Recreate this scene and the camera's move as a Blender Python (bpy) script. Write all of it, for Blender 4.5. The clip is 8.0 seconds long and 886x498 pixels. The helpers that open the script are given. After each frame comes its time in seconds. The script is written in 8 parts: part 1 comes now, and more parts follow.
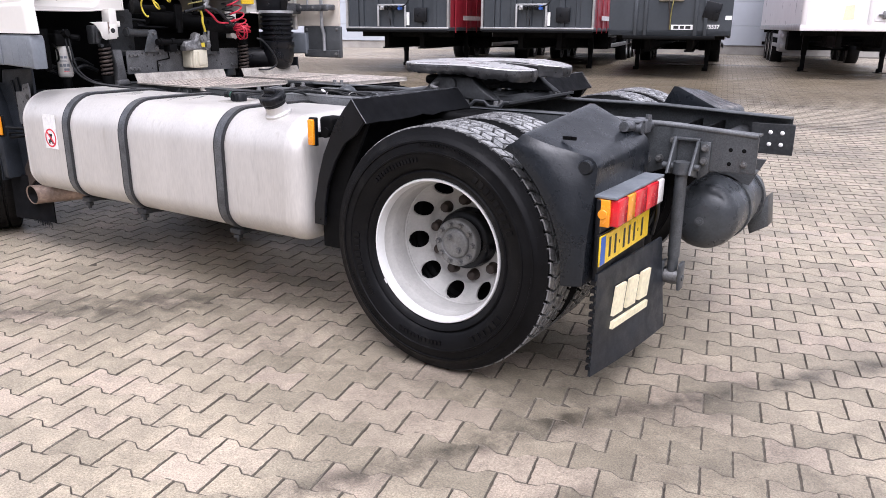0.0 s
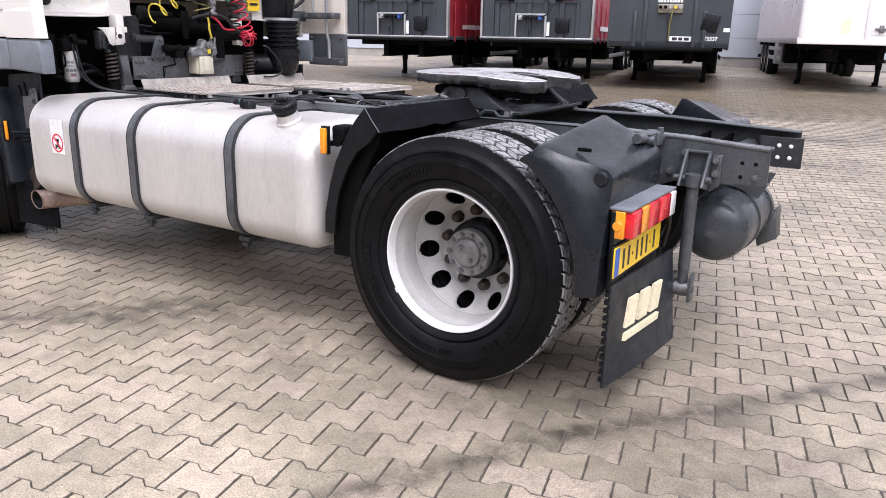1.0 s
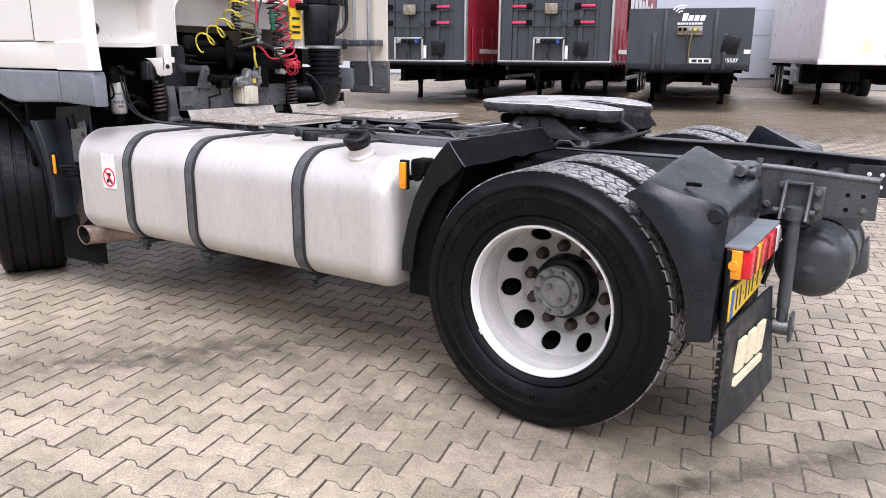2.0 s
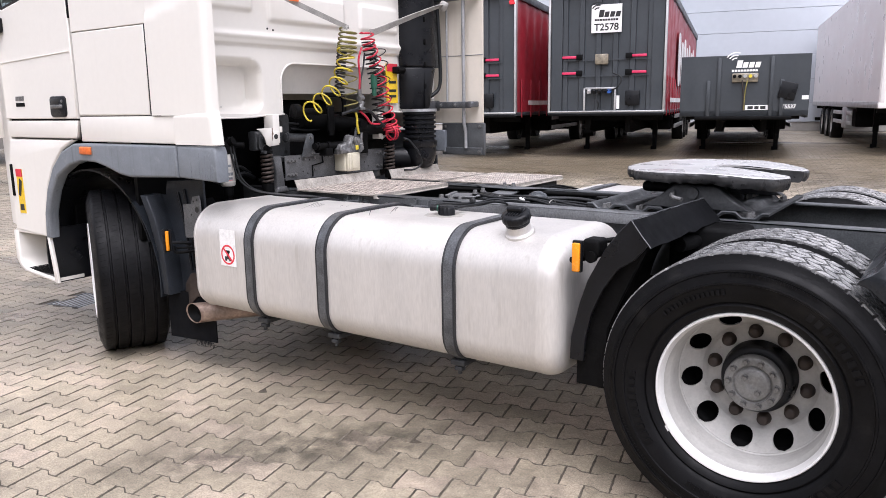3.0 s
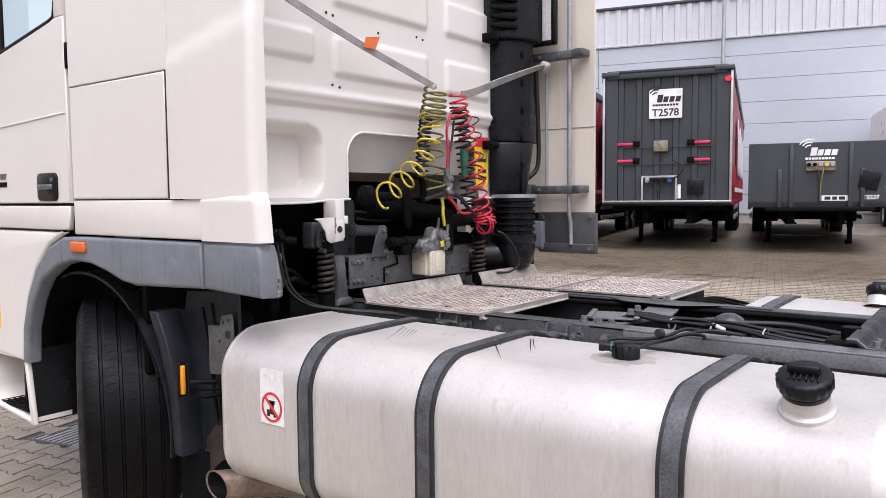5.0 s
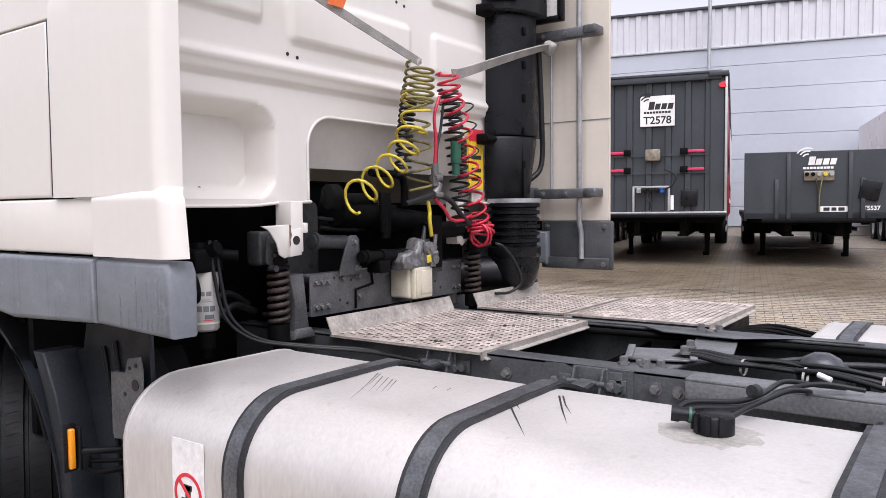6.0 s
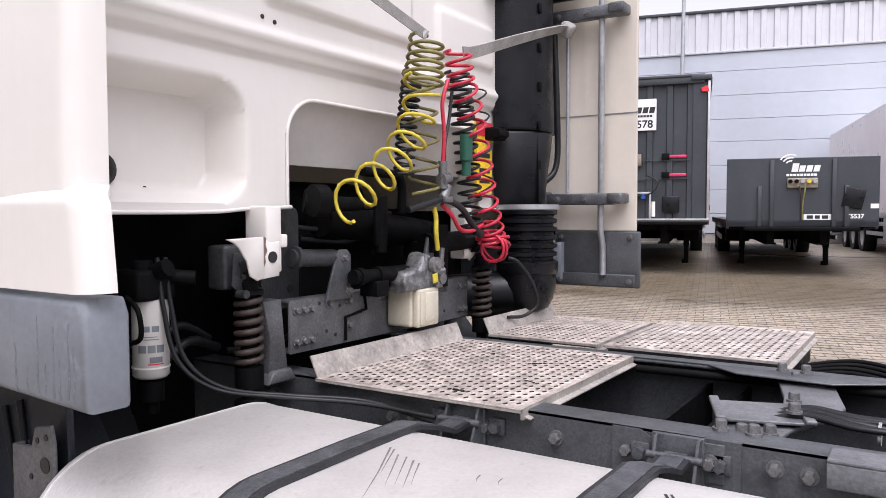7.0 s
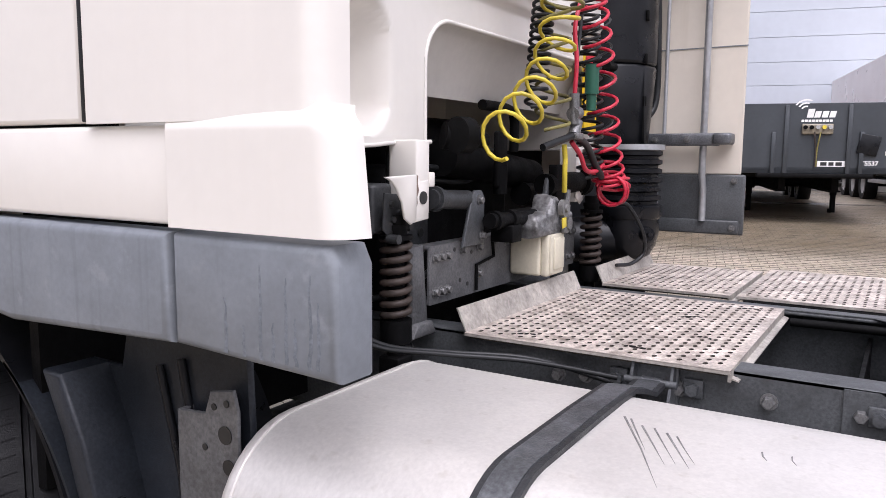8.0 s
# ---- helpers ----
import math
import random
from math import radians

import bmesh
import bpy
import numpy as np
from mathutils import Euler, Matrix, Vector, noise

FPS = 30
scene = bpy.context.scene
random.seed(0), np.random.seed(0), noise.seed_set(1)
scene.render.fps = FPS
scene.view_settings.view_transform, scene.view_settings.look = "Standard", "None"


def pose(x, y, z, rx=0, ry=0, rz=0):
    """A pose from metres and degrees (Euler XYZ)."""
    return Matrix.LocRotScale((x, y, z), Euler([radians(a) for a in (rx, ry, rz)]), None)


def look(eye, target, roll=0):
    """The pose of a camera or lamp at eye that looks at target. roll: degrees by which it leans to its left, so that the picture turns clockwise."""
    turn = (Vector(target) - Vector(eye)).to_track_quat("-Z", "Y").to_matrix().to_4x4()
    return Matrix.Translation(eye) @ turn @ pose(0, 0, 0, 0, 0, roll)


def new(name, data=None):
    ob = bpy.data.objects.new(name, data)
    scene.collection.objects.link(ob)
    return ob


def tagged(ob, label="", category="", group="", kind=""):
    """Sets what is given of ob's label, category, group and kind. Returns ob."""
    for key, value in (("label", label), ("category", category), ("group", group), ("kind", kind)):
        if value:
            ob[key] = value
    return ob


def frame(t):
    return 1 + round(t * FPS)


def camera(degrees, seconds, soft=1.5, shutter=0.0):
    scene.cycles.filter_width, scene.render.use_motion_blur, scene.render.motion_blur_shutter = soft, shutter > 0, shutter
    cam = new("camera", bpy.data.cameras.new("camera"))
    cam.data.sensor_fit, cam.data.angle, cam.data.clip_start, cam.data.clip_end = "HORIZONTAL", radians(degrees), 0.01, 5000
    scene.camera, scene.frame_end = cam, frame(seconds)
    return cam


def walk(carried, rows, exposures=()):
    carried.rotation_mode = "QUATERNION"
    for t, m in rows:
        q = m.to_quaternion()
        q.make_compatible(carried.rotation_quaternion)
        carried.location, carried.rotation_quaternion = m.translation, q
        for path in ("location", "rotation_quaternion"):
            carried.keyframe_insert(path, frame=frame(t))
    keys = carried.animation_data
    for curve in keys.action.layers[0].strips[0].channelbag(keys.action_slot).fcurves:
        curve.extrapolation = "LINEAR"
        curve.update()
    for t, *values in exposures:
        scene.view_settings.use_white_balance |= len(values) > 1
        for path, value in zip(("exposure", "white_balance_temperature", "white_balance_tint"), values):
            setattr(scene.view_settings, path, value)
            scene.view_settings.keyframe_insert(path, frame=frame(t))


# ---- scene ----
cam = camera(60.9, 8.0, 0.5)
METRES, EYE, TILT, LEAN, TURN = 4.33, 1.37, 0.0, 0.0, 33.0
ROWS = [
    (0.0, -0.0011, 0.0012, 0.0007, 0.06, -16.53, -0.39),
    (0.5, -0.0082, -0.0004, 0.0005, -0.12, -16.34, -0.78),
    (1.0, -0.0177, 0.0022, 0.0023, -0.22, -15.94, -1.06),
    (1.2, -0.0231, 0.0043, -0.0007, -0.25, -15.58, -1.10),
    (2.3, -0.1288, 0.0593, 0.0083, 0.39, -13.65, -0.10),
    (2.5, -0.1536, 0.0694, 0.0079, 0.75, -13.06, 0.16),
    (3.0, -0.2196, 0.1013, 0.0286, 1.88, -10.75, 0.84),
    (3.5, -0.2590, 0.1587, 0.0226, 3.12, -8.77, 1.14),
    (4.0, -0.2907, 0.2308, 0.0275, 3.78, -6.95, 1.27),
    (4.5, -0.3203, 0.3151, 0.0239, 4.02, -5.46, 1.09),
    (4.7, -0.3285, 0.3490, 0.0231, 4.01, -4.67, 0.71),
    (5.8, -0.3402, 0.5422, 0.0164, 2.70, -3.28, 0.69),
    (6.0, -0.3494, 0.5745, 0.0129, 2.37, -3.00, 0.54),
    (6.5, -0.3677, 0.6421, 0.0173, 1.26, -2.51, 0.42),
    (7.0, -0.3864, 0.7039, 0.0156, -0.10, -2.66, 0.14),
    (7.5, -0.4202, 0.7370, 0.0182, -1.16, -4.06, -0.17),
    (8.0, -0.4861, 0.7529, 0.0111, -1.26, -6.88, -0.44),
]
walk(cam, [(t, pose(0, 0, EYE, TILT, LEAN, TURN) @ pose(METRES * x, METRES * y, METRES * z, 90 + pitch, roll, yaw)) for t, x, y, z, yaw, pitch, roll in ROWS],
     exposures=[(0.0, 0.94, 5980, 20), (2.5, 0.97, 6060, 18), (4.5, 0.66, 6160, 20), (6.5, 0.77, 6140, 20), (7.5, 0.86, 6120, 21), (8.0, 0.84, 6110, 21)])

# ---- world, sun, exposure ----
world = bpy.data.worlds.new("overcast_sky")
scene.world = world
world.use_nodes = True
wn, wl = world.node_tree.nodes, world.node_tree.links
wn.clear()
sky = wn.new("ShaderNodeTexSky")
sky.sky_type = "NISHITA"
sky.sun_disc = False
sky.sun_elevation = radians(61)
sky.sun_rotation = radians(139)
sky.air_density, sky.dust_density, sky.ozone_density = 1.0, 4.0, 1.0
grey_sky = wn.new("ShaderNodeHueSaturation")
grey_sky.inputs["Saturation"].default_value = 0.12
back = wn.new("ShaderNodeBackground")
back.inputs["Strength"].default_value = 0.15
wout = wn.new("ShaderNodeOutputWorld")
wl.new(sky.outputs["Color"], grey_sky.inputs["Color"])
wl.new(grey_sky.outputs["Color"], back.inputs["Color"])
wl.new(back.outputs["Background"], wout.inputs["Surface"])

sun_data = bpy.data.lights.new("sun", "SUN")
sun_data.energy, sun_data.angle, sun_data.color = 0.92, radians(64), (1.0, 0.97, 0.93)
sun = new("sun", sun_data)
sun.matrix_world = look((2.3, -2.6, 6.2), (0, 0, 0))
scene.view_settings.exposure = 0.35

# ---- tools ----
TAU = 2 * math.pi
HOME = {}


def thing(name, at, label, category, group="", kind=""):
    """An empty at the base of a thing that carries its parts."""
    e = new(name)
    e.empty_display_size = 0.1
    e.location = at
    HOME[e.name] = Matrix.Translation(at)
    return tagged(e, label, category, group, kind)


def hold(ob, parent):
    ob.parent = parent
    if parent.name in HOME:
        ob.matrix_parent_inverse = HOME[parent.name].inverted()
    return ob


def finish(bm, name, material, smooth=35):
    """Small neighbours of a large face (its bevel) keep a hard seam, so that flat panels stay flat."""
    me = bpy.data.meshes.new(name)
    bmesh.ops.recalc_face_normals(bm, faces=bm.faces)
    if smooth:
        limit = radians(max(smooth, 52))
        area = {f: f.calc_area() for f in bm.faces}
        for f in bm.faces:
            f.smooth = True
        for e in bm.edges:
            if len(e.link_faces) == 2:
                a, (p, q) = e.calc_face_angle(0.0), e.link_faces
                big, small = max(area[p], area[q]), min(area[p], area[q])
                e.smooth = not (a > limit or (a > 0.12 and big > 45 * small and big > 0.02))
    bm.to_mesh(me)
    bm.free()
    me.materials.append(material)
    return me


def part(name, bm, material, parent, label="", smooth=35):
    """One mesh object under a thing or under a part."""
    ob = hold(new(name, finish(bm, name, material, smooth)), parent)
    return tagged(ob, label)


def same_part(name, mesh, m, parent, label=""):
    """Another object on a mesh that exists already, placed by m, under a part."""
    ob = hold(new(name, mesh), parent)
    ob.matrix_basis = m
    HOME[ob.name] = m
    return tagged(ob, label)


def whole(name, bm, material, label, category, group="", kind="", smooth=35):
    return tagged(new(name, finish(bm, name, material, smooth)), label, category, group, kind)


def box(x0, x1, y0, y1, z0, z1, bev=0.0, seg=2):
    bm = bmesh.new()
    bmesh.ops.create_cube(bm, size=1.0)
    bmesh.ops.scale(bm, vec=(abs(x1 - x0), abs(y1 - y0), abs(z1 - z0)), verts=bm.verts)
    bmesh.ops.translate(bm, vec=((x0 + x1) / 2, (y0 + y1) / 2, (z0 + z1) / 2), verts=bm.verts)
    if bev:
        bmesh.ops.bevel(bm, geom=bm.edges[:], offset=bev, segments=seg, profile=0.5, affect="EDGES")
    return bm


def lift(axis, a, b, h):
    return {"x": (h, a, b), "y": (a, h, b), "z": (a, b, h)}[axis]


def prism(pts, axis, h0, h1, bev=0.0, seg=1):
    """A polygon in the plane across axis, given thickness along it."""
    bm = bmesh.new()
    low = [bm.verts.new(lift(axis, a, b, h0)) for a, b in pts]
    top = [bm.verts.new(lift(axis, a, b, h1)) for a, b in pts]
    bm.faces.new(low)
    bm.faces.new(top)
    n = len(pts)
    for i in range(n):
        bm.faces.new((low[i], low[(i + 1) % n], top[(i + 1) % n], top[i]))
    bmesh.ops.recalc_face_normals(bm, faces=bm.faces)
    if bev:
        rim = [e for e in bm.edges if len({round(lift_of(v, axis), 5) for v in e.verts}) == 1]
        bmesh.ops.bevel(bm, geom=rim, offset=bev, segments=seg, profile=0.5, affect="EDGES")
    return bm


def lift_of(v, axis):
    return v.co["xyz".index(axis)]


def ring_points(cx, cy, r, a0, a1, n):
    return [(cx + r * math.cos(radians(a0 + (a1 - a0) * i / n)), cy + r * math.sin(radians(a0 + (a1 - a0) * i / n))) for i in range(n + 1)]


def round_rect(a0, a1, b0, b1, r, n=6):
    rs = r if isinstance(r, (list, tuple)) else (r, r, r, r)
    out = []
    for (ca, cb, s), rr in zip(((a1, b1, 0), (a0, b1, 90), (a0, b0, 180), (a1, b0, 270)), rs):
        sa, sb = (1 if ca == a1 else -1), (1 if cb == b1 else -1)
        out += ring_points(ca - sa * rr, cb - sb * rr, rr, s, s + 90, n)
    return out


def lathe(profile, at, axis, seg=48, closed=False):
    """Turns (radius, height) pairs about an axis through at."""
    bm = bmesh.new()
    rings = []
    for r, h in profile:
        if r < 1e-6:
            rings.append([bm.verts.new(Vector(at) + Vector(lift(axis, 0, 0, h)))])
        else:
            rings.append([bm.verts.new(Vector(at) + Vector(lift(axis, r * math.cos(TAU * i / seg), r * math.sin(TAU * i / seg), h))) for i in range(seg)])
    pairs = list(zip(rings, rings[1:])) + ([(rings[-1], rings[0])] if closed else [])
    for p, q in pairs:
        for i in range(seg):
            j = (i + 1) % seg
            if len(p) == 1 and len(q) == 1:
                continue
            if len(p) == 1:
                bm.faces.new((p[0], q[i], q[j]))
            elif len(q) == 1:
                bm.faces.new((p[i], p[j], q[0]))
            else:
                bm.faces.new((p[i], p[j], q[j], q[i]))
    return bm


def rod(a, b, r, seg=12, r2=None):
    """A round bar from a to b."""
    a, b = Vector(a), Vector(b)
    bm = bmesh.new()
    m = Matrix.Translation((a + b) / 2) @ (b - a).to_track_quat("Z", "Y").to_matrix().to_4x4()
    bmesh.ops.create_cone(bm, cap_ends=True, segments=seg, radius1=r, radius2=r if r2 is None else r2, depth=(b - a).length, matrix=m)
    return bm


def tube(points, r, seg=8, closed=False):
    """A round bar that follows a line of points."""
    pts = [Vector(p) for p in points]
    bm = bmesh.new()
    rings, up = [], None
    n = len(pts)
    for i, p in enumerate(pts):
        d = (pts[(i + 1) % n] - pts[i - 1]) if closed else (pts[min(i + 1, n - 1)] - pts[max(i - 1, 0)])
        d.normalize()
        if up is None:
            up = d.orthogonal().normalized()
        else:
            up = (up - d * up.dot(d))
            up = up.normalized() if up.length > 1e-6 else d.orthogonal().normalized()
        side = d.cross(up)
        rings.append([bm.verts.new(p + r * (up * math.cos(TAU * k / seg) + side * math.sin(TAU * k / seg))) for k in range(seg)])
    for p, q in list(zip(rings, rings[1:])) + ([(rings[-1], rings[0])] if closed else []):
        for k in range(seg):
            bm.faces.new((p[k], p[(k + 1) % seg], q[(k + 1) % seg], q[k]))
    if not closed:
        bm.faces.new(rings[0])
        bm.faces.new(rings[-1])
    return bm


def smooth_line(points, per=8):
    """A Catmull-Rom line through the points."""
    p = [Vector(q) for q in points]
    p = [p[0] * 2 - p[1]] + p + [p[-1] * 2 - p[-2]]
    out = []
    for i in range(1, len(p) - 2):
        for k in range(per):
            t = k / per
            a, b, c, d = p[i - 1], p[i], p[i + 1], p[i + 2]
            out.append(0.5 * ((2 * b) + (c - a) * t + (2 * a - 5 * b + 4 * c - d) * t * t + (3 * b - a - 3 * c + d) * t ** 3))
    return out + [p[-2]]


def joined(*bms):
    out = bmesh.new()
    for b in bms:
        me = bpy.data.meshes.new("tmp")
        b.to_mesh(me)
        b.free()
        out.from_mesh(me)
        bpy.data.meshes.remove(me)
    return out


def moved(bm, m):
    bmesh.ops.transform(bm, matrix=m, verts=bm.verts)
    return bm


def sheet(fn, nu, nv, thick=0.0, keep=None):
    """A surface fn(u, v) over the unit square; keep(u, v) leaves cells out; thick gives it a back."""
    bm = bmesh.new()
    grid = [[None] * (nv + 1) for _ in range(nu + 1)]

    def vert(i, j):
        if grid[i][j] is None:
            grid[i][j] = bm.verts.new(fn(i / nu, j / nv))
        return grid[i][j]

    for i in range(nu):
        for j in range(nv):
            if keep is None or keep((i + 0.5) / nu, (j + 0.5) / nv):
                bm.faces.new((vert(i, j), vert(i + 1, j), vert(i + 1, j + 1), vert(i, j + 1)))
    if thick:
        bmesh.ops.recalc_face_normals(bm, faces=bm.faces)
        bmesh.ops.solidify(bm, geom=bm.faces[:], thickness=thick)
    return bm


def bolt_mesh(name, r, h, material, washer=1.35):
    """A hexagon head on a washer, along +z from its base."""
    bm = joined(lathe([(0, 0), (r * washer, 0), (r * washer, h * 0.25), (0, h * 0.25)], (0, 0, 0), "z", 16),
                lathe([(0, h * 0.2), (r, h * 0.2), (r, h * 0.85), (r * 0.86, h), (0, h)], (0, 0, 0), "z", 6))
    return finish(bm, name, material, 30)


FACE = {"-y": pose(0, 0, 0, 90, 0, 0), "+x": pose(0, 0, 0, 0, 90, 0), "+z": pose(0, 0, 0), "-x": pose(0, 0, 0, 0, -90, 0), "+y": pose(0, 0, 0, -90, 0, 0)}


def bolted(mesh, parent, way, *places):
    for p in places:
        same_part("bolt", mesh, Matrix.Translation(p) @ FACE[way], parent)


def lettering(text, size, m, material, parent, name="lettering", bold=0.0, label=""):
    """Flat raised letters in the built-in font."""
    cu = bpy.data.curves.new(name, "FONT")
    cu.body, cu.size, cu.align_x, cu.align_y, cu.extrude, cu.offset = text, size, "CENTER", "CENTER", 0.001, bold
    tmp = bpy.data.objects.new("tmp", cu)
    me = bpy.data.meshes.new_from_object(tmp)
    bpy.data.objects.remove(tmp)
    me.materials.clear()
    me.materials.append(material)
    me.transform(m)
    ob = hold(new(name, me), parent)
    return tagged(ob, label)


# ---- the lie of the land: a slight fall towards the tractor, then rising gently towards the hall ----
PHI = radians(14.3)
ALONG, BACK = Vector((math.cos(PHI), math.sin(PHI), 0)), Vector((-math.sin(PHI), math.cos(PHI), 0))
CORNER = Vector((-8.94, 15.3, 0))


def land(x, y):
    d = (x + 3.0) * BACK.x + (y - 5.0) * BACK.y
    t = min(max(d / 16.0, 0.0), 1.0)
    fall = 0.0444 - 0.0034 * min(max(x, -8.0), 3.0) - 0.0227 * min(max(y, -2.0), 2.5)
    return 0.36 * t * t * (3 - 2 * t) + fall


def yard(u, v, z=0.0):
    """u along the row of trailers, v back towards the hall, z over the ground there."""
    p = CORNER + ALONG * u + BACK * v
    return Vector((p.x, p.y, land(p.x, p.y) + z))

# ---- materials ----
def surface(name, colour, rough=0.5, metal=0.0, grain=(60.0, 0.12), stain=(3.0, 0.15), dirt=None, bump=(200.0, 0.05), coat=0.0, stretch=(1, 1, 1), spread=0.12, streak=None, spec=0.5):
    """colour with fine grain, broad stains, optional dirt patches (colour, scale, cover), streaks along one axis and a fine relief."""
    m = bpy.data.materials.new(name)
    m.use_nodes = True
    n, l = m.node_tree.nodes, m.node_tree.links
    b = n["Principled BSDF"]
    co = n.new("ShaderNodeTexCoord")
    mp = n.new("ShaderNodeMapping")
    mp.inputs["Scale"].default_value = stretch
    l.new(co.outputs["Object"], mp.inputs["Vector"])

    def noisy(scale, detail=4.0, rough_=0.55):
        t = n.new("ShaderNodeTexNoise")
        t.inputs["Scale"].default_value, t.inputs["Detail"].default_value, t.inputs["Roughness"].default_value = scale, detail, rough_
        l.new(mp.outputs["Vector"], t.inputs["Vector"])
        return t.outputs["Fac"]

    def ranged(fac, a, b_, lo=0.3, hi=0.7):
        r = n.new("ShaderNodeMapRange")
        r.inputs["From Min"].default_value, r.inputs["From Max"].default_value = lo, hi
        r.inputs["To Min"].default_value, r.inputs["To Max"].default_value = a, b_
        l.new(fac, r.inputs["Value"])
        return r.outputs["Result"]

    def times(a, b_):
        k = n.new("ShaderNodeMath")
        k.operation = "MULTIPLY"
        l.new(a, k.inputs[0])
        l.new(b_, k.inputs[1])
        return k.outputs[0]

    shade = times(ranged(noisy(grain[0]), 1 - grain[1], 1 + grain[1]), ranged(noisy(stain[0], 6.0), 1 - stain[1], 1 + stain[1]))
    tint = n.new("ShaderNodeVectorMath")
    tint.operation = "SCALE"
    tint.inputs[0].default_value = colour
    l.new(shade, tint.inputs["Scale"])
    out = tint.outputs["Vector"]

    def over(base, patch_colour, fac):
        mx = n.new("ShaderNodeMix")
        mx.data_type = "RGBA"
        mx.inputs[7].default_value = (*patch_colour, 1)
        l.new(fac, mx.inputs[0])
        l.new(base, mx.inputs[6])
        return mx.outputs[2]

    rough_fac = ranged(noisy(stain[0] * 2.3), max(rough - spread, 0.02), min(rough + spread, 1.0))
    if dirt:
        dcol, dscale, cover = dirt
        d = ranged(noisy(dscale, 8.0, 0.65), 0.0, 1.0, 1 - cover - 0.12, 1 - cover + 0.16)
        out = over(out, dcol, d)
    if streak:
        scol, sscale, cover = streak
        sm = n.new("ShaderNodeMapping")
        sm.inputs["Scale"].default_value = sscale
        l.new(co.outputs["Object"], sm.inputs["Vector"])
        t = n.new("ShaderNodeTexNoise")
        t.inputs["Scale"].default_value, t.inputs["Detail"].default_value = 1.0, 5.0
        l.new(sm.outputs["Vector"], t.inputs["Vector"])
        out = over(out, scol, ranged(t.outputs["Fac"], 0.0, 0.75, 1 - cover - 0.08, 1 - cover + 0.2))
    l.new(out, b.inputs["Base Color"])
    l.new(rough_fac, b.inputs["Roughness"])
    b.inputs["Metallic"].default_value = metal
    b.inputs["Specular IOR Level"].default_value = spec
    b.inputs["Coat Weight"].default_value = coat
    b.inputs["Coat Roughness"].default_value = 0.08
    if bump[1]:
        bp = n.new("ShaderNodeBump")
        bp.inputs["Strength"].default_value, bp.inputs["Distance"].default_value = bump[1], 0.004
        l.new(noisy(bump[0], 3.0), bp.inputs["Height"])
        l.new(bp.outputs["Normal"], b.inputs["Normal"])
    return m


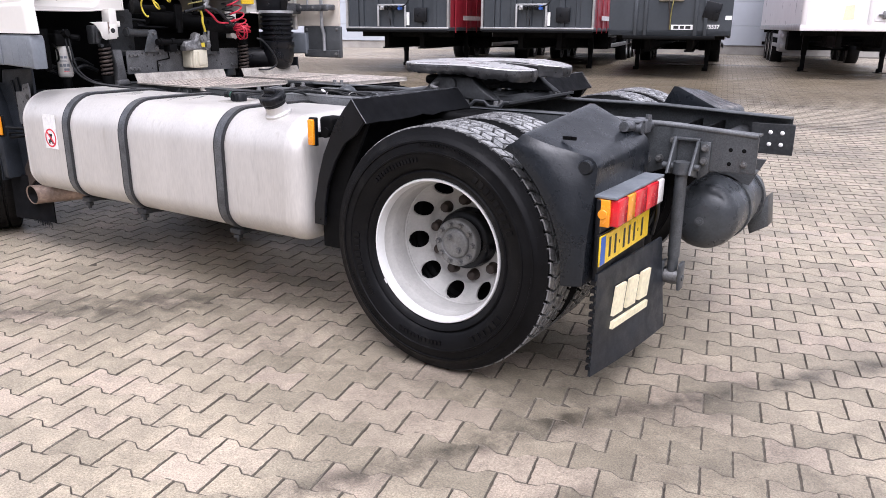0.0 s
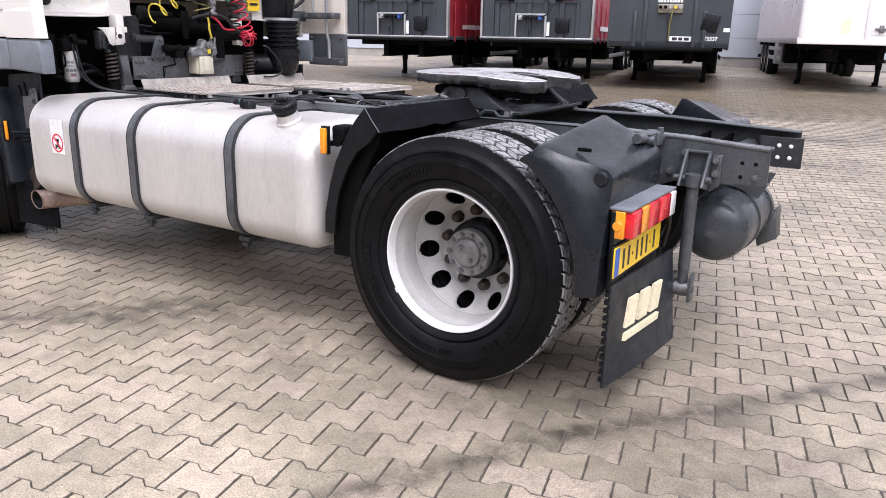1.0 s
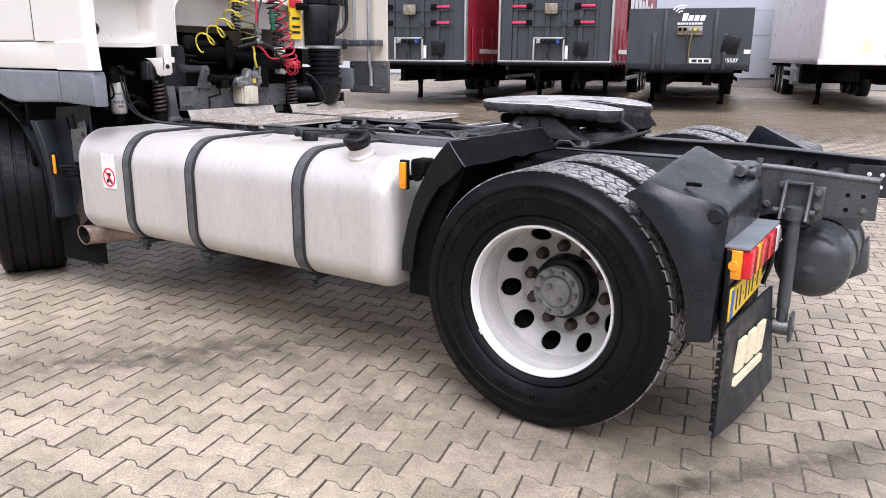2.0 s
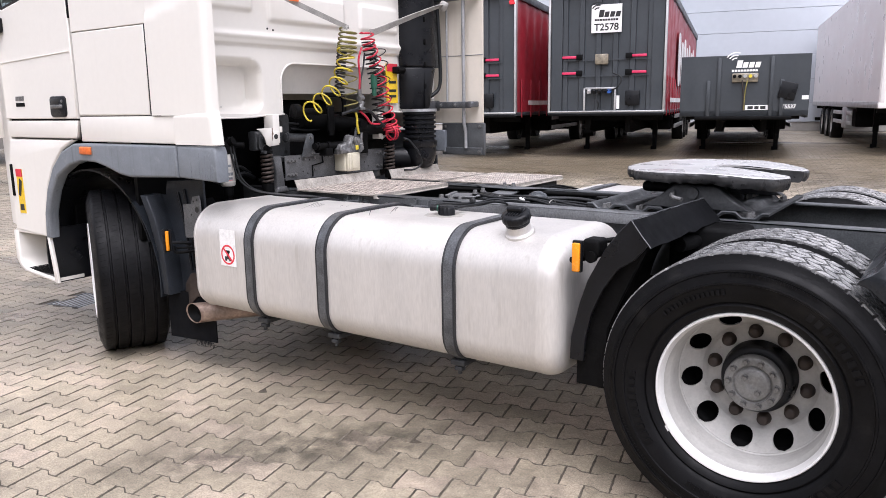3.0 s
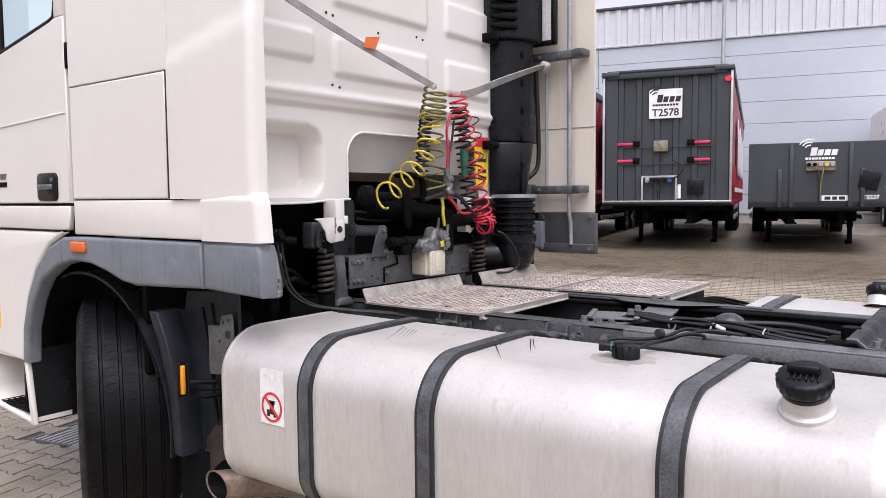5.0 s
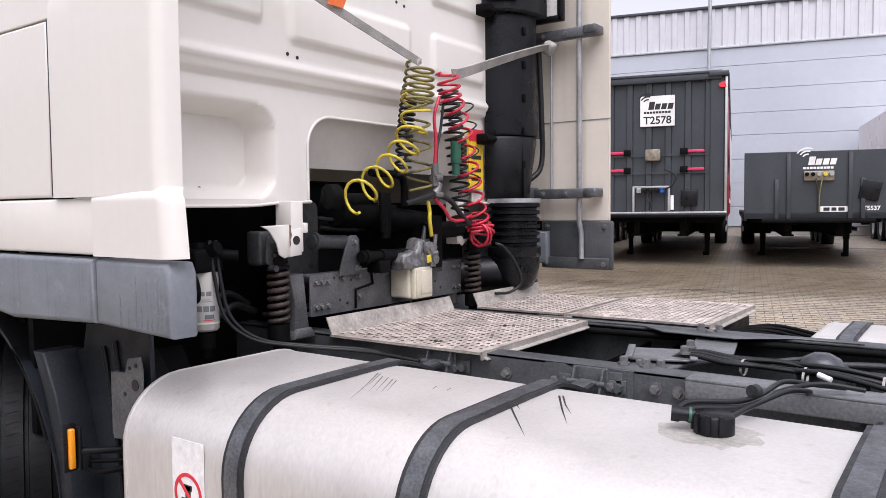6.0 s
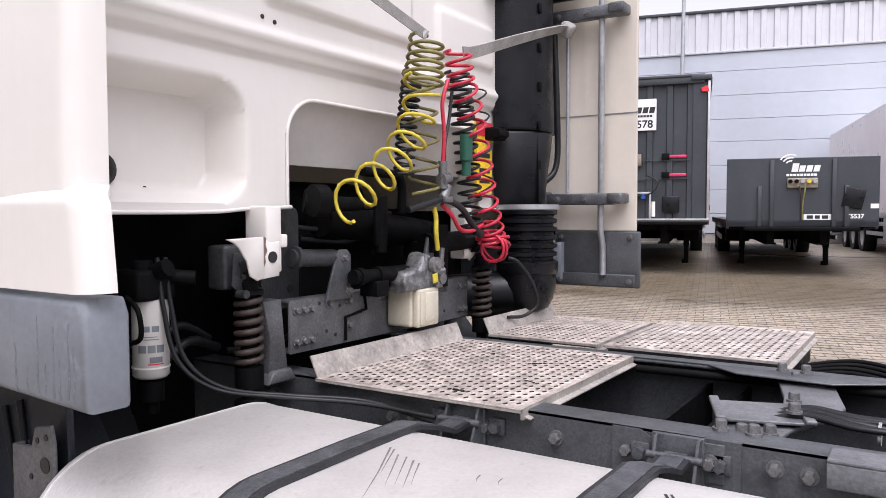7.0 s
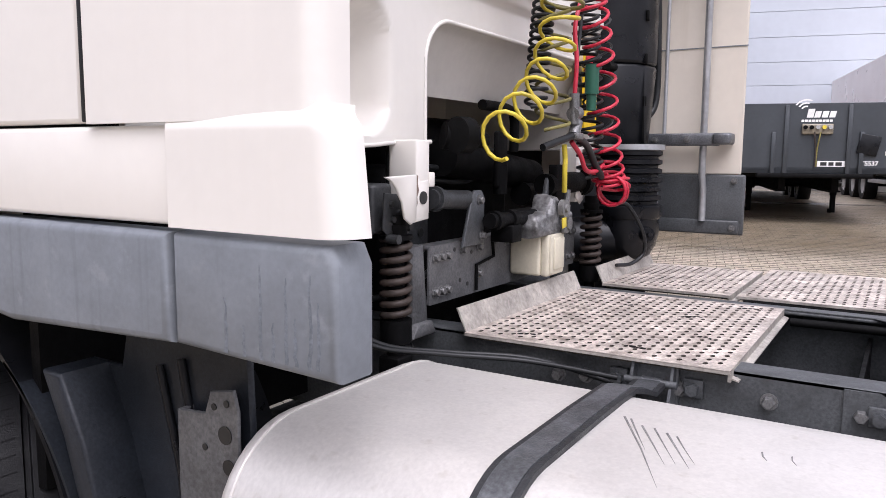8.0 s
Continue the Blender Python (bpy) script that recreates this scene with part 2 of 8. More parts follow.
def paving(name, by_island):
    """Grey-buff concrete stone: tone of its own for each stone, fine grit, damp and tyre-blackened patches that run
    across the joints, tank shade painted in.
    """
    m = bpy.data.materials.new(name)
    m.use_nodes = True
    n, l = m.node_tree.nodes, m.node_tree.links
    b = n["Principled BSDF"]
    geo = n.new("ShaderNodeNewGeometry")
    pos = geo.outputs["Position"]
    if by_island:
        own = geo.outputs["Random Per Island"]
    else:
        own = n.new("ShaderNodeObjectInfo").outputs["Random"]

    def noisy(scale, detail=5.0, rough_=0.6, stretch=None, turn=0.0):
        t = n.new("ShaderNodeTexNoise")
        t.inputs["Scale"].default_value, t.inputs["Detail"].default_value, t.inputs["Roughness"].default_value = scale, detail, rough_
        if stretch:
            mp = n.new("ShaderNodeMapping")
            mp.vector_type = "TEXTURE"
            mp.inputs["Rotation"].default_value = (0, 0, radians(turn))
            mp.inputs["Scale"].default_value = stretch
            l.new(pos, mp.inputs["Vector"])
            l.new(mp.outputs["Vector"], t.inputs["Vector"])
        else:
            l.new(pos, t.inputs["Vector"])
        return t.outputs["Fac"]

    def ranged(fac, a, b_, lo, hi):
        r = n.new("ShaderNodeMapRange")
        r.inputs["From Min"].default_value, r.inputs["From Max"].default_value = lo, hi
        r.inputs["To Min"].default_value, r.inputs["To Max"].default_value = a, b_
        l.new(fac, r.inputs["Value"])
        return r.outputs["Result"]

    def times(a, b_):
        k = n.new("ShaderNodeMath")
        k.operation = "MULTIPLY"
        l.new(a, k.inputs[0])
        l.new(b_, k.inputs[1])
        return k.outputs[0]

    ramp = n.new("ShaderNodeValToRGB")
    e = ramp.color_ramp.elements
    e[0].position, e[0].color = 0.0, (0.33, 0.284, 0.210, 1)
    e[1].position, e[1].color = 1.0, (0.465, 0.382, 0.299, 1)
    for p, c in ((0.35, (0.395, 0.336, 0.248, 1)), (0.7, (0.43, 0.366, 0.275, 1))):
        k = e.new(p)
        k.color = c
    l.new(own, ramp.inputs["Fac"])
    shade = times(ranged(noisy(150, 4, 0.8), 0.42, 1.38, 0.3, 0.7), times(ranged(noisy(13, 6), 0.80, 1.12, 0.3, 0.7), ranged(noisy(2.4, 7, 0.65), 0.80, 1.08, 0.34, 0.58)))
    pits = ranged(noisy(210, 3, 0.6), 1.0, 0.55, 0.60, 0.68)
    chips = ranged(noisy(120, 3, 0.6), 1.0, 1.35, 0.62, 0.70)
    shade = times(times(shade, pits), chips)
    shade = times(shade, ranged(noisy(0.33, 4, 0.55), 0.78, 1.20, 0.36, 0.60))
    damp = ranged(noisy(0.55, 7, 0.62, (2.6, 0.8, 1), 12), 0.0, 1.0, 0.53, 0.66)
    soot = ranged(noisy(0.9, 8, 0.7, (3.2, 0.55, 1), 32), 0.0, 0.8, 0.60, 0.78)
    wear = ranged(noisy(9, 6, 0.7), 0.25, 1.0, 0.38, 0.6)

    def sub_vec(p):
        v = n.new("ShaderNodeVectorMath")
        v.operation = "SUBTRACT"
        l.new(pos, v.inputs[0])
        v.inputs[1].default_value = (p[0], p[1], 0)
        return v.outputs["Vector"]

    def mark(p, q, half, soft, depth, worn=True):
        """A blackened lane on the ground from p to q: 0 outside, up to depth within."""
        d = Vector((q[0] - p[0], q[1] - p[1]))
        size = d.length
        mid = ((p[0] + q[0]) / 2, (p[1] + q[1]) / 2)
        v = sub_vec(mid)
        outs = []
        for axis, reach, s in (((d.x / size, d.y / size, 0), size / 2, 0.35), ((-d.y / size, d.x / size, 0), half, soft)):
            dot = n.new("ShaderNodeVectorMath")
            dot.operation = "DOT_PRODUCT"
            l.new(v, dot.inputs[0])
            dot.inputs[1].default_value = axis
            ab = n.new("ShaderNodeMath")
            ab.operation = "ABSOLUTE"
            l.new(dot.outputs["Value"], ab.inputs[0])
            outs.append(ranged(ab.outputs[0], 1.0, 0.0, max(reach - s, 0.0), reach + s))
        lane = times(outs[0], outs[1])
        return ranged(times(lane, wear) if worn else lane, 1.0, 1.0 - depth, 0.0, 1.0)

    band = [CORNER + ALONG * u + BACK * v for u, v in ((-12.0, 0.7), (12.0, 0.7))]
    lanes_and_shade = times(mark((-1.55, 1.2), (-0.95, 2.35), 0.055, 0.035, 0.72), mark((-0.98, 2.28), (0.25, 3.9), 0.05, 0.035, 0.66))
    lanes_and_shade = times(lanes_and_shade, mark((-1.85, 2.15), (-0.35, 2.75), 0.30, 0.26, 0.36))
    # Damp strip along the tank, with the tractor's shade painted into it.
    lanes_and_shade = times(lanes_and_shade, mark((-4.0, 2.05), (-1.9, 2.3), 0.42, 0.34, 0.42))
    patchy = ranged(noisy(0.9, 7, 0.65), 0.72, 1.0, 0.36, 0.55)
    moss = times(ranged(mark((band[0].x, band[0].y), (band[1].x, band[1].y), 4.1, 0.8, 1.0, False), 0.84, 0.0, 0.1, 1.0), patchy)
    lanes_and_shade = times(lanes_and_shade, times(mark((-3.9, 1.35), (-2.9, 2.6), 0.11, 0.14, 0.72), mark((-1.2, 1.25), (0.3, 3.3), 0.03, 0.04, 0.4)))
    tint = n.new("ShaderNodeVectorMath")
    tint.operation = "SCALE"
    l.new(ramp.outputs["Color"], tint.inputs[0])
    l.new(times(times(times(shade, lanes_and_shade), ranged(damp, 1.0, 0.56, 0, 1)), ranged(soot, 1.0, 0.5, 0, 1)), tint.inputs["Scale"])
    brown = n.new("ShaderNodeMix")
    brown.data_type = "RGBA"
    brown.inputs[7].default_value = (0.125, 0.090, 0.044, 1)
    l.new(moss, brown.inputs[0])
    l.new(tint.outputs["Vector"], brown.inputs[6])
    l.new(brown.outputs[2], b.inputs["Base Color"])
    l.new(ranged(damp, 0.46, 0.22, 0, 1), b.inputs["Roughness"])
    bp = n.new("ShaderNodeBump")
    bp.inputs["Strength"].default_value, bp.inputs["Distance"].default_value = 0.6, 0.004
    l.new(noisy(160, 6, 0.75), bp.inputs["Height"])
    l.new(bp.outputs["Normal"], b.inputs["Normal"])
    return m


def clear_glass(name, tint, rough=0.02):
    m = bpy.data.materials.new(name)
    m.use_nodes = True
    b = m.node_tree.nodes["Principled BSDF"]
    b.inputs["Base Color"].default_value = (*tint, 1)
    b.inputs["Transmission Weight"].default_value = 1.0
    b.inputs["Roughness"].default_value = rough
    b.inputs["IOR"].default_value = 1.45
    return m


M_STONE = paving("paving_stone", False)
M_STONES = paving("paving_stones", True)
M_JOINT = surface("dirty_stone_edge", (0.15, 0.13, 0.105), 0.9, grain=(200, 0.4), stain=(9, 0.4), dirt=((0.26, 0.235, 0.19), 30, 0.28), bump=(400, 0.3))
M_SAND = surface("joint_sand", (0.085, 0.072, 0.056), 0.95, grain=(260, 0.5), stain=(14, 0.4), dirt=((0.15, 0.13, 0.10), 24.0, 0.35), bump=(400, 0.3))
M_CAB = surface("cab_white_paint", (0.755, 0.726, 0.672), 0.34, grain=(30, 0.012), stain=(1.2, 0.012), bump=(500, 0.01), coat=0.25, spread=0.03, streak=((0.735, 0.703, 0.648), (22, 22, 1.1), 0.38))
M_FAIRING = surface("yellowed_fairing_inside", (0.66, 0.605, 0.52), 0.42, grain=(30, 0.02), stain=(2.0, 0.05), dirt=((0.46, 0.41, 0.34), 5.0, 0.12), bump=(500, 0.01), coat=0.1, streak=((0.55, 0.49, 0.40), (20, 20, 1.2), 0.3))
# Cab white with under-cab shade mixed into its colour, besides some dirt.
M_CABIN = surface("shaded_white_paint", (0.60, 0.58, 0.54), 0.45, grain=(40, 0.03), stain=(3, 0.08), dirt=((0.42, 0.40, 0.37), 3.0, 0.2), coat=0.1)
M_SKIRT = surface("grey_side_skirt_plastic", (0.168, 0.184, 0.203), 0.5, grain=(90, 0.06), stain=(5, 0.2), dirt=((0.27, 0.285, 0.30), 18.0, 0.3), streak=((0.075, 0.085, 0.10), (38, 38, 1.3), 0.34), bump=(700, 0.06))
M_STAIN = surface("dull_fuel_stain", (0.47, 0.445, 0.405), 0.5, 0.3, grain=(90, 0.2), stain=(14, 0.2), dirt=((0.30, 0.275, 0.235), 20, 0.35))
M_RUN = surface("dark_water_run", (0.135, 0.151, 0.172), 0.5, grain=(200, 0.2), stain=(30, 0.3))
M_ALU = surface("brushed_aluminium", (0.635, 0.61, 0.578), 0.42, 0.40, grain=(55, 0.06), stain=(2.0, 0.08), dirt=((0.45, 0.435, 0.415), 4.0, 0.3), stretch=(2.5, 2.5, 0.45), bump=(60, 0.04), spread=0.06, streak=((0.40, 0.365, 0.31), (34, 34, 2.0), 0.30))
M_TREADALU = surface("worn_aluminium_treadplate", (0.57, 0.505, 0.45), 0.48, 0.25, grain=(140, 0.3), stain=(9, 0.38), dirt=((0.15, 0.115, 0.09), 22.0, 0.42), bump=(220, 0.25), streak=((0.24, 0.20, 0.165), (26, 3, 3), 0.3))
M_CHASSIS = surface("grey_chassis_paint", (0.072, 0.077, 0.081), 0.40, 0.1, grain=(160, 0.3), stain=(6, 0.3), dirt=((0.028, 0.028, 0.028), 20, 0.33), bump=(300, 0.15), streak=((0.12, 0.115, 0.105), (30, 30, 2.5), 0.2))
M_STEEL = surface("dull_bolt_steel", (0.19, 0.19, 0.188), 0.45, 0.6, grain=(200, 0.3), stain=(20, 0.3), dirt=((0.16, 0.10, 0.065), 40, 0.25), bump=(400, 0.2))
M_BLACK = surface("black_mudguard_plastic", (0.0055, 0.006, 0.0075), 0.36, grain=(120, 0.25), stain=(5, 0.35), dirt=((0.028, 0.028, 0.028), 8, 0.2), bump=(800, 0.10), spread=0.16, spec=0.28)
M_GUARD = surface("wet_black_guard_plastic", (0.010, 0.012, 0.015), 0.30, grain=(120, 0.25), stain=(5, 0.35), dirt=((0.022, 0.022, 0.023), 9, 0.2), bump=(120, 0.16), spread=0.12, spec=0.32, coat=0.15)
M_VESSEL = surface("grey_tank_paint", (0.050, 0.055, 0.060), 0.30, 0.1, grain=(90, 0.2), stain=(6, 0.25), dirt=((0.09, 0.09, 0.088), 18, 0.2), bump=(300, 0.08))
M_CAST = surface("grimy_grey_casting", (0.032, 0.034, 0.036), 0.5, 0.15, grain=(80, 0.3), stain=(8, 0.35), dirt=((0.09, 0.088, 0.084), 14, 0.25), bump=(200, 0.3))
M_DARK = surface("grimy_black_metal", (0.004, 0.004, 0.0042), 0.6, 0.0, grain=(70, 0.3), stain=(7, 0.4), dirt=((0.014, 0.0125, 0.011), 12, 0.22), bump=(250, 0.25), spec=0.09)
M_RUBBER = surface("tyre_rubber", (0.0042, 0.0042, 0.0048), 0.46, grain=(150, 0.3), stain=(7, 0.4), dirt=((0.018, 0.017, 0.016), 9, 0.3), bump=(350, 0.2), spec=0.14)
# Scuffs plus the wet tread's sky sheen, both painted as pale grey.
M_TREAD = surface("scuffed_sheen_rubber", (0.15, 0.15, 0.152), 0.20, grain=(150, 0.25), stain=(12, 0.35), dirt=((0.40, 0.397, 0.39), 25, 0.50), bump=(500, 0.2))
M_RIM = surface("white_rim_paint", (0.68, 0.675, 0.66), 0.4, grain=(80, 0.03), stain=(6, 0.06), dirt=((0.42, 0.38, 0.33), 18, 0.2), bump=(500, 0.04))
M_RIMGREY = surface("dusty_rim_disc", (0.45, 0.44, 0.418), 0.5, grain=(90, 0.06), stain=(8, 0.12), dirt=((0.26, 0.23, 0.2), 22, 0.28), bump=(500, 0.06))
M_HUB = surface("grey_hub_casting", (0.20, 0.20, 0.195), 0.5, 0.35, grain=(110, 0.15), stain=(15, 0.25), dirt=((0.07, 0.065, 0.06), 25, 0.3), bump=(350, 0.2))
M_STRAP = surface("tank_strap_rubber", (0.022, 0.023, 0.025), 0.5, 0.1, grain=(140, 0.3), stain=(9, 0.3), dirt=((0.085, 0.085, 0.082), 20, 0.28), bump=(300, 0.3))
M_AMBER = surface("amber_lens", (0.88, 0.31, 0.010), 0.22, grain=(300, 0.06), stain=(20, 0.08), coat=0.5)
M_RED = surface("red_lens", (0.66, 0.012, 0.022), 0.2, grain=(300, 0.06), stain=(20, 0.1), coat=0.5)
M_WHITELENS = surface("white_lens", (0.75, 0.74, 0.72), 0.2, coat=0.5)
M_PLATE = surface("yellow_number_plate", (0.85, 0.56, 0.02), 0.35, dirt=((0.4, 0.28, 0.05), 20, 0.15))
M_BLUE = surface("blue_plate_band", (0.03, 0.11, 0.42), 0.35)
M_INK = surface("black_ink", (0.015, 0.015, 0.015), 0.5, bump=(300, 0))
M_CREAM = surface("cream_print", (0.80, 0.72, 0.50), 0.5, dirt=((0.4, 0.36, 0.26), 14, 0.2))
M_WHITE = surface("white_sticker", (0.80, 0.79, 0.77), 0.4, bump=(300, 0))
M_REDINK = surface("red_ink", (0.62, 0.03, 0.05), 0.45, bump=(300, 0))
M_BEIGE = surface("beige_box_plastic", (0.60, 0.56, 0.44), 0.45, grain=(100, 0.06), stain=(9, 0.1), dirt=((0.20, 0.18, 0.13), 25, 0.22))
M_YELLOWHOSE = surface("yellow_hose", (0.66, 0.52, 0.045), 0.35, stain=(9, 0.15), dirt=((0.16, 0.135, 0.03), 9, 0.38))
M_OLIVEHOSE = surface("grimy_yellow_hose", (0.20, 0.175, 0.05), 0.45, stain=(9, 0.3), dirt=((0.08, 0.07, 0.035), 12, 0.4))
M_POLE = surface("crimson_pole_paint", (0.60, 0.03, 0.10), 0.35, stain=(6, 0.15))
M_REDHOSE = surface("red_hose", (0.50, 0.02, 0.045), 0.32, stain=(9, 0.2), dirt=((0.13, 0.015, 0.02), 12, 0.25))
M_BLACKHOSE = surface("black_hose", (0.012, 0.013, 0.014), 0.4, stain=(9, 0.3), spec=0.35)
M_SCRATCH = surface("dull_scratch", (0.20, 0.195, 0.185), 0.6, 0.2, grain=(300, 0.4), stain=(40, 0.4))
M_HOLESHADE = surface("dark_hole_shade", (0.055, 0.046, 0.038), 0.9, grain=(160, 0.4), stain=(20, 0.4), dirt=((0.13, 0.11, 0.09), 30, 0.35))
M_LIP = surface("dirty_plate_edge", (0.40, 0.37, 0.33), 0.55, 0.3, grain=(90, 0.2), stain=(12, 0.3), dirt=((0.10, 0.085, 0.07), 22, 0.32), bump=(200, 0.2))
M_WORNGREY = surface("worn_wet_steel_plate", (0.52, 0.51, 0.50), 0.30, 0.35, grain=(60, 0.08), stain=(3, 0.12), dirt=((0.20, 0.195, 0.19), 5, 0.12), bump=(60, 0.06))
M_CLOT = surface("clotted_grey_grease", (0.030, 0.030, 0.031), 0.34, 0.0, grain=(40, 0.3), stain=(16, 0.4), dirt=((0.085, 0.084, 0.082), 12, 0.35), bump=(45, 0.6), spec=0.6)
M_SHEET = surface("matt_black_rubber_sheet", (0.0042, 0.0045, 0.0055), 0.75, grain=(150, 0.25), stain=(7, 0.3), dirt=((0.012, 0.012, 0.013), 12, 0.2), bump=(300, 0.15), spec=0.10)
M_BEAM = surface("dusty_grey_beam_paint", (0.105, 0.106, 0.108), 0.5, 0.1, grain=(150, 0.3), stain=(9, 0.3), dirt=((0.045, 0.043, 0.04), 16, 0.3), bump=(300, 0.15))
M_GREEN = surface("green_connector", (0.015, 0.09, 0.055), 0.4)
M_FOIL = surface("crumpled_heat_foil", (0.20, 0.20, 0.20), 0.5, 0.5, grain=(90, 0.3), stain=(26, 0.5), dirt=((0.04, 0.036, 0.03), 24, 0.4), bump=(90, 0.6))
M_WEB = surface("frayed_grey_webbing", (0.34, 0.33, 0.31), 0.85, grain=(260, 0.2), stain=(14, 0.2), bump=(300, 0.4))
M_ORANGE = surface("orange_plastic", (0.75, 0.16, 0.03), 0.4)
M_BAND = surface("worn_strap_steel", (0.115, 0.120, 0.128), 0.40, 0.45, grain=(150, 0.3), stain=(14, 0.35), dirt=((0.05, 0.046, 0.042), 18, 0.3), bump=(300, 0.25))
M_RAILTOP = surface("scuffed_grey_channel", (0.155, 0.16, 0.165), 0.42, 0.25, grain=(120, 0.25), stain=(7, 0.3), dirt=((0.06, 0.058, 0.055), 14, 0.25), bump=(250, 0.15))
M_FLAP = surface("dusty_rubber_sheet", (0.016, 0.019, 0.024), 0.45, grain=(150, 0.3), stain=(7, 0.35), dirt=((0.032, 0.032, 0.033), 30, 0.22), bump=(500, 0.15), spec=0.3)
M_RUST = surface("rusty_exhaust_steel", (0.27, 0.20, 0.16), 0.55, 0.5, grain=(60, 0.2), stain=(8, 0.3), dirt=((0.12, 0.06, 0.035), 14, 0.35))
M_SPRING = surface("brown_spring_steel", (0.040, 0.028, 0.022), 0.6, 0.1, stain=(14, 0.35), dirt=((0.02, 0.017, 0.015), 20, 0.35))
M_WINDOW = clear_glass("tinted_window_glass", (0.80, 0.97, 0.96))
M_CHARCOAL = surface("charcoal_trailer_paint", (0.038, 0.044, 0.050), 0.42, grain=(14, 0.08), stain=(1.4, 0.15), dirt=((0.11, 0.115, 0.12), 3, 0.2), streak=((0.10, 0.10, 0.10), (9, 9, 0.7), 0.22), bump=(200, 0.03))
M_CURTAIN = surface("red_curtain_tarpaulin", (0.30, 0.022, 0.035), 0.4, grain=(12, 0.06), stain=(1.2, 0.16), dirt=((0.22, 0.03, 0.04), 2, 0.25), bump=(10, 0.2))
M_TRAILERWHITE = surface("white_trailer_panel", (0.82, 0.79, 0.78), 0.35, grain=(15, 0.02), stain=(0.8, 0.05), dirt=((0.6, 0.57, 0.55), 1.5, 0.2))
M_TRAILALU = surface("trailer_frame_aluminium", (0.46, 0.46, 0.455), 0.42, 0.5, stain=(3, 0.2), dirt=((0.2, 0.195, 0.185), 6, 0.25))
M_LAMPBOX = surface("smoky_lamp_box", (0.22, 0.19, 0.14), 0.35, stain=(14, 0.4), dirt=((0.5, 0.48, 0.42), 16, 0.25))
M_HALL = surface("hall_wall_panel", (0.46, 0.49, 0.53), 0.5, grain=(4, 0.02), stain=(0.25, 0.05), bump=(30, 0.01), streak=((0.44, 0.46, 0.49), (1.2, 1.2, 0.12), 0.2))
M_HALLTOP = surface("hall_upper_cladding", (0.58, 0.58, 0.60), 0.45, grain=(4, 0.03), stain=(0.4, 0.05), bump=(30, 0.01))
M_ZINC = surface("galvanised_steel", (0.42, 0.43, 0.44), 0.45, 0.6, grain=(40, 0.1), stain=(5, 0.15))
M_CLOSE = surface("grey_wall_panel", (0.42, 0.425, 0.435), 0.6, stain=(0.5, 0.15), bump=(20, 0.02))
M_CONCRETE = surface("concrete_plinth", (0.36, 0.34, 0.31), 0.85, stain=(2, 0.2))

# ---- ground ----
def ground_sheet():
    bm = bmesh.new()
    ticks = [-2500, -800, -250, -90] + [-40 + i for i in range(81)] + [90, 250, 800, 2500]
    grid = [[bm.verts.new((x, y, land(x, y) - 0.0075)) for y in ticks] for x in ticks]
    for i in range(len(ticks) - 1):
        for j in range(len(ticks) - 1):
            bm.faces.new((grid[i][j], grid[i + 1][j], grid[i + 1][j + 1], grid[i][j + 1]))
    return bm


ground = whole("ground", ground_sheet(), M_SAND, "dark sand bed under the yard's paving stones", "ground", kind="structure")


# ---- the hall behind the trailers ----
HALL_V = 15.2


def hall():
    o = yard(0, HALL_V)
    h = thing("warehouse", o, "grey panelled warehouse with pale ribbed upper cladding", "building", kind="structure")
    turn = Matrix.Translation((o.x, o.y, o.z)) @ Matrix.Rotation(PHI, 4, "Z")
    plinth = moved(box(-45, 60, 0.05, 1.2, -0.6, 0.32, 0.02), turn)
    part("plinth", plinth, M_CONCRETE, h)
    edges = [0.32, 1.05, 1.93, 2.82, 3.71, 4.53, 5.40, 6.29, 6.95]
    for z0, z1 in zip(edges, edges[1:]):
        for u0 in (-45, -24, -3, 18, 39):
            part("wall_panel", moved(box(u0, u0 + 20.98, 0.0, 0.3, z0 + 0.006, z1 - 0.006, 0.008, 1), turn), M_HALL, h)
    part("wall_core", moved(box(-45, 60, 0.06, 1.2, 0.3, 6.95), turn), M_ZINC, h)
    part("flashing", moved(box(-45, 60, -0.06, 0.3, 6.95, 7.03, 0.01), turn), M_ZINC, h)
    ribs = bmesh.new()
    u = -30.0
    pts = []
    while u < 45:
        pts += [(u, 0.06), (u + 0.22, 0.06), (u + 0.25, 0.0), (u + 0.42, 0.0), (u + 0.45, 0.06)]
        u += 0.45
    pts += [(45, 0.5), (-30, 0.5)]
    part("upper_cladding", moved(prism(pts, "z", 7.03, 8.45), turn), M_HALLTOP, h, "pale ribbed sheet cladding")
    part("roof_trim", moved(box(-45, 60, -0.05, 0.5, 8.45, 8.56, 0.02), turn), M_CHARCOAL, h)
    part("roof", moved(box(-45, 60, 0.3, 30, 8.3, 8.46), turn), M_ZINC, h)
    return h


hall()


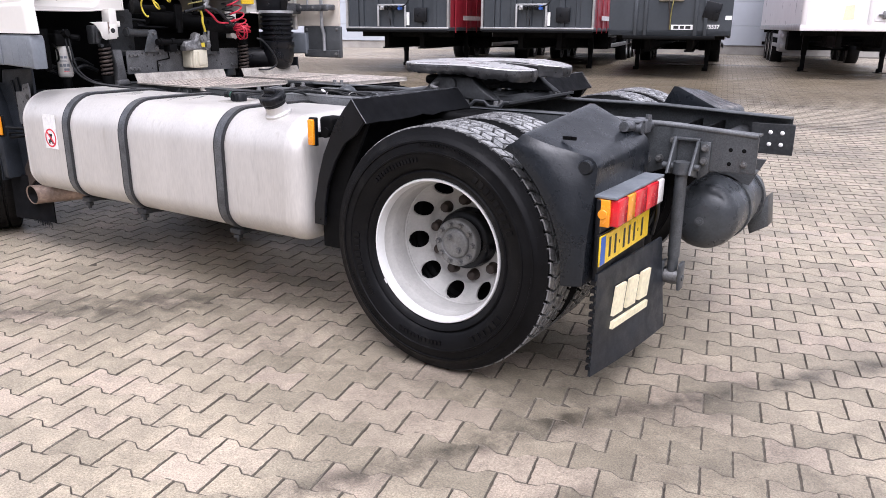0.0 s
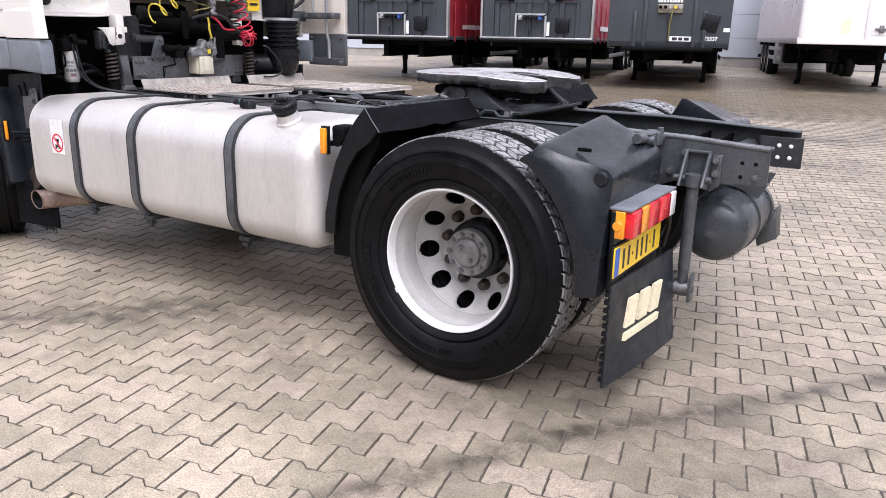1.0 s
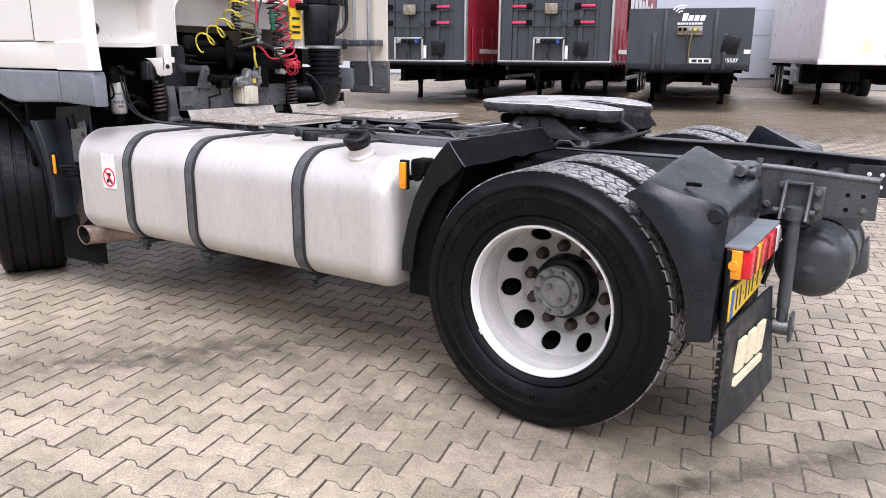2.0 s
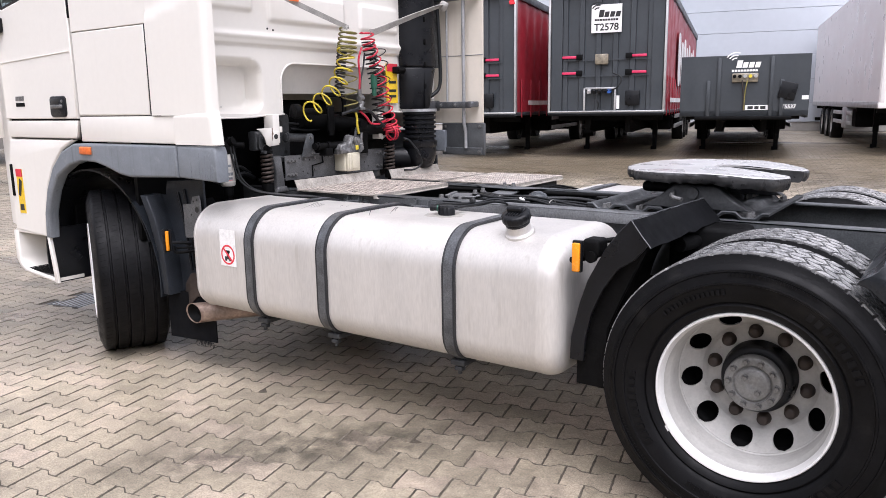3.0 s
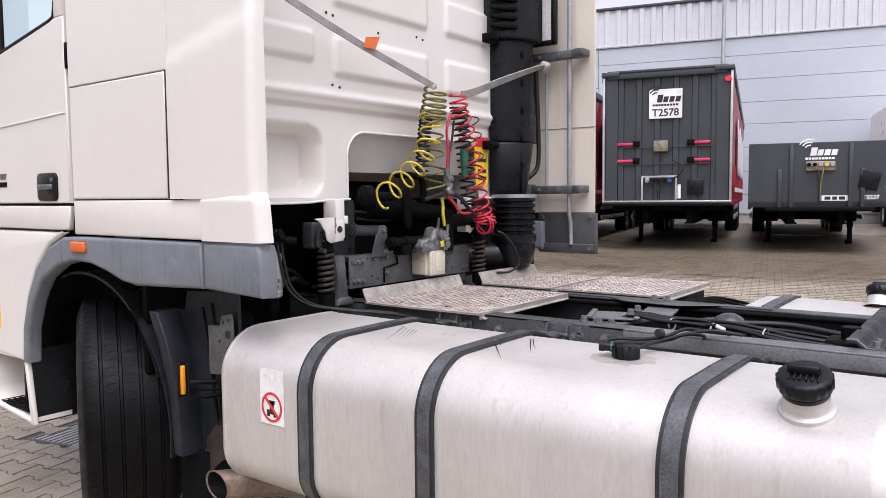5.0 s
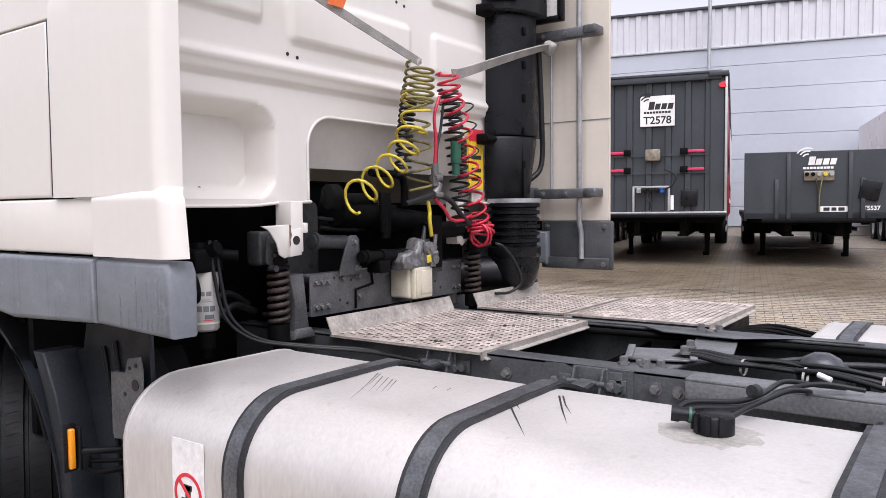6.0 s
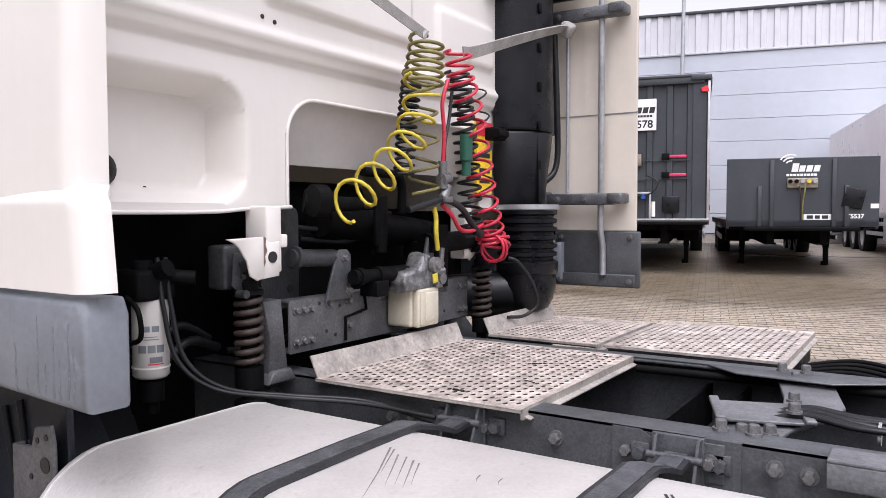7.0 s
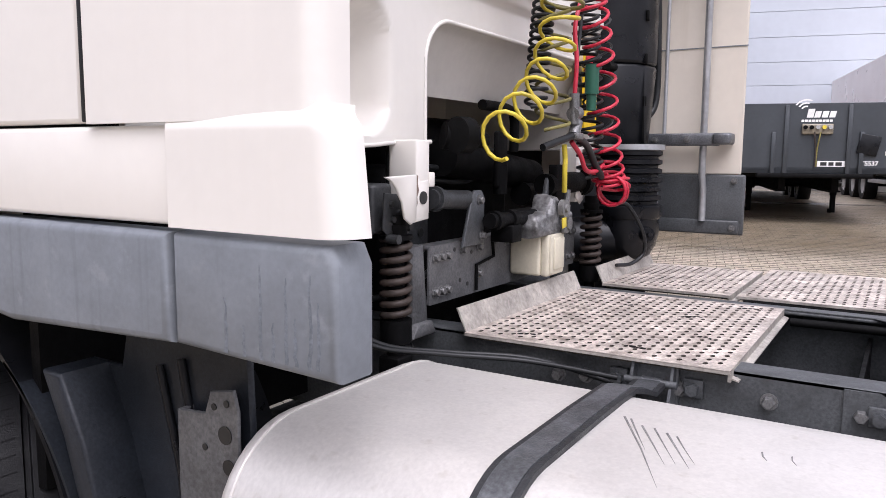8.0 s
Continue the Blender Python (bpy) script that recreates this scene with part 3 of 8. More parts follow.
# ---- trailers ----
def trailer_wheel(parent, u, v, z, r=0.48, w=0.3):
    """A trailer wheel whose axle runs along u."""
    tyre = lathe([(r * 0.58, -w / 2), (r * 0.9, -w / 2 - 0.01), (r * 0.98, -w / 2 + 0.04), (r, -w / 2 + 0.07), (r, w / 2 - 0.07), (r * 0.98, w / 2 - 0.04), (r * 0.9, w / 2 + 0.01), (r * 0.58, w / 2)], (u, v, z), "x", 32, True)
    t = part("tyre", tyre, M_RUBBER, parent)
    part("rim", lathe([(r * 0.6, -w / 2 + 0.01), (r * 0.55, -w / 2 + 0.02), (r * 0.5, -0.02), (r * 0.3, -0.04), (0, -0.06), (0, 0.06), (r * 0.3, 0.04), (r * 0.5, 0.02), (r * 0.55, w / 2 - 0.02), (r * 0.6, w / 2 - 0.01)], (u, v, z), "x", 24), M_RIMGREY, t)


def landing_leg(parent, u, v, top, w=0.12):
    part("landing_leg", joined(box(u - w / 2, u + w / 2, v - w / 2, v + w / 2, 0.42, top, 0.01), box(u - w * 0.4, u + w * 0.4, v - w * 0.4, v + w * 0.4, 0.06, 0.5, 0.005),
                               box(u - 0.14, u + 0.14, v - 0.12, v + 0.12, 0.0, 0.05, 0.01), rod((u - 0.05, v, 0.02), (u - 0.05, v, 0.14), 0.04)), M_DARK, parent)


def running_gear(e, width, length, floor):
    """Chassis beams, cross members, legs, three axles."""
    for u in (width / 2 - 0.5, width / 2 + 0.38):
        part("chassis_beam", joined(box(u, u + 0.12, 0.5, length - 0.1, floor - 0.45, floor - 0.02, 0.008), box(u - 0.04, u + 0.16, 0.5, length - 0.1, floor - 0.46, floor - 0.43)), M_DARK, e)
    for v in (0.7, 3.6, 6.0, 8.5, 10.5, length - 0.6):
        part("cross_member", box(0.1, width - 0.1, v, v + 0.1, floor - 0.2, floor - 0.03, 0.005), M_DARK, e)
    for u in (0.42, width - 0.42):
        landing_leg(e, u, 2.75, floor - 0.05)
    part("leg_brace", joined(box(0.42, width - 0.42, 2.72, 2.78, 0.75, 0.83), rod((0.45, 2.75, 0.8), (width / 2, 2.75, floor - 0.1), 0.025), rod((width - 0.45, 2.75, 0.8), (width / 2, 2.75, floor - 0.1), 0.025)), M_DARK, e)
    for v in (length - 5.3, length - 4.0, length - 2.7):
        part("axle", rod((0.3, v, 0.48), (width - 0.3, v, 0.48), 0.07), M_DARK, e)
        for u in (0.22, width - 0.22):
            trailer_wheel(e, u, v, 0.48)
    part("underrun_bar", box(0.1, width - 0.1, length - 0.15, length - 0.05, 0.45, 0.57, 0.01), M_DARK, e)
    part("side_guard", joined(*[box(-0.01 + k, 0.03 + k, 3.9, 7.4, z, z + 0.1, 0.005) for k in (0.02, width - 0.05) for z in (0.55, 0.8)]), M_TRAILALU, e)
    part("spare_wheel_box", box(0.15, 0.65, 4.0, 4.9, 0.5, floor - 0.15, 0.03), M_DARK, e)
    part("spare_wheel_box", box(width - 0.65, width - 0.15, 4.0, 4.9, 0.5, floor - 0.15, 0.03), M_DARK, e)


def swoosh(cx, cz, s, y, n=3):
    """Nested arcs, a plain mark."""
    out = []
    for k in range(n):
        r0, r1 = s * (1 - 0.27 * k), s * (0.88 - 0.27 * k)
        pts = [(cx + a, cz + b) for a, b in ring_points(0, 0, r0, 150, 62 + 6 * k, 10)] + [(cx + a, cz + b) for a, b in ring_points(0, 0, r1, 68 + 6 * k, 146, 10)]
        out.append(prism(pts, "y", y - 0.002, y))
    return out


def brand_mark(e, cx, cz, s, y, material):
    """The hire firm's mark as plain shapes: arcs, four heavy blocks and a thin bar below."""
    bits = swoosh(cx - 0.36 * s, cz + 0.06 * s, 0.42 * s, y)
    for k in range(4):
        a = cx - 0.34 * s + k * 0.235 * s
        w, h = (0.21, 0.30) if k == 0 else (0.19, 0.22)
        bits.append(prism([(a, cz - 0.16 * s), (a + w * s, cz - 0.16 * s), (a + (w + 0.05) * s, cz - 0.16 * s + h * s), (a + 0.05 * s, cz - 0.16 * s + h * s)], "y", y - 0.002, y))
    for k in range(9):
        a = cx - 0.5 * s + k * 0.112 * s
        bits.append(box(a, a + 0.09 * s, y - 0.002, y, cz - 0.31 * s, cz - 0.23 * s))
    part("brand_mark", joined(*bits), material, e, smooth=0)


def curtain(e, u, v0, v1, z0, z1, n, name="curtain"):
    """A tarpaulin side with upright folds and buckled straps."""
    def fn(a, b):
        v = v0 + (v1 - v0) * a
        z = z0 + (z1 - z0) * b
        return (u + 0.012 * math.sin(v * 9.0) + 0.02 * noise.noise((v * 1.3, z * 0.7, u)), v, z)
    c = part(name, sheet(fn, 120, 10, 0.01), M_CURTAIN, e, "red tarpaulin curtain with upright folds")
    return c


def curtain_trailer(m, label, fleet_sign=True):
    w, length, floor, top = 2.5, 13.6, 1.02, 3.66
    e = thing("curtainside_trailer", (0, 0, 0), label, "trailer", "parked trailers")
    running_gear(e, w, length, floor)
    part("floor_deck", box(0, w, 0, length, floor - 0.06, floor + 0.02, 0.01), M_CHARCOAL, e)
    edge = [0.05, 0.36, 0.72, 1.08, 1.44, 1.80, 2.16, 2.45]
    pts = []
    for a, b in zip(edge, edge[1:]):
        pts += [(a, 0.08), (a + 0.05, 0.08), (a + 0.065, 0.125), (b - 0.065, 0.125), (b - 0.05, 0.08)]
    pts += [(2.45, 0.08), (2.45, 0.16), (0.05, 0.16)]
    f = part("front_wall", prism(pts, "z", floor + 0.02, top - 0.1), M_CHARCOAL, e, "charcoal ribbed steel front wall")
    part("front_post", box(0, 0.045, 0.0, 0.14, floor, top - 0.12, 0.006), M_TRAILALU, f)
    part("front_post", box(w - 0.045, w, 0.0, 0.14, floor, top - 0.12, 0.006), M_TRAILALU, f)
    part("side_frame", box(0.06, 0.3, 0.05, 0.1, floor, top - 0.14, 0.006), M_CHARCOAL, f)
    part("side_frame", box(w - 0.3, w - 0.06, 0.05, 0.1, floor, top - 0.14, 0.006), M_CHARCOAL, f)
    part("top_rail", joined(box(0.1, w - 0.1, 0.0, 0.2, top - 0.16, top - 0.03, 0.015), box(0.1, w - 0.1, -0.02, 0.2, top - 0.045, top + 0.005, 0.01)), M_CHARCOAL, f)
    for u0, u1 in ((-0.02, 0.34), (w - 0.34, w + 0.02)):
        part("corner_cap", box(u0, u1, -0.035, 0.25, top - 0.11, top - 0.01, 0.02), M_CHARCOAL, f)
    part("bottom_sill", box(0.0, w, -0.012, 0.12, floor - 0.012, floor + 0.022, 0.006), M_TRAILALU, f)
    part("bottom_lip", box(0.02, w - 0.02, -0.006, 0.12, floor - 0.09, floor - 0.036, 0.006), M_DARK, f)
    for z in (1.82, 2.16):
        for u0, u1 in ((0.30, 0.68), (1.72, 2.10)):
            part("lashing_pole", box(u0, u1, 0.03, 0.075, z, z + 0.055, 0.01), M_POLE, f, "red lashing pole")
            part("pole_holder", box(u0 + 0.31 if u0 < 1 else u0 - 0.06, u0 + 0.44 if u0 < 1 else u0 + 0.08, 0.02, 0.085, z - 0.03, z + 0.085, 0.008), M_DARK, f)
        part("pole_rail", box(0.33, 2.17, 0.06, 0.08, z - 0.05, z - 0.02), M_CHARCOAL, f)
    part("work_lamp_box", box(1.02, 1.30, -0.02, 0.08, 2.02, 2.24, 0.02), M_LAMPBOX, f)
    part("connector_panel", joined(box(0.78, 1.48, 0.02, 0.06, 1.50, 1.54, 0.005), box(0.78, 0.82, 0.02, 0.06, floor + 0.03, 1.54, 0.005), box(1.44, 1.48, 0.02, 0.06, floor + 0.03, 1.54, 0.005)), M_TRAILALU, f)
    for k, mt in enumerate((M_TRAILALU, M_BLACK, M_BLACK, M_BLACK, M_BLUE)):
        part("coupling", joined(rod((0.90 + k * 0.11, 0.06, 1.46), (0.90 + k * 0.11, -0.05, 1.44), 0.035), box(0.86 + k * 0.11, 0.94 + k * 0.11, 0.02, 0.07, 1.41, 1.51, 0.005)), mt, f)
    part("hanging_cable", tube(smooth_line([(1.1, -0.02, 1.44), (1.07, -0.05, 1.3), (1.12, -0.05, 1.2), (1.1, 0.03, 1.08)]), 0.014), M_BLACKHOSE, f)
    part("hanging_cable", tube(smooth_line([(1.40, 0.0, 1.85), (1.60, -0.06, 1.72), (1.50, -0.06, 1.52), (1.25, 0.0, 1.46)]), 0.014), M_BLACKHOSE, f)
    part("document_tube", rod((1.52, 0.05, 1.08), (1.52, 0.05, 1.36), 0.035), M_WHITE, f)
    part("flap_box", box(1.68, 1.98, -0.0, 0.08, 1.15, 1.46, 0.02), M_BLACK, f)
    if fleet_sign:
        s = part("fleet_sign", box(0.92, 1.56, 0.045, 0.068, 2.68, 3.26, 0.004), M_WHITE, f, "white fleet sign with a black mark and number")
        brand_mark(s, 1.24, 3.08, 0.5, 0.043, M_INK)
        lettering("T2578", 0.2, Matrix.Translation((1.24, 0.043, 2.79)) @ pose(0, 0, 0, 90, 0, 0), M_INK, s, bold=0.004)
    part("reflector", prism([(w - 0.14, top - 0.32), (w - 0.02, top - 0.32), (w - 0.05, top - 0.2), (w - 0.16, top - 0.25)], "y", -0.002, 0.05), M_RED, f)
    c = curtain(e, w - 0.02, 0.15, length - 0.1, floor + 0.0, top - 0.16, 0)
    curtain(e, 0.02, 0.15, length - 0.1, floor + 0.0, top - 0.16, 0)
    for k in range(16):
        v = 0.5 + k * 0.84
        part("strap", box(w - 0.005, w + 0.012, v, v + 0.05, floor - 0.1, floor + 0.75, 0.004), M_WHITE if k % 4 == 9 else M_CURTAIN, c)
    for k in range(7):
        part("printed_block", prism(round_rect(3.2 + k * 1.15, 4.1 + k * 1.15, 1.6, 2.9 - 0.15 * (k % 2), 0.3), "x", w + 0.034, w + 0.038), M_WHITE if fleet_sign else M_DARK, c)
    part("printed_bar", box(w + 0.034, w + 0.038, 1.0, 11.5, 1.2, 1.3), M_WHITE, c)
    part("roof", joined(box(0, w, 0.1, length, top - 0.08, top - 0.02, 0.01), box(w - 0.04, w + 0.03, 0.1, length, top - 0.2, top - 0.04, 0.01), box(-0.03, 0.04, 0.1, length, top - 0.2, top - 0.04, 0.01)), M_CHARCOAL, e)
    part("rear_wall", box(0, w, length - 0.08, length, floor, top - 0.03, 0.01), M_CHARCOAL, e)
    e.matrix_basis = m
    return e


def flatbed_trailer(m):
    w, length, floor = 2.465, 13.6, 1.02
    e = thing("flatbed_trailer", (0, 0, 0), "low charcoal flatbed trailer with a high front board", "trailer", "parked trailers")
    running_gear(e, w, length, floor)
    part("floor_deck", box(0, w, 0, length, floor - 0.12, floor + 0.0, 0.01), M_CHARCOAL, e)
    f = part("front_board", box(0, w, 0.0, 0.05, floor - 0.12, 2.12, 0.008), M_CHARCOAL, e, "charcoal front board")
    for u in (0.52, 0.72, 1.72, 1.92):
        part("stiffener", box(u, u + 0.07, -0.05, 0.002, floor - 0.12, 2.08 if u in (0.72, 1.72) else 1.62, 0.006), M_CHARCOAL, f)
    brand_mark(f, 1.24, 1.95, 0.50, -0.001, M_WHITE)
    part("connector_box", box(1.0, 1.5, -0.06, 0.0, 1.58, 1.76, 0.02), M_LAMPBOX, f)
    for k in range(5):
        part("coupling", rod((1.05 + k * 0.1, -0.1, 1.70), (1.05 + k * 0.1, -0.05, 1.70), 0.035), (M_DARK, M_DARK, M_TRAILALU, M_YELLOWHOSE, M_TRAILALU)[k], f)
    for k, mt in enumerate((M_SPRING, M_OLIVEHOSE)):
        part("cable", tube(smooth_line([(1.2 + 0.1 * k, -0.07, 1.62), (1.21 + 0.07 * k, -0.08, 1.5), (1.24 + 0.02 * k, -0.04, 1.3), (1.24 + 0.02 * k, -0.03, 1.02)]), 0.012), mt, f)
    pl = part("number_plate", box(1.28, 1.72, -0.012, 0.0, 1.02, 1.12, 0.002), M_WHITE, f, "white number plate")
    part("plate_bar", joined(box(1.33, 1.43, -0.015, -0.011, 1.04, 1.10), box(1.46, 1.54, -0.015, -0.011, 1.04, 1.10), box(1.57, 1.67, -0.015, -0.011, 1.04, 1.10)), M_INK, pl, smooth=0)
    lettering("T5537", 0.105, Matrix.Translation((2.095, -0.003, 1.08)) @ pose(0, 0, 0, 90, 0, 0), M_WHITE, f, bold=0.003)
    part("flap_box", moved(box(-0.16, 0.16, -0.05, 0.0, -0.17, 0.17, 0.01), pose(2.065, -0.001, 1.40, 0, 12, 0)), M_BLACK, f)
    part("paper_label", box(2.33, 2.455, -0.004, 0.0, 1.22, 1.30), M_WHITE, f)
    part("front_lip", box(0.3, w - 0.3, -0.06, 0.1, floor - 0.2, floor - 0.12, 0.02), M_DARK, f)
    for u0 in (0.0, w - 0.05):
        part("side_rail", box(u0, u0 + 0.05, 0.05, length, floor - 0.16, floor - 0.0, 0.008), M_CHARCOAL, e)
    e.matrix_basis = m
    return e


def box_trailer(m):
    w, length, floor, top = 2.55, 13.6, 1.1, 3.80
    e = thing("box_trailer", (0, 0, 0), "white panelled box trailer parked beside the flatbed", "trailer", "parked trailers")
    running_gear(e, w, length, floor)
    part("floor_deck", box(0, w, 0, length, floor - 0.1, floor + 0.02, 0.01), M_TRAILALU, e)
    f = part("front_wall", box(0.0, w, 0.0, 0.08, floor, top, 0.02), M_TRAILERWHITE, e)
    for u in (0.02, 1.24, 2.42):
        part("door_bar", box(u, u + 0.09, -0.02, 0.005, floor, top - 0.02, 0.008), M_TRAILERWHITE, f)
    for k in range(9):
        part("slat", box(1.36, 2.40, -0.008, 0.003, floor + 0.1 + k * 0.3, floor + 0.39 + k * 0.3, 0.005), M_TRAILERWHITE, f)
    part("latch", joined(box(1.5, 1.58, -0.06, 0.0, 1.25, 1.4, 0.01), box(1.42, 1.66, -0.05, -0.02, 1.3, 1.34, 0.005)), M_STEEL, f)
    part("tape_patch", prism([(0.78, 1.22), (0.98, 1.24), (0.97, 1.52), (0.8, 1.5)], "y", -0.004, 0.0), M_CREAM, f)
    part("bottom_sill", box(-0.01, w + 0.01, -0.02, 0.1, floor - 0.1, floor + 0.02, 0.01), M_TRAILERWHITE, f)
    for u0 in (0.0, w - 0.06):
        part("side_wall", box(u0, u0 + 0.06, 0.08, length, floor, top, 0.01), M_TRAILERWHITE, e)
        part("side_sill", box(u0 - 0.01, u0 + 0.07, 0.08, length, floor - 0.1, floor + 0.04, 0.01), M_TRAILALU, e)
    part("roof", box(0, w, 0, length, top - 0.03, top + 0.02, 0.01), M_TRAILERWHITE, e)
    part("rear_wall", box(0, w, length - 0.06, length, floor, top, 0.01), M_TRAILERWHITE, e)
    part("side_box", box(-0.0, 0.5, 4.6, 5.4, 0.45, 1.0, 0.02), M_ZINC, e)
    e.matrix_basis = m
    return e


def stand(u, v, turn=0.0):
    return Matrix.Translation(yard(u, v)) @ Matrix.Rotation(PHI + radians(turn), 4, "Z") @ Matrix.Rotation(math.atan(0.0), 4, "X")


curtain_trailer(stand(0.03, -0.15), "charcoal curtainside trailer with red curtains and a white fleet sign")
curtain_trailer(stand(-3.11, -0.5), "charcoal curtainside trailer with red curtains beside a cream fairing", False)
flatbed_trailer(stand(2.83, 0.0))
box_trailer(stand(6.68, 1.0))


def lamp_post(u, v, h):
    p = yard(u, v)
    e = thing("street_lamp", p, "tall grey tapered lamp post in front of the hall", "lamp post")
    part("pole", joined(rod(p, p + Vector((0.12, 0.02, h)), 0.10, 14, 0.055), rod(p, p + Vector((0, 0, 0.9)), 0.13, 14, 0.12)), M_ZINC, e)
    part("lamp_head", box(p.x - 0.5, p.x + 0.3, p.y - 0.15, p.y + 0.15, h + p.z - 0.05, h + p.z + 0.08, 0.03), M_ZINC, e)


lamp_post(1.68, 14.6, 11.5)


def far_truck():
    """A parked grey lorry beyond the cab's front."""
    m = Matrix.Translation((-24.0, 7.4, land(-24, 7.4))) @ Matrix.Rotation(radians(20), 4, "Z")
    e = thing("box_lorry", (0, 0, 0), "grey box lorry parked across the yard", "truck")
    part("cargo_box", box(-4.0, 4.0, 0, 2.5, 1.1, 3.7, 0.04), M_ZINC, e)
    part("chassis_beam", box(-4.0, 6.0, 0.3, 2.2, 0.75, 1.05, 0.02), M_DARK, e)
    part("driver_cab", joined(box(4.2, 6.0, 0.02, 2.48, 0.6, 2.9, 0.12, 3)), M_ZINC, e)
    part("grille", box(5.98, 6.03, 0.3, 2.2, 0.9, 1.7, 0.02), M_DARK, e)
    part("side_guard", box(-2.0, 3.0, -0.02, 0.03, 0.45, 0.9, 0.01), M_ZINC, e)
    for x in (-2.8, 5.0):
        for y in (0.15, 2.35):
            t = part("tyre", lathe([(0.28, -0.14), (0.44, -0.15), (0.48, -0.1), (0.48, 0.1), (0.44, 0.15), (0.28, 0.14)], (x, y, 0.48), "y", 28, True), M_RUBBER, e)
            part("rim", lathe([(0, -0.06), (0.2, -0.05), (0.28, -0.13), (0.28, 0.13), (0.2, 0.05), (0, 0.06)], (x, y, 0.48), "y", 24), M_RIMGREY, t)
    e.matrix_basis = m


far_truck()


# ---- plain unseen walls added to block low sky, behind the camera and beyond the yard's ends ----
def blocking_wall(name, x0, x1, y0, y1, h):
    whole(name, box(x0, x1, y0, y1, -0.1, h, 0.02), M_CLOSE, "plain grey wall out of view, added to block low sky light", "wall", kind="structure")


blocking_wall("unseen_wall_south", -40, 26, -11.4, -11.0, 6.5)
blocking_wall("unseen_wall_east", 18, 18.4, -11.0, 34, 6.5)

# ---- the tractor unit: heads along -x, its near side faces -y ----
CY = 3.57
AXLE_X, STEER_X, AXLE_Z = -1.60, -5.42, 0.505
truck = thing("tractor_unit", (-3.2, CY, 0.0), "white two-axle road tractor with bare grey chassis and steel fuel tank", "truck")
bolt_m = bolt_mesh("bolt", 0.0125, 0.022, M_STEEL)
bolt_s = bolt_mesh("bolt", 0.010, 0.014, M_STEEL)
nut_m = finish(lathe([(0, 0), (0.0255, 0), (0.0255, 0.006), (0.0222, 0.010), (0.021, 0.032), (0.0175, 0.039), (0.007, 0.042), (0, 0.042)], (0, 0, 0), "z", 18), "wheel_nut", M_SPRING, 40)


def mirrored(bm):
    """The same on the far side of the tractor."""
    bmesh.ops.transform(bm, matrix=Matrix.Translation((0, 2 * CY, 0)) @ Matrix.Diagonal((1, -1, 1, 1)), verts=bm.verts)
    bmesh.ops.reverse_faces(bm, faces=bm.faces)
    return bm


def both(maker):
    return [maker(), mirrored(maker())]


# chassis
def rail():
    web = [(-6.3, 0.72), (-1.15, 0.72), (-0.95, 0.80), (-0.58, 0.815), (-0.58, 0.965), (-1.2, 0.992), (-6.3, 0.992)]
    top = [(-6.3, 0.984), (-1.2, 0.984), (-0.58, 0.957), (-0.58, 0.965), (-1.2, 0.994), (-6.3, 0.994)]
    low = [(-6.3, 0.715), (-1.15, 0.715), (-0.95, 0.795), (-0.58, 0.81), (-0.58, 0.818), (-0.95, 0.803), (-1.15, 0.723), (-6.3, 0.723)]
    return joined(prism(web, "y", 3.17, 3.18), prism(top, "y", 3.17, 3.25, 0.002), prism(low, "y", 3.17, 3.25, 0.002))


near_rail, far_rail = [part("chassis_rail", b, M_CHASSIS, truck, "grey C-section frame rail with bolts") for b in both(rail)]
for x in (-0.95, -2.95, -3.55):
    part("cross_member", joined(box(x - 0.06, x + 0.06, 3.18, 3.96, 0.80, 0.815), box(x - 0.06, x - 0.05, 3.18, 3.96, 0.80, 0.93), box(x + 0.05, x + 0.06, 3.18, 3.96, 0.80, 0.93)), M_DARK, truck)
part("end_cross_member", rod((-0.80, 3.18, 0.87), (-0.80, 3.96, 0.87), 0.045, 20), M_CAST, truck)
# Lighter tube that draws the highlight on the rail's rounded top edge.
part("rail_highlight", tube([(-1.20, 3.176, 0.990), (-0.90, 3.176, 0.982), (-0.582, 3.176, 0.960)], 0.012, 8), M_RAILTOP, near_rail)
part("end_plate", box(-0.75, -0.555, 3.885, 3.895, 0.79, 0.935, 0.002), M_CAST, far_rail)
for x, z in ((-0.662, 0.894), (-0.609, 0.893), (-0.663, 0.837), (-0.61, 0.837)):
    part("rivet", lathe([(0, -0.004), (0.006, -0.004), (0.010, 0.0), (0, 0.002)], (x, 3.885, z), "y", 14), M_WHITE, far_rail, "bright zinc rivet")
bolted(bolt_m, near_rail, "-y", *[(x, 3.17, z) for x, z in ((-4.62, 0.93), (-4.199, 0.927), (-4.133, 0.934), (-3.926, 0.938), (-3.75, 0.941), (-3.589, 0.943), (-3.53, 0.932), (-3.30, 0.953), (-3.24, 0.95))])
bolted(bolt_m, near_rail, "-y", *[(x, 3.17, z) for x, z in ((-1.05, 0.90), (-0.912, 0.920), (-0.967, 0.839), (-1.02, 0.83))])
sq = part("washer_plate", box(-3.445, -3.39, 3.158, 3.17, 0.905, 0.985, 0.002), M_CHASSIS, near_rail)
bolted(bolt_m, sq, "-y", (-3.417, 3.158, 0.947))
part("cover_channel", joined(box(-3.208, -2.10, 3.115, 3.125, 0.950, 0.996, 0.002), box(-3.208, -2.10, 3.115, 3.20, 0.996, 1.003, 0.002), prism([(-3.208, 3.125), (-3.208, 3.17), (-3.12, 3.17), (-3.12, 3.125)], "z", 0.955, 0.962)), M_RAILTOP, near_rail, "scuffed lighter grey channel on the frame rail")
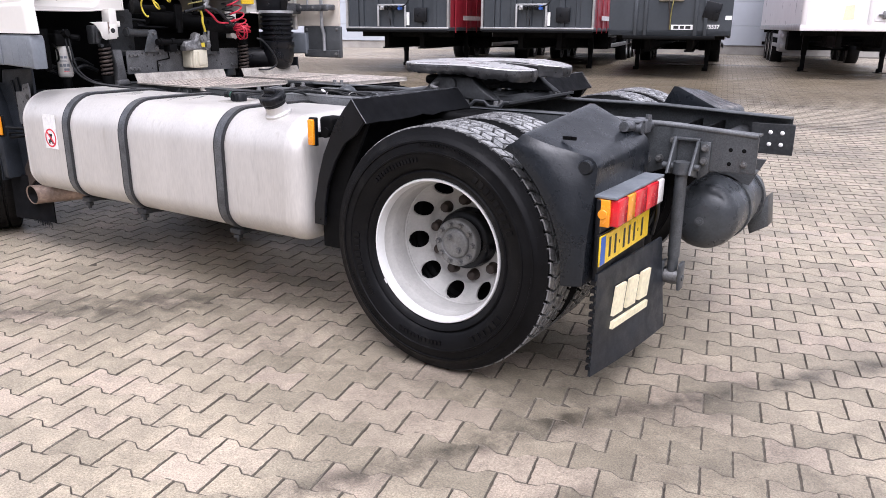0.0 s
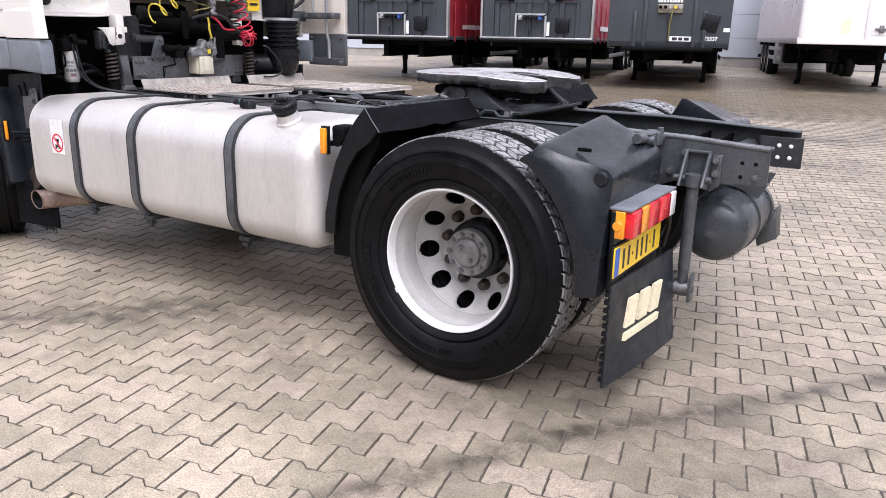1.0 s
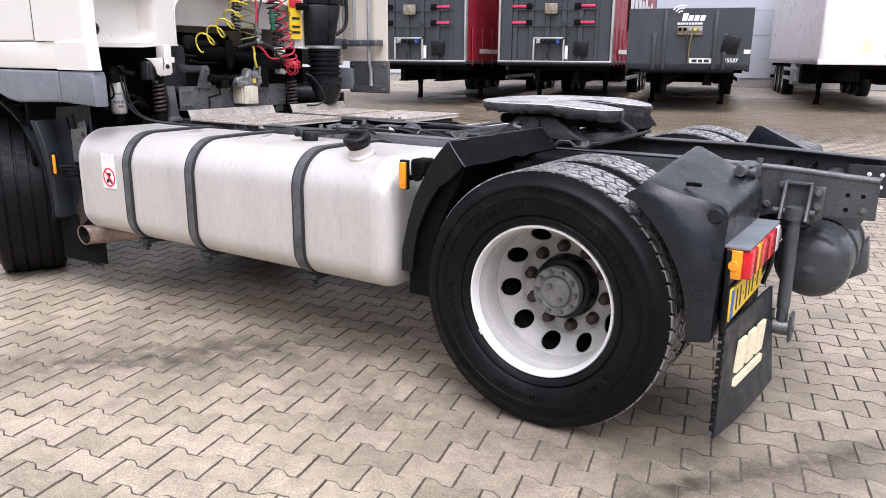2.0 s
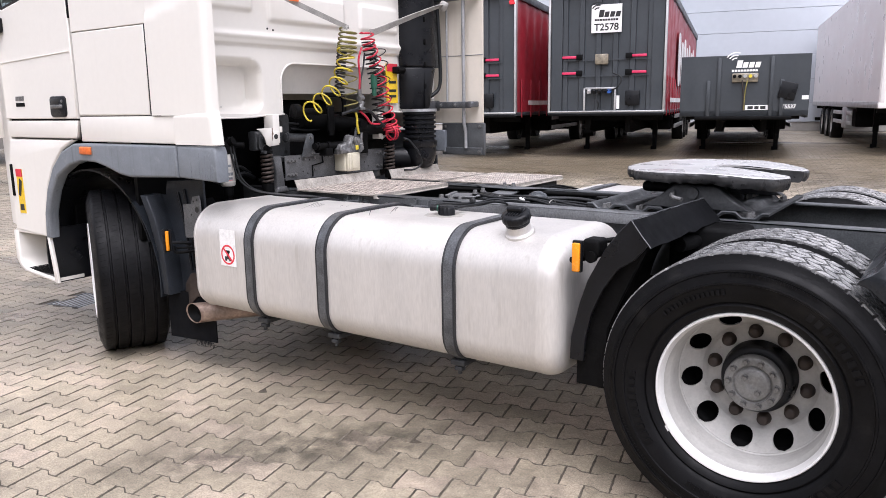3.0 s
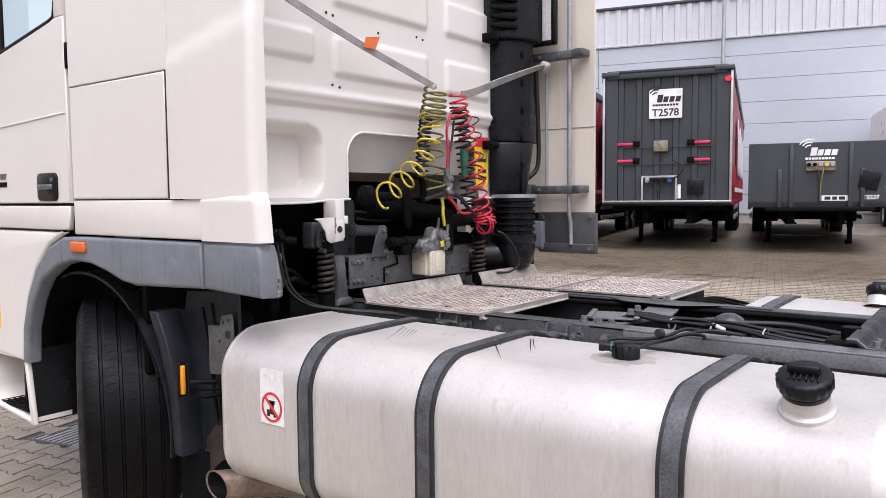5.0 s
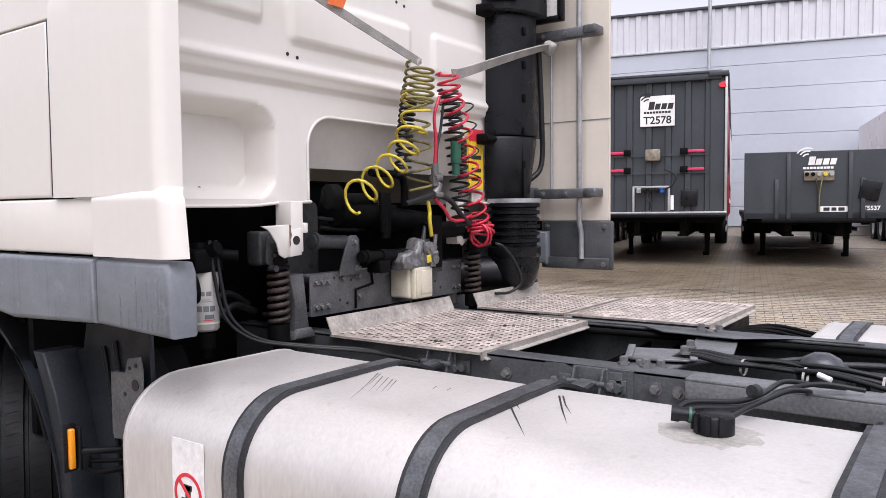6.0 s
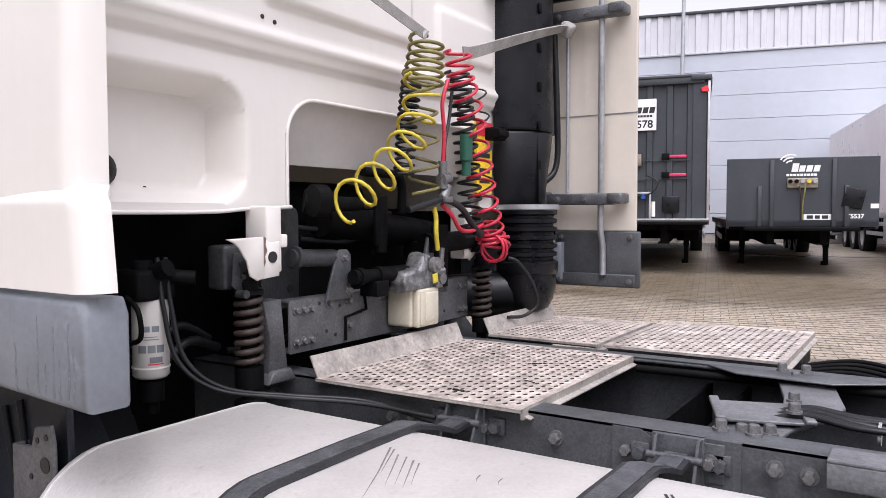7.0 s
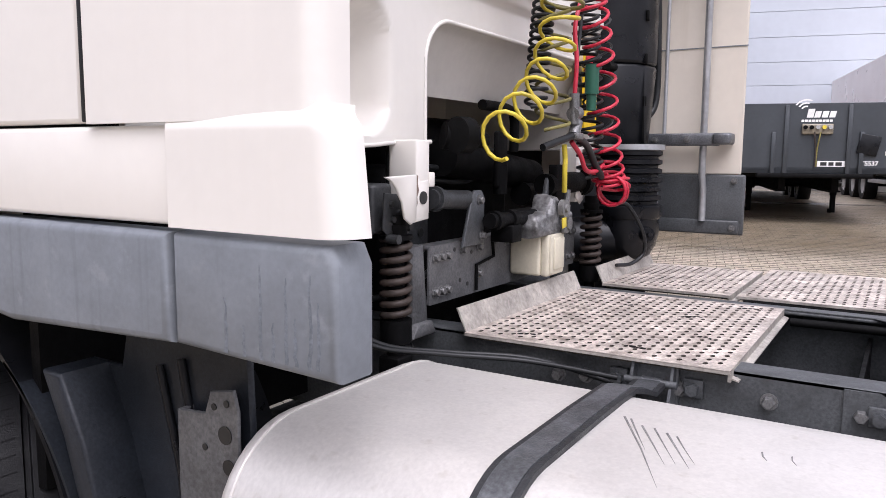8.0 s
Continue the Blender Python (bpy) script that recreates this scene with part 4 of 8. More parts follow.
part("gusset_plate", prism([(-3.62, 0.99), (-3.56, 0.99), (-3.53, 0.972), (-3.46, 0.972), (-3.43, 0.992), (-3.36, 0.992), (-3.36, 0.85), (-3.62, 0.85)], "y", 3.163, 3.171), M_CHASSIS, near_rail)


# wheels
def tread_blocks(r, w, rows, count, depth, skew):
    """Raised tread blocks on a tyre whose axle runs along y."""
    bm = bmesh.new()
    pitch = w / rows
    for i in range(rows):
        y0 = -w / 2 + i * pitch + 0.006
        y1 = y0 + pitch - 0.010
        for k in range(count):
            a0 = TAU * (k + (0.5 if i % 2 else 0.0)) / count
            da = TAU / count * 0.80
            s = skew * TAU / count * (1 if i % 2 else -1)
            quad = [(a0, y0), (a0 + da, y0), (a0 + da + s, y1), (a0 + s, y1)]
            lo = [bm.verts.new(((r - depth) * math.cos(a), y, (r - depth) * math.sin(a))) for a, y in quad]
            hi = [bm.verts.new(((r - 0.0) * math.cos(a), y, (r - 0.0) * math.sin(a))) for a, y in quad]
            bm.faces.new(hi)
            for j in range(4):
                bm.faces.new((lo[j], lo[(j + 1) % 4], hi[(j + 1) % 4], hi[j]))
    return bm


def drive_tyre(wheel, y):
    r, w = 0.503, 0.29
    d = 0.016
    prof = [(0.292, -w / 2 + 0.035), (0.305, -w / 2 + 0.012), (0.325, -w / 2 + 0.004), (0.333, -w / 2 + 0.010), (0.345, -w / 2 - 0.004), (0.40, -w / 2 - 0.012), (0.402, -w / 2 - 0.016), (0.408, -w / 2 - 0.016), (0.41, -w / 2 - 0.011), (0.44, -w / 2 - 0.005),
            (0.442, -w / 2 - 0.009), (0.449, -w / 2 - 0.008), (0.451, -w / 2 - 0.002), (0.476, -w / 2 + 0.012), (0.496, -w / 2 + 0.018), (r - d + 0.004, -w / 2 + 0.030), (r - d, -w / 2 + 0.036)]
    prof = prof + [(a, -b) for a, b in reversed(prof)] + [(0.285, 0.0)]
    t = part("tyre", lathe(prof, (AXLE_X, y, AXLE_Z), "y", 96, True), M_RUBBER, wheel, "black worn drive tyre with block tread")
    part("tread", moved(tread_blocks(r, w - 0.052, 5, 58, d + 0.002, 0.33), Matrix.Translation((AXLE_X, y, AXLE_Z))), M_TREAD, t, "scuffed tread blocks with pale sheen in their colour", smooth=0)
    lugs = bmesh.new()
    for k in range(58):
        a = TAU * k / 58
        for s in (-1, 1):
            q = [(r - 0.006, a), (r - 0.006, a + 0.075), (r - 0.036, a + 0.075), (r - 0.036, a)]
            vs = [[lugs.verts.new((rr * math.cos(aa), s * (w / 2 - off + (0.014 if rr < r - 0.02 else 0.0)), rr * math.sin(aa))) for rr, aa in q] for off in (0.034, 0.021)]
            lugs.faces.new(vs[1])
            for j in range(4):
                lugs.faces.new((vs[0][j], vs[0][(j + 1) % 4], vs[1][(j + 1) % 4], vs[1][j]))
    marks = bmesh.new()
    for r0, r1, a0, count, step in ((0.362, 0.388, 20, 9, 4.6), (0.366, 0.384, 100, 14, 2.6), (0.362, 0.388, 175, 10, 4.4), (0.366, 0.384, 245, 12, 2.8), (0.362, 0.388, 300, 6, 4.8), (0.426, 0.436, 60, 24, 1.6), (0.426, 0.436, 200, 30, 1.6)):
        for k in range(count):
            a, b = radians(a0 + k * step), radians(a0 + k * step + step * 0.62)
            for sgn in (-1, 1):
                ring = [[marks.verts.new((q * math.cos(c), sgn * (w / 2 + off), q * math.sin(c))) for q, c in ((r0, a), (r1, a), (r1, b), (r0, b))] for off in (-0.02, 0.0135 if r0 < 0.4 else (0.0105 if r0 < 0.45 else 0.0022))]
                marks.faces.new(ring[1])
                for j in range(4):
                    marks.faces.new((ring[0][j], ring[0][(j + 1) % 4], ring[1][(j + 1) % 4], ring[1][j]))
    tagged(part("sidewall_mark", moved(marks, Matrix.Translation((AXLE_X, y, AXLE_Z))), M_RUBBER, t, smooth=0), kind="stuff")
    tagged(part("shoulder_lug", moved(lugs, Matrix.Translation((AXLE_X, y, AXLE_Z))), M_RUBBER, t, smooth=0), kind="stuff")
    return t


def perforated_disc(r0, r1, y_in, y_out, holes, hole_r, seg_per=8):
    """A ring dish with round openings; the axle is y, at the origin."""
    bm = bmesh.new()
    rc = (r0 + r1) / 2

    def yy(r):
        f = (r - r0) / (r1 - r0)
        return y_in + (y_out - y_in) * f * (0.75 + 0.25 * f)

    for k in range(holes):
        ac = TAU * k / holes
        half = TAU / holes / 2
        n = seg_per
        inner, outer = [], []
        box_pts = []
        for i in range(n):
            box_pts.append((r1, ac - half + 2 * half * i / n))
        for i in range(n // 2):
            box_pts.append((r1 + (r0 - r1) * i / (n // 2), ac + half))
        for i in range(n):
            box_pts.append((r0, ac + half - 2 * half * i / n))
        for i in range(n // 2):
            box_pts.append((r0 + (r1 - r0) * i / (n // 2), ac - half))
        total = len(box_pts)
        for r, a in box_pts:
            outer.append(bm.verts.new((r * math.cos(a), yy(r), r * math.sin(a))))
            u, v = r * math.cos(a - ac) - rc, r * math.sin(a - ac)
            s = hole_r / math.hypot(u, v)
            hu, hv = rc + u * s * 0.92, v * s * 1.14
            rr = math.hypot(hu, hv)
            inner.append((hu, hv, rr))
        ring1 = [bm.verts.new((hu * math.cos(ac) - hv * math.sin(ac), yy(rr), hu * math.sin(ac) + hv * math.cos(ac))) for hu, hv, rr in inner]
        ring2 = [bm.verts.new((hu * math.cos(ac) - hv * math.sin(ac), yy(rr) + 0.014, hu * math.sin(ac) + hv * math.cos(ac))) for hu, hv, rr in inner]
        for i in range(total):
            j = (i + 1) % total
            bm.faces.new((outer[i], outer[j], ring1[j], ring1[i]))
            bm.faces.new((ring1[i], ring1[j], ring2[j], ring2[i]))
    bmesh.ops.remove_doubles(bm, verts=bm.verts, dist=0.0005)
    return bm


def drive_rim(wheel, y_lip, side):
    """side -1: the dish opens towards -y."""
    s = -side
    c = (AXLE_X, y_lip, AXLE_Z)
    lip = [(0.297, 0.014 * s), (0.298, 0.002 * s), (0.294, -0.004 * s), (0.288, -0.003 * s), (0.284, 0.006 * s), (0.281, 0.022 * s), (0.278, 0.034 * s), (0.284, 0.036 * s), (0.291, 0.020 * s)]
    barrel = [(0.2785, 0.033 * s), (0.2775, 0.040 * s), (0.276, 0.062 * s), (0.270, 0.074 * s), (0.268, 0.082 * s), (0.267, 0.150 * s), (0.2655, 0.160 * s), (0.2665, 0.164 * s), (0.2655, 0.168 * s), (0.262, 0.170 * s), (0.262, 0.174 * s), (0.264, 0.175 * s), (0.268, 0.186 * s), (0.276, 0.18 * s), (0.282, 0.06 * s)]
    rim = part("rim", lathe(lip, c, "y", 72, True), M_RIM, wheel, "white-painted steel rim with scuffed lip")
    part("barrel", lathe(barrel, c, "y", 72, True), M_RIMGREY, rim, "dusty white rim barrel")
    turned = Matrix.Translation(c) @ Matrix.Rotation(radians(-8.3), 4, "Y")
    disc = moved(perforated_disc(0.203, 0.2625, 0.258 * s, 0.175 * s, 10, 0.0335), turned)
    part("disc", disc, M_RIMGREY, rim, "dusty pale rim disc with ten hand holes")
    part("disc_flange", lathe([(0.2035, 0.2575 * s), (0.200, 0.265 * s), (0.195, 0.273 * s), (0.189, 0.279 * s), (0.182, 0.281 * s), (0.14, 0.281 * s), (0.128, 0.281 * s), (0.124, 0.286 * s), (0.122, 0.31 * s), (0.2, 0.31 * s)], c, "y", 60, True), M_RIMGREY, rim)
    for k in range(10):
        a = TAU * (k + 0.5) / 10 + radians(8.3)
        same_part("wheel_nut", nut_m, Matrix.Translation((AXLE_X + 0.165 * math.cos(a), y_lip + 0.281 * s, AXLE_Z + 0.165 * math.sin(a))) @ FACE["-y" if side < 0 else "+y"], rim)
    part("hub_base", lathe([(0.1315, 0.30 * s), (0.1310, 0.266 * s), (0.128, 0.258 * s), (0.1255, 0.222 * s), (0.122, 0.214 * s), (0.116, 0.209 * s), (0.1015, 0.207 * s), (0.1005, 0.200 * s), (0.0995, 0.190 * s)], c, "y", 48), M_BLACK, rim)
    hub = part("hub", lathe([(0.100, 0.200 * s), (0.100, 0.165 * s), (0.098, 0.158 * s), (0.092, 0.155 * s), (0.070, 0.155 * s), (0.066, 0.161 * s), (0.062, 0.162 * s), (0.060, 0.153 * s), (0.054, 0.149 * s), (0.030, 0.147 * s), (0.012, 0.147 * s), (0.008, 0.150 * s), (0.0, 0.150 * s)], c, "y", 48), M_HUB, wheel, "grey cast hub cap with a ring of bolts")
    for k in range(10):
        a = TAU * k / 10
        same_part("bolt", bolt_s, Matrix.Translation((AXLE_X + 0.082 * math.cos(a), y_lip + 0.155 * s, AXLE_Z + 0.082 * math.sin(a))) @ FACE["-y" if side < 0 else "+y"], hub)
    for a in (radians(135), radians(-50)):
        same_part("bolt", bolt_s, Matrix.Translation((AXLE_X + 0.034 * math.cos(a), y_lip + 0.148 * s, AXLE_Z + 0.034 * math.sin(a))) @ FACE["-y" if side < 0 else "+y"], hub)
    return rim


def drive_wheel(side):
    yo = CY + side * 1.045
    yi = CY + side * 0.705
    wheel = part("drive_wheel", rod((AXLE_X, yo - side * 0.15, AXLE_Z), (AXLE_X, CY, AXLE_Z), 0.07), M_DARK, truck, "twin drive wheels with a dished white rim")
    drive_tyre(wheel, yo)
    drive_tyre(wheel, yi)
    rim = drive_rim(wheel, yo + side * 0.125, side)
    part("inner_rim", lathe([(0.30, 0.13), (0.25, 0.1), (0.25, -0.1), (0.30, -0.13)], (AXLE_X, yi, AXLE_Z), "y", 48), M_DARK, wheel)
    part("brake_backing", lathe([(0, 0.0), (0.262, 0.0), (0.262, 0.02), (0, 0.02)], (AXLE_X, yo - side * 0.215, AXLE_Z), "y", 48), M_DARK, wheel)
    if side < 0:
        scuff = [prism([(AXLE_X + rr * math.cos(a), AXLE_Z + rr * math.sin(a)) for rr, a in ((0.296, radians(212)), (0.303, radians(212)), (0.303, radians(216.5)), (0.297, radians(216)))], "y", yo - 0.1275, yo - 0.1255)]
        part("scuff_mark", joined(*scuff), M_WHITE, rim)
    return wheel


drive_wheel(-1)
drive_wheel(1)
part("axle_casing", joined(rod((AXLE_X, 2.95, AXLE_Z), (AXLE_X, 4.2, AXLE_Z), 0.09, 20), moved(lathe([(0, -0.2), (0.12, -0.18), (0.2, -0.06), (0.2, 0.06), (0.12, 0.18), (0, 0.2)], (0, 0, 0), "x", 24), Matrix.Translation((AXLE_X, CY, AXLE_Z)))), M_DARK, truck)


def steer_wheel(y, turn):
    """A ribbed steering wheel set over to one lock."""
    m = Matrix.Translation((STEER_X, y, AXLE_Z)) @ Matrix.Rotation(radians(turn), 4, "Z")
    r, w = 0.508, 0.385
    prof = [(0.292, -w / 2 + 0.035), (0.305, -w / 2 + 0.012), (0.33, -w / 2 + 0.0), (0.40, -w / 2 - 0.012), (0.44, -w / 2 - 0.008), (0.475, -w / 2 + 0.006), (0.492, -w / 2 + 0.012), (r - 0.003, -w / 2 + 0.022)]
    tread = []
    for g in (-0.112, -0.038, 0.038, 0.112):
        tread += [(r, g - 0.008), (r - 0.014, g - 0.005), (r - 0.014, g + 0.005), (r, g + 0.008)]
    prof = prof + tread + [(a, -b) for a, b in reversed(prof)] + [(0.285, 0)]
    wheel = part("steer_wheel", moved(lathe(prof, (0, 0, 0), "y", 96, True), m), M_RUBBER, truck, "black ribbed steering tyre turned to one side")
    rim = part("rim", moved(lathe([(0.303, -0.185), (0.298, -0.206), (0.287, -0.19), (0.27, -0.14), (0.262, -0.05), (0.25, -0.03), (0.19, -0.15), (0.14, -0.160), (0.0, -0.160), (0.0, -0.14), (0.14, -0.09), (0.25, 0.05), (0.29, 0.05)], (0, 0, 0), "y", 64), m), M_RIM, wheel)
    sipes = bmesh.new()
    for k in range(90):
        a = TAU * k / 90
        for g in (-0.150, -0.075, 0.0, 0.075, 0.150):
            q = [(a, g - 0.018), (a + 0.006, g - 0.018), (a + 0.02, g + 0.018), (a + 0.014, g + 0.018)]
            rr = r + 0.0006 if abs(g) < 0.1 else r - 0.001
            sipes.faces.new([sipes.verts.new((rr * math.cos(b), y_, rr * math.sin(b))) for b, y_ in q])
    tagged(part("tread_sipe", moved(sipes, m), M_DARK, wheel, smooth=0), kind="stuff")
    part("brake_drum", moved(lathe([(0, 0.02), (0.2, 0.02), (0.2, 0.2), (0, 0.2)], (0, 0, 0), "y", 32), m), M_DARK, wheel)
    return wheel


steer_wheel(2.565, -28.5)
steer_wheel(2 * CY - 2.565, -24)
part("steer_axle", box(STEER_X - 0.08, STEER_X + 0.08, 2.85, 4.3, 0.36, 0.5, 0.02), M_DARK, truck)


# fuel tanks
TANK_TOP, TANK_R = 0.992, 0.17


def tank_body(x0, x1):
    """A rounded-box tank whose ends turn in with a broad radius to a slightly domed end plate."""
    def section(d):
        return round_rect(2.345 + d, 3.06 - d, 0.425 + d, TANK_TOP - d, [max(r - 0.7 * d, 0.012) for r in (0.20, TANK_R, 0.13, 0.07)], 10)

    front = [(x0 + 0.030 * (1 - math.sin(radians(a))), 0.024 * (1 - math.cos(radians(a)))) for a in (90, 78, 66, 54, 42, 30, 20, 10, 0)]
    rear = [(x1 - 0.082 * (1 - math.sin(radians(a))), 0.082 * (1 - math.cos(radians(a)))) for a in (0, 8, 16, 26, 36, 46, 56, 68, 80, 90)]
    stops = [(x0 + 0.008, 0.16), (x0 - 0.001, 0.05)] + front + [(x0 + 0.5, 0.0), (x1 - 0.5, 0.0), (x1 - 0.102, 0.0), (x1 - 0.097, -0.0012), (x1 - 0.090, -0.0012)] + rear + [(x1, 0.10), (x1 + 0.008, 0.20)]
    bm = bmesh.new()
    rings = [[bm.verts.new((x, y, z)) for y, z in section(d)] for x, d in stops]
    n = len(rings[0])
    for p, q in zip(rings, rings[1:]):
        for i in range(n):
            bm.faces.new((p[i], p[(i + 1) % n], q[(i + 1) % n], q[i]))
    bm.faces.new(rings[0])
    bm.faces.new(rings[-1])
    return bm


def tank_strap(x, w=0.066, inner=False):
    """A strap round face and top of the tank, with its hook below."""
    line = [(3.14, 0.955), (3.06, 0.950), (2.99, 0.975), (2.92, TANK_TOP + 0.002), (2.75, TANK_TOP + 0.005)] + [(2.345 + TANK_R - (TANK_R + 0.004) * math.sin(radians(a)), TANK_TOP - TANK_R + (TANK_R + 0.004) * math.cos(radians(a))) for a in range(0, 91, 9)] + \
           [(2.341, 0.68)] + [(2.345 + 0.13 - 0.134 * math.cos(radians(a)), 0.425 + 0.13 - 0.134 * math.sin(radians(a))) for a in (0, 15, 30, 45)] + [(2.44, 0.425)]
    bm = bmesh.new()

    def band(half, t0, t1):
        rows = []
        for i, (y, z) in enumerate(line):
            a, b = Vector(line[max(i - 1, 0)]), Vector(line[min(i + 1, len(line) - 1)])
            d = (b - a).normalized()
            n = Vector((d.y, -d.x))
            rows.append([bm.verts.new((x + sx * half, y + n.x * t, z + n.y * t)) for sx, t in ((-1, t0), (1, t0), (1, t1), (-1, t1))])
        for p, q in zip(rows, rows[1:]):
            for k in range(4):
                bm.faces.new((p[k], p[(k + 1) % 4], q[(k + 1) % 4], q[k]))
        bm.faces.new(rows[0])
        bm.faces.new(rows[-1])

    if inner:
        band(w / 2 - 0.011, 0.003, 0.0075)
    else:
        band(w / 2, -0.004, 0.005)
    return bm


def cap_body():
    """Screw cap with a knurled rim."""
    bm = lathe([(0.0, 0.050), (0.050, 0.050), (0.051, 0.058), (0.049, 0.060), (0.049, 0.064), (0.0555, 0.066), (0.0560, 0.070), (0.0565, 0.092), (0.053, 0.098), (0.046, 0.101), (0.0, 0.102)], (0, 0, 0), "z", 72)
    for v in bm.verts:
        if 0.0665 < v.co.z < 0.095 and int(round(math.atan2(v.co.y, v.co.x) / TAU * 72)) % 4 < 2:
            v.co.x *= 1.045
            v.co.y *= 1.045
    return bm


def fuel_tank(mirror):
    fix = (lambda b: moved(mirrored(b), Matrix.Translation((0, 0, -0.035)))) if mirror else (lambda b: b)
    x0, x1 = (-4.435, -2.262) if not mirror else (-3.12, -2.0)
    t = part("fuel_tank", fix(tank_body(x0, x1)), M_ALU, truck, "brushed aluminium fuel tank with dull streaks")
    seam = round_rect(2.345, 3.06, 0.425, TANK_TOP, [0.20, TANK_R, 0.13, 0.07], 10)
    part("end_seam", fix(tube([(x0 + 0.034, y, z) for y, z in seam], 0.0028, 6, True)), M_ALU, t)
    for x in ((-3.976, -3.478, -2.758) if not mirror else (-2.99, -2.45)):
        s = part("tank_strap", fix(tank_strap(x)), M_STRAP, t, "dark rubber-edged tank strap")
        part("strap_band", fix(tank_strap(x, inner=True)), M_BAND, s, "worn grey steel band")
        part("strap_hook", fix(joined(box(x - 0.035, x + 0.035, 2.40, 2.50, 0.40, 0.425, 0.004), rod((x, 2.42, 0.36), (x, 2.42, 0.43), 0.009), box(x - 0.02, x + 0.02, 2.405, 2.435, 0.375, 0.395, 0.004),
                                      prism([(2.40, 0.425), (2.62, 0.425), (2.62, 0.38), (2.46, 0.395)], "x", x - 0.004, x + 0.004))), M_CAST, s)
        part("strap_anchor", fix(joined(prism([(3.10, 0.90), (3.165, 0.90), (3.165, 0.99), (3.14, 0.99)], "x", x - 0.045, x - 0.039), prism([(3.10, 0.90), (3.165, 0.90), (3.165, 0.99), (3.14, 0.99)], "x", x + 0.039, x + 0.045), box(x - 0.055, x + 0.05, 3.155, 3.166, 0.88, 0.992, 0.002), rod((x - 0.055, 3.125, 0.955), (x + 0.055, 3.125, 0.955), 0.008), box(x - 0.10, x - 0.06, 3.158, 3.168, 0.925, 0.965, 0.002), box(x + 0.06, x + 0.10, 3.158, 3.168, 0.925, 0.965, 0.002), rod((x - 0.08, 3.140, 0.945), (x - 0.08, 3.16, 0.945), 0.013, 6), rod((x + 0.08, 3.140, 0.945), (x + 0.08, 3.16, 0.945), 0.013, 6))), M_CHASSIS, s)
    xc, yc = (-2.497, 2.475) if not mirror else (-2.6, 2.62)
    tilt = pose(xc, yc, 0.985, 24, 0, 0)
    part("filler_neck", fix(moved(lathe([(0.062, 0.000), (0.060, 0.012), (0.0525, 0.016), (0.049, 0.022), (0.049, 0.050), (0.046, 0.056), (0, 0.056)], (0, 0, 0), "z", 32), tilt)), M_ALU, t)
    cap = part("filler_cap", fix(moved(cap_body(), tilt)), M_BLACK, t, "black ribbed filler cap")
    part("cap_grip", fix(moved(joined(box(-0.034, 0.034, -0.010, 0.010, 0.099, 0.124, 0.007, 3), *[box(-0.030 + 0.012 * k, -0.025 + 0.012 * k, -0.030, 0.030, 0.099, 0.108 - 0.001 * abs(k - 2.5), 0.002) for k in range(6)]), tilt)), M_BLACK, cap)
    return t


tank = fuel_tank(False)
fuel_tank(True)
st = part("warning_sticker", box(-4.20, -4.08, 2.3415, 2.3435, 0.695, 0.885), M_WHITE, tank, "white sticker with a red no-climbing ring")
part("red_ring", moved(lathe([(0.052, 0), (0.043, 0), (0.043, -0.001), (0.052, -0.001)], (-4.14, 2.341, 0.755), "y", 40, True), Matrix()), M_REDINK, st)
part("red_bar", moved(box(-0.046, 0.046, -0.001, 0.0, -0.005, 0.005), pose(-4.14, 2.3405, 0.755, 0, 45, 0)), M_REDINK, st)
part("climber_mark", joined(box(-4.15, -4.13, 2.3405, 2.3415, 0.73, 0.775), box(-4.16, -4.125, 2.3405, 2.3415, 0.765, 0.778), box(-4.165, -4.15, 2.3405, 2.3415, 0.722, 0.745), box(-4.132, -4.12, 2.3405, 2.3415, 0.722, 0.742)), M_INK, st)
snd = part("level_sender", joined(lathe([(0, -0.01), (0.038, -0.01), (0.038, 0.036), (0.034, 0.041), (0, 0.043)], (-3.01, 2.70, 0.995), "z", 28), *[moved(box(0.038, 0.043, -0.005, 0.005, 0.0, 0.036), pose(-3.01, 2.70, 1.003, 0, 0, a)) for a in (200, 235, 270, 305)]), M_BLACK, tank, "black fuel level sender with cables")
part("sender_plug", joined(rod((-3.045, 2.69, 1.028), (-3.075, 2.68, 1.030), 0.014, 14), rod((-3.07, 2.68, 1.030), (-3.085, 2.675, 1.031), 0.016, 14)), M_BLACK, snd)
part("plug_ring", rod((-3.050, 2.688, 1.0285), (-3.055, 2.686, 1.029), 0.016, 14), M_GREEN, snd)
for ends in (((-3.08, 2.675, 1.033), (-3.06, 2.72, 1.046), (-2.99, 2.80, 1.040), (-2.97, 2.92, 1.034), (-2.95, 3.03, 1.040), (-2.90, 3.10, 1.026), (-2.84, 3.14, 1.018)), ((-3.08, 2.675, 1.028), (-3.05, 2.715, 1.036), (-2.985, 2.80, 1.028), (-2.96, 2.92, 1.024), (-2.94, 3.0, 1.03), (-2.88, 3.08, 1.034), (-2.80, 3.12, 1.022)),
             ((-2.985, 2.725, 1.026), (-2.97, 2.80, 1.03), (-2.95, 2.90, 1.032), (-2.925, 2.98, 1.034), (-2.90, 3.05, 1.02), (-2.92, 3.11, 1.0))):
    part("sender_cable", tube(smooth_line(ends), 0.0058, 8), M_BLACKHOSE, snd)
snd.location = (-0.02, 0.03, -0.006)
blot = random.Random(9)
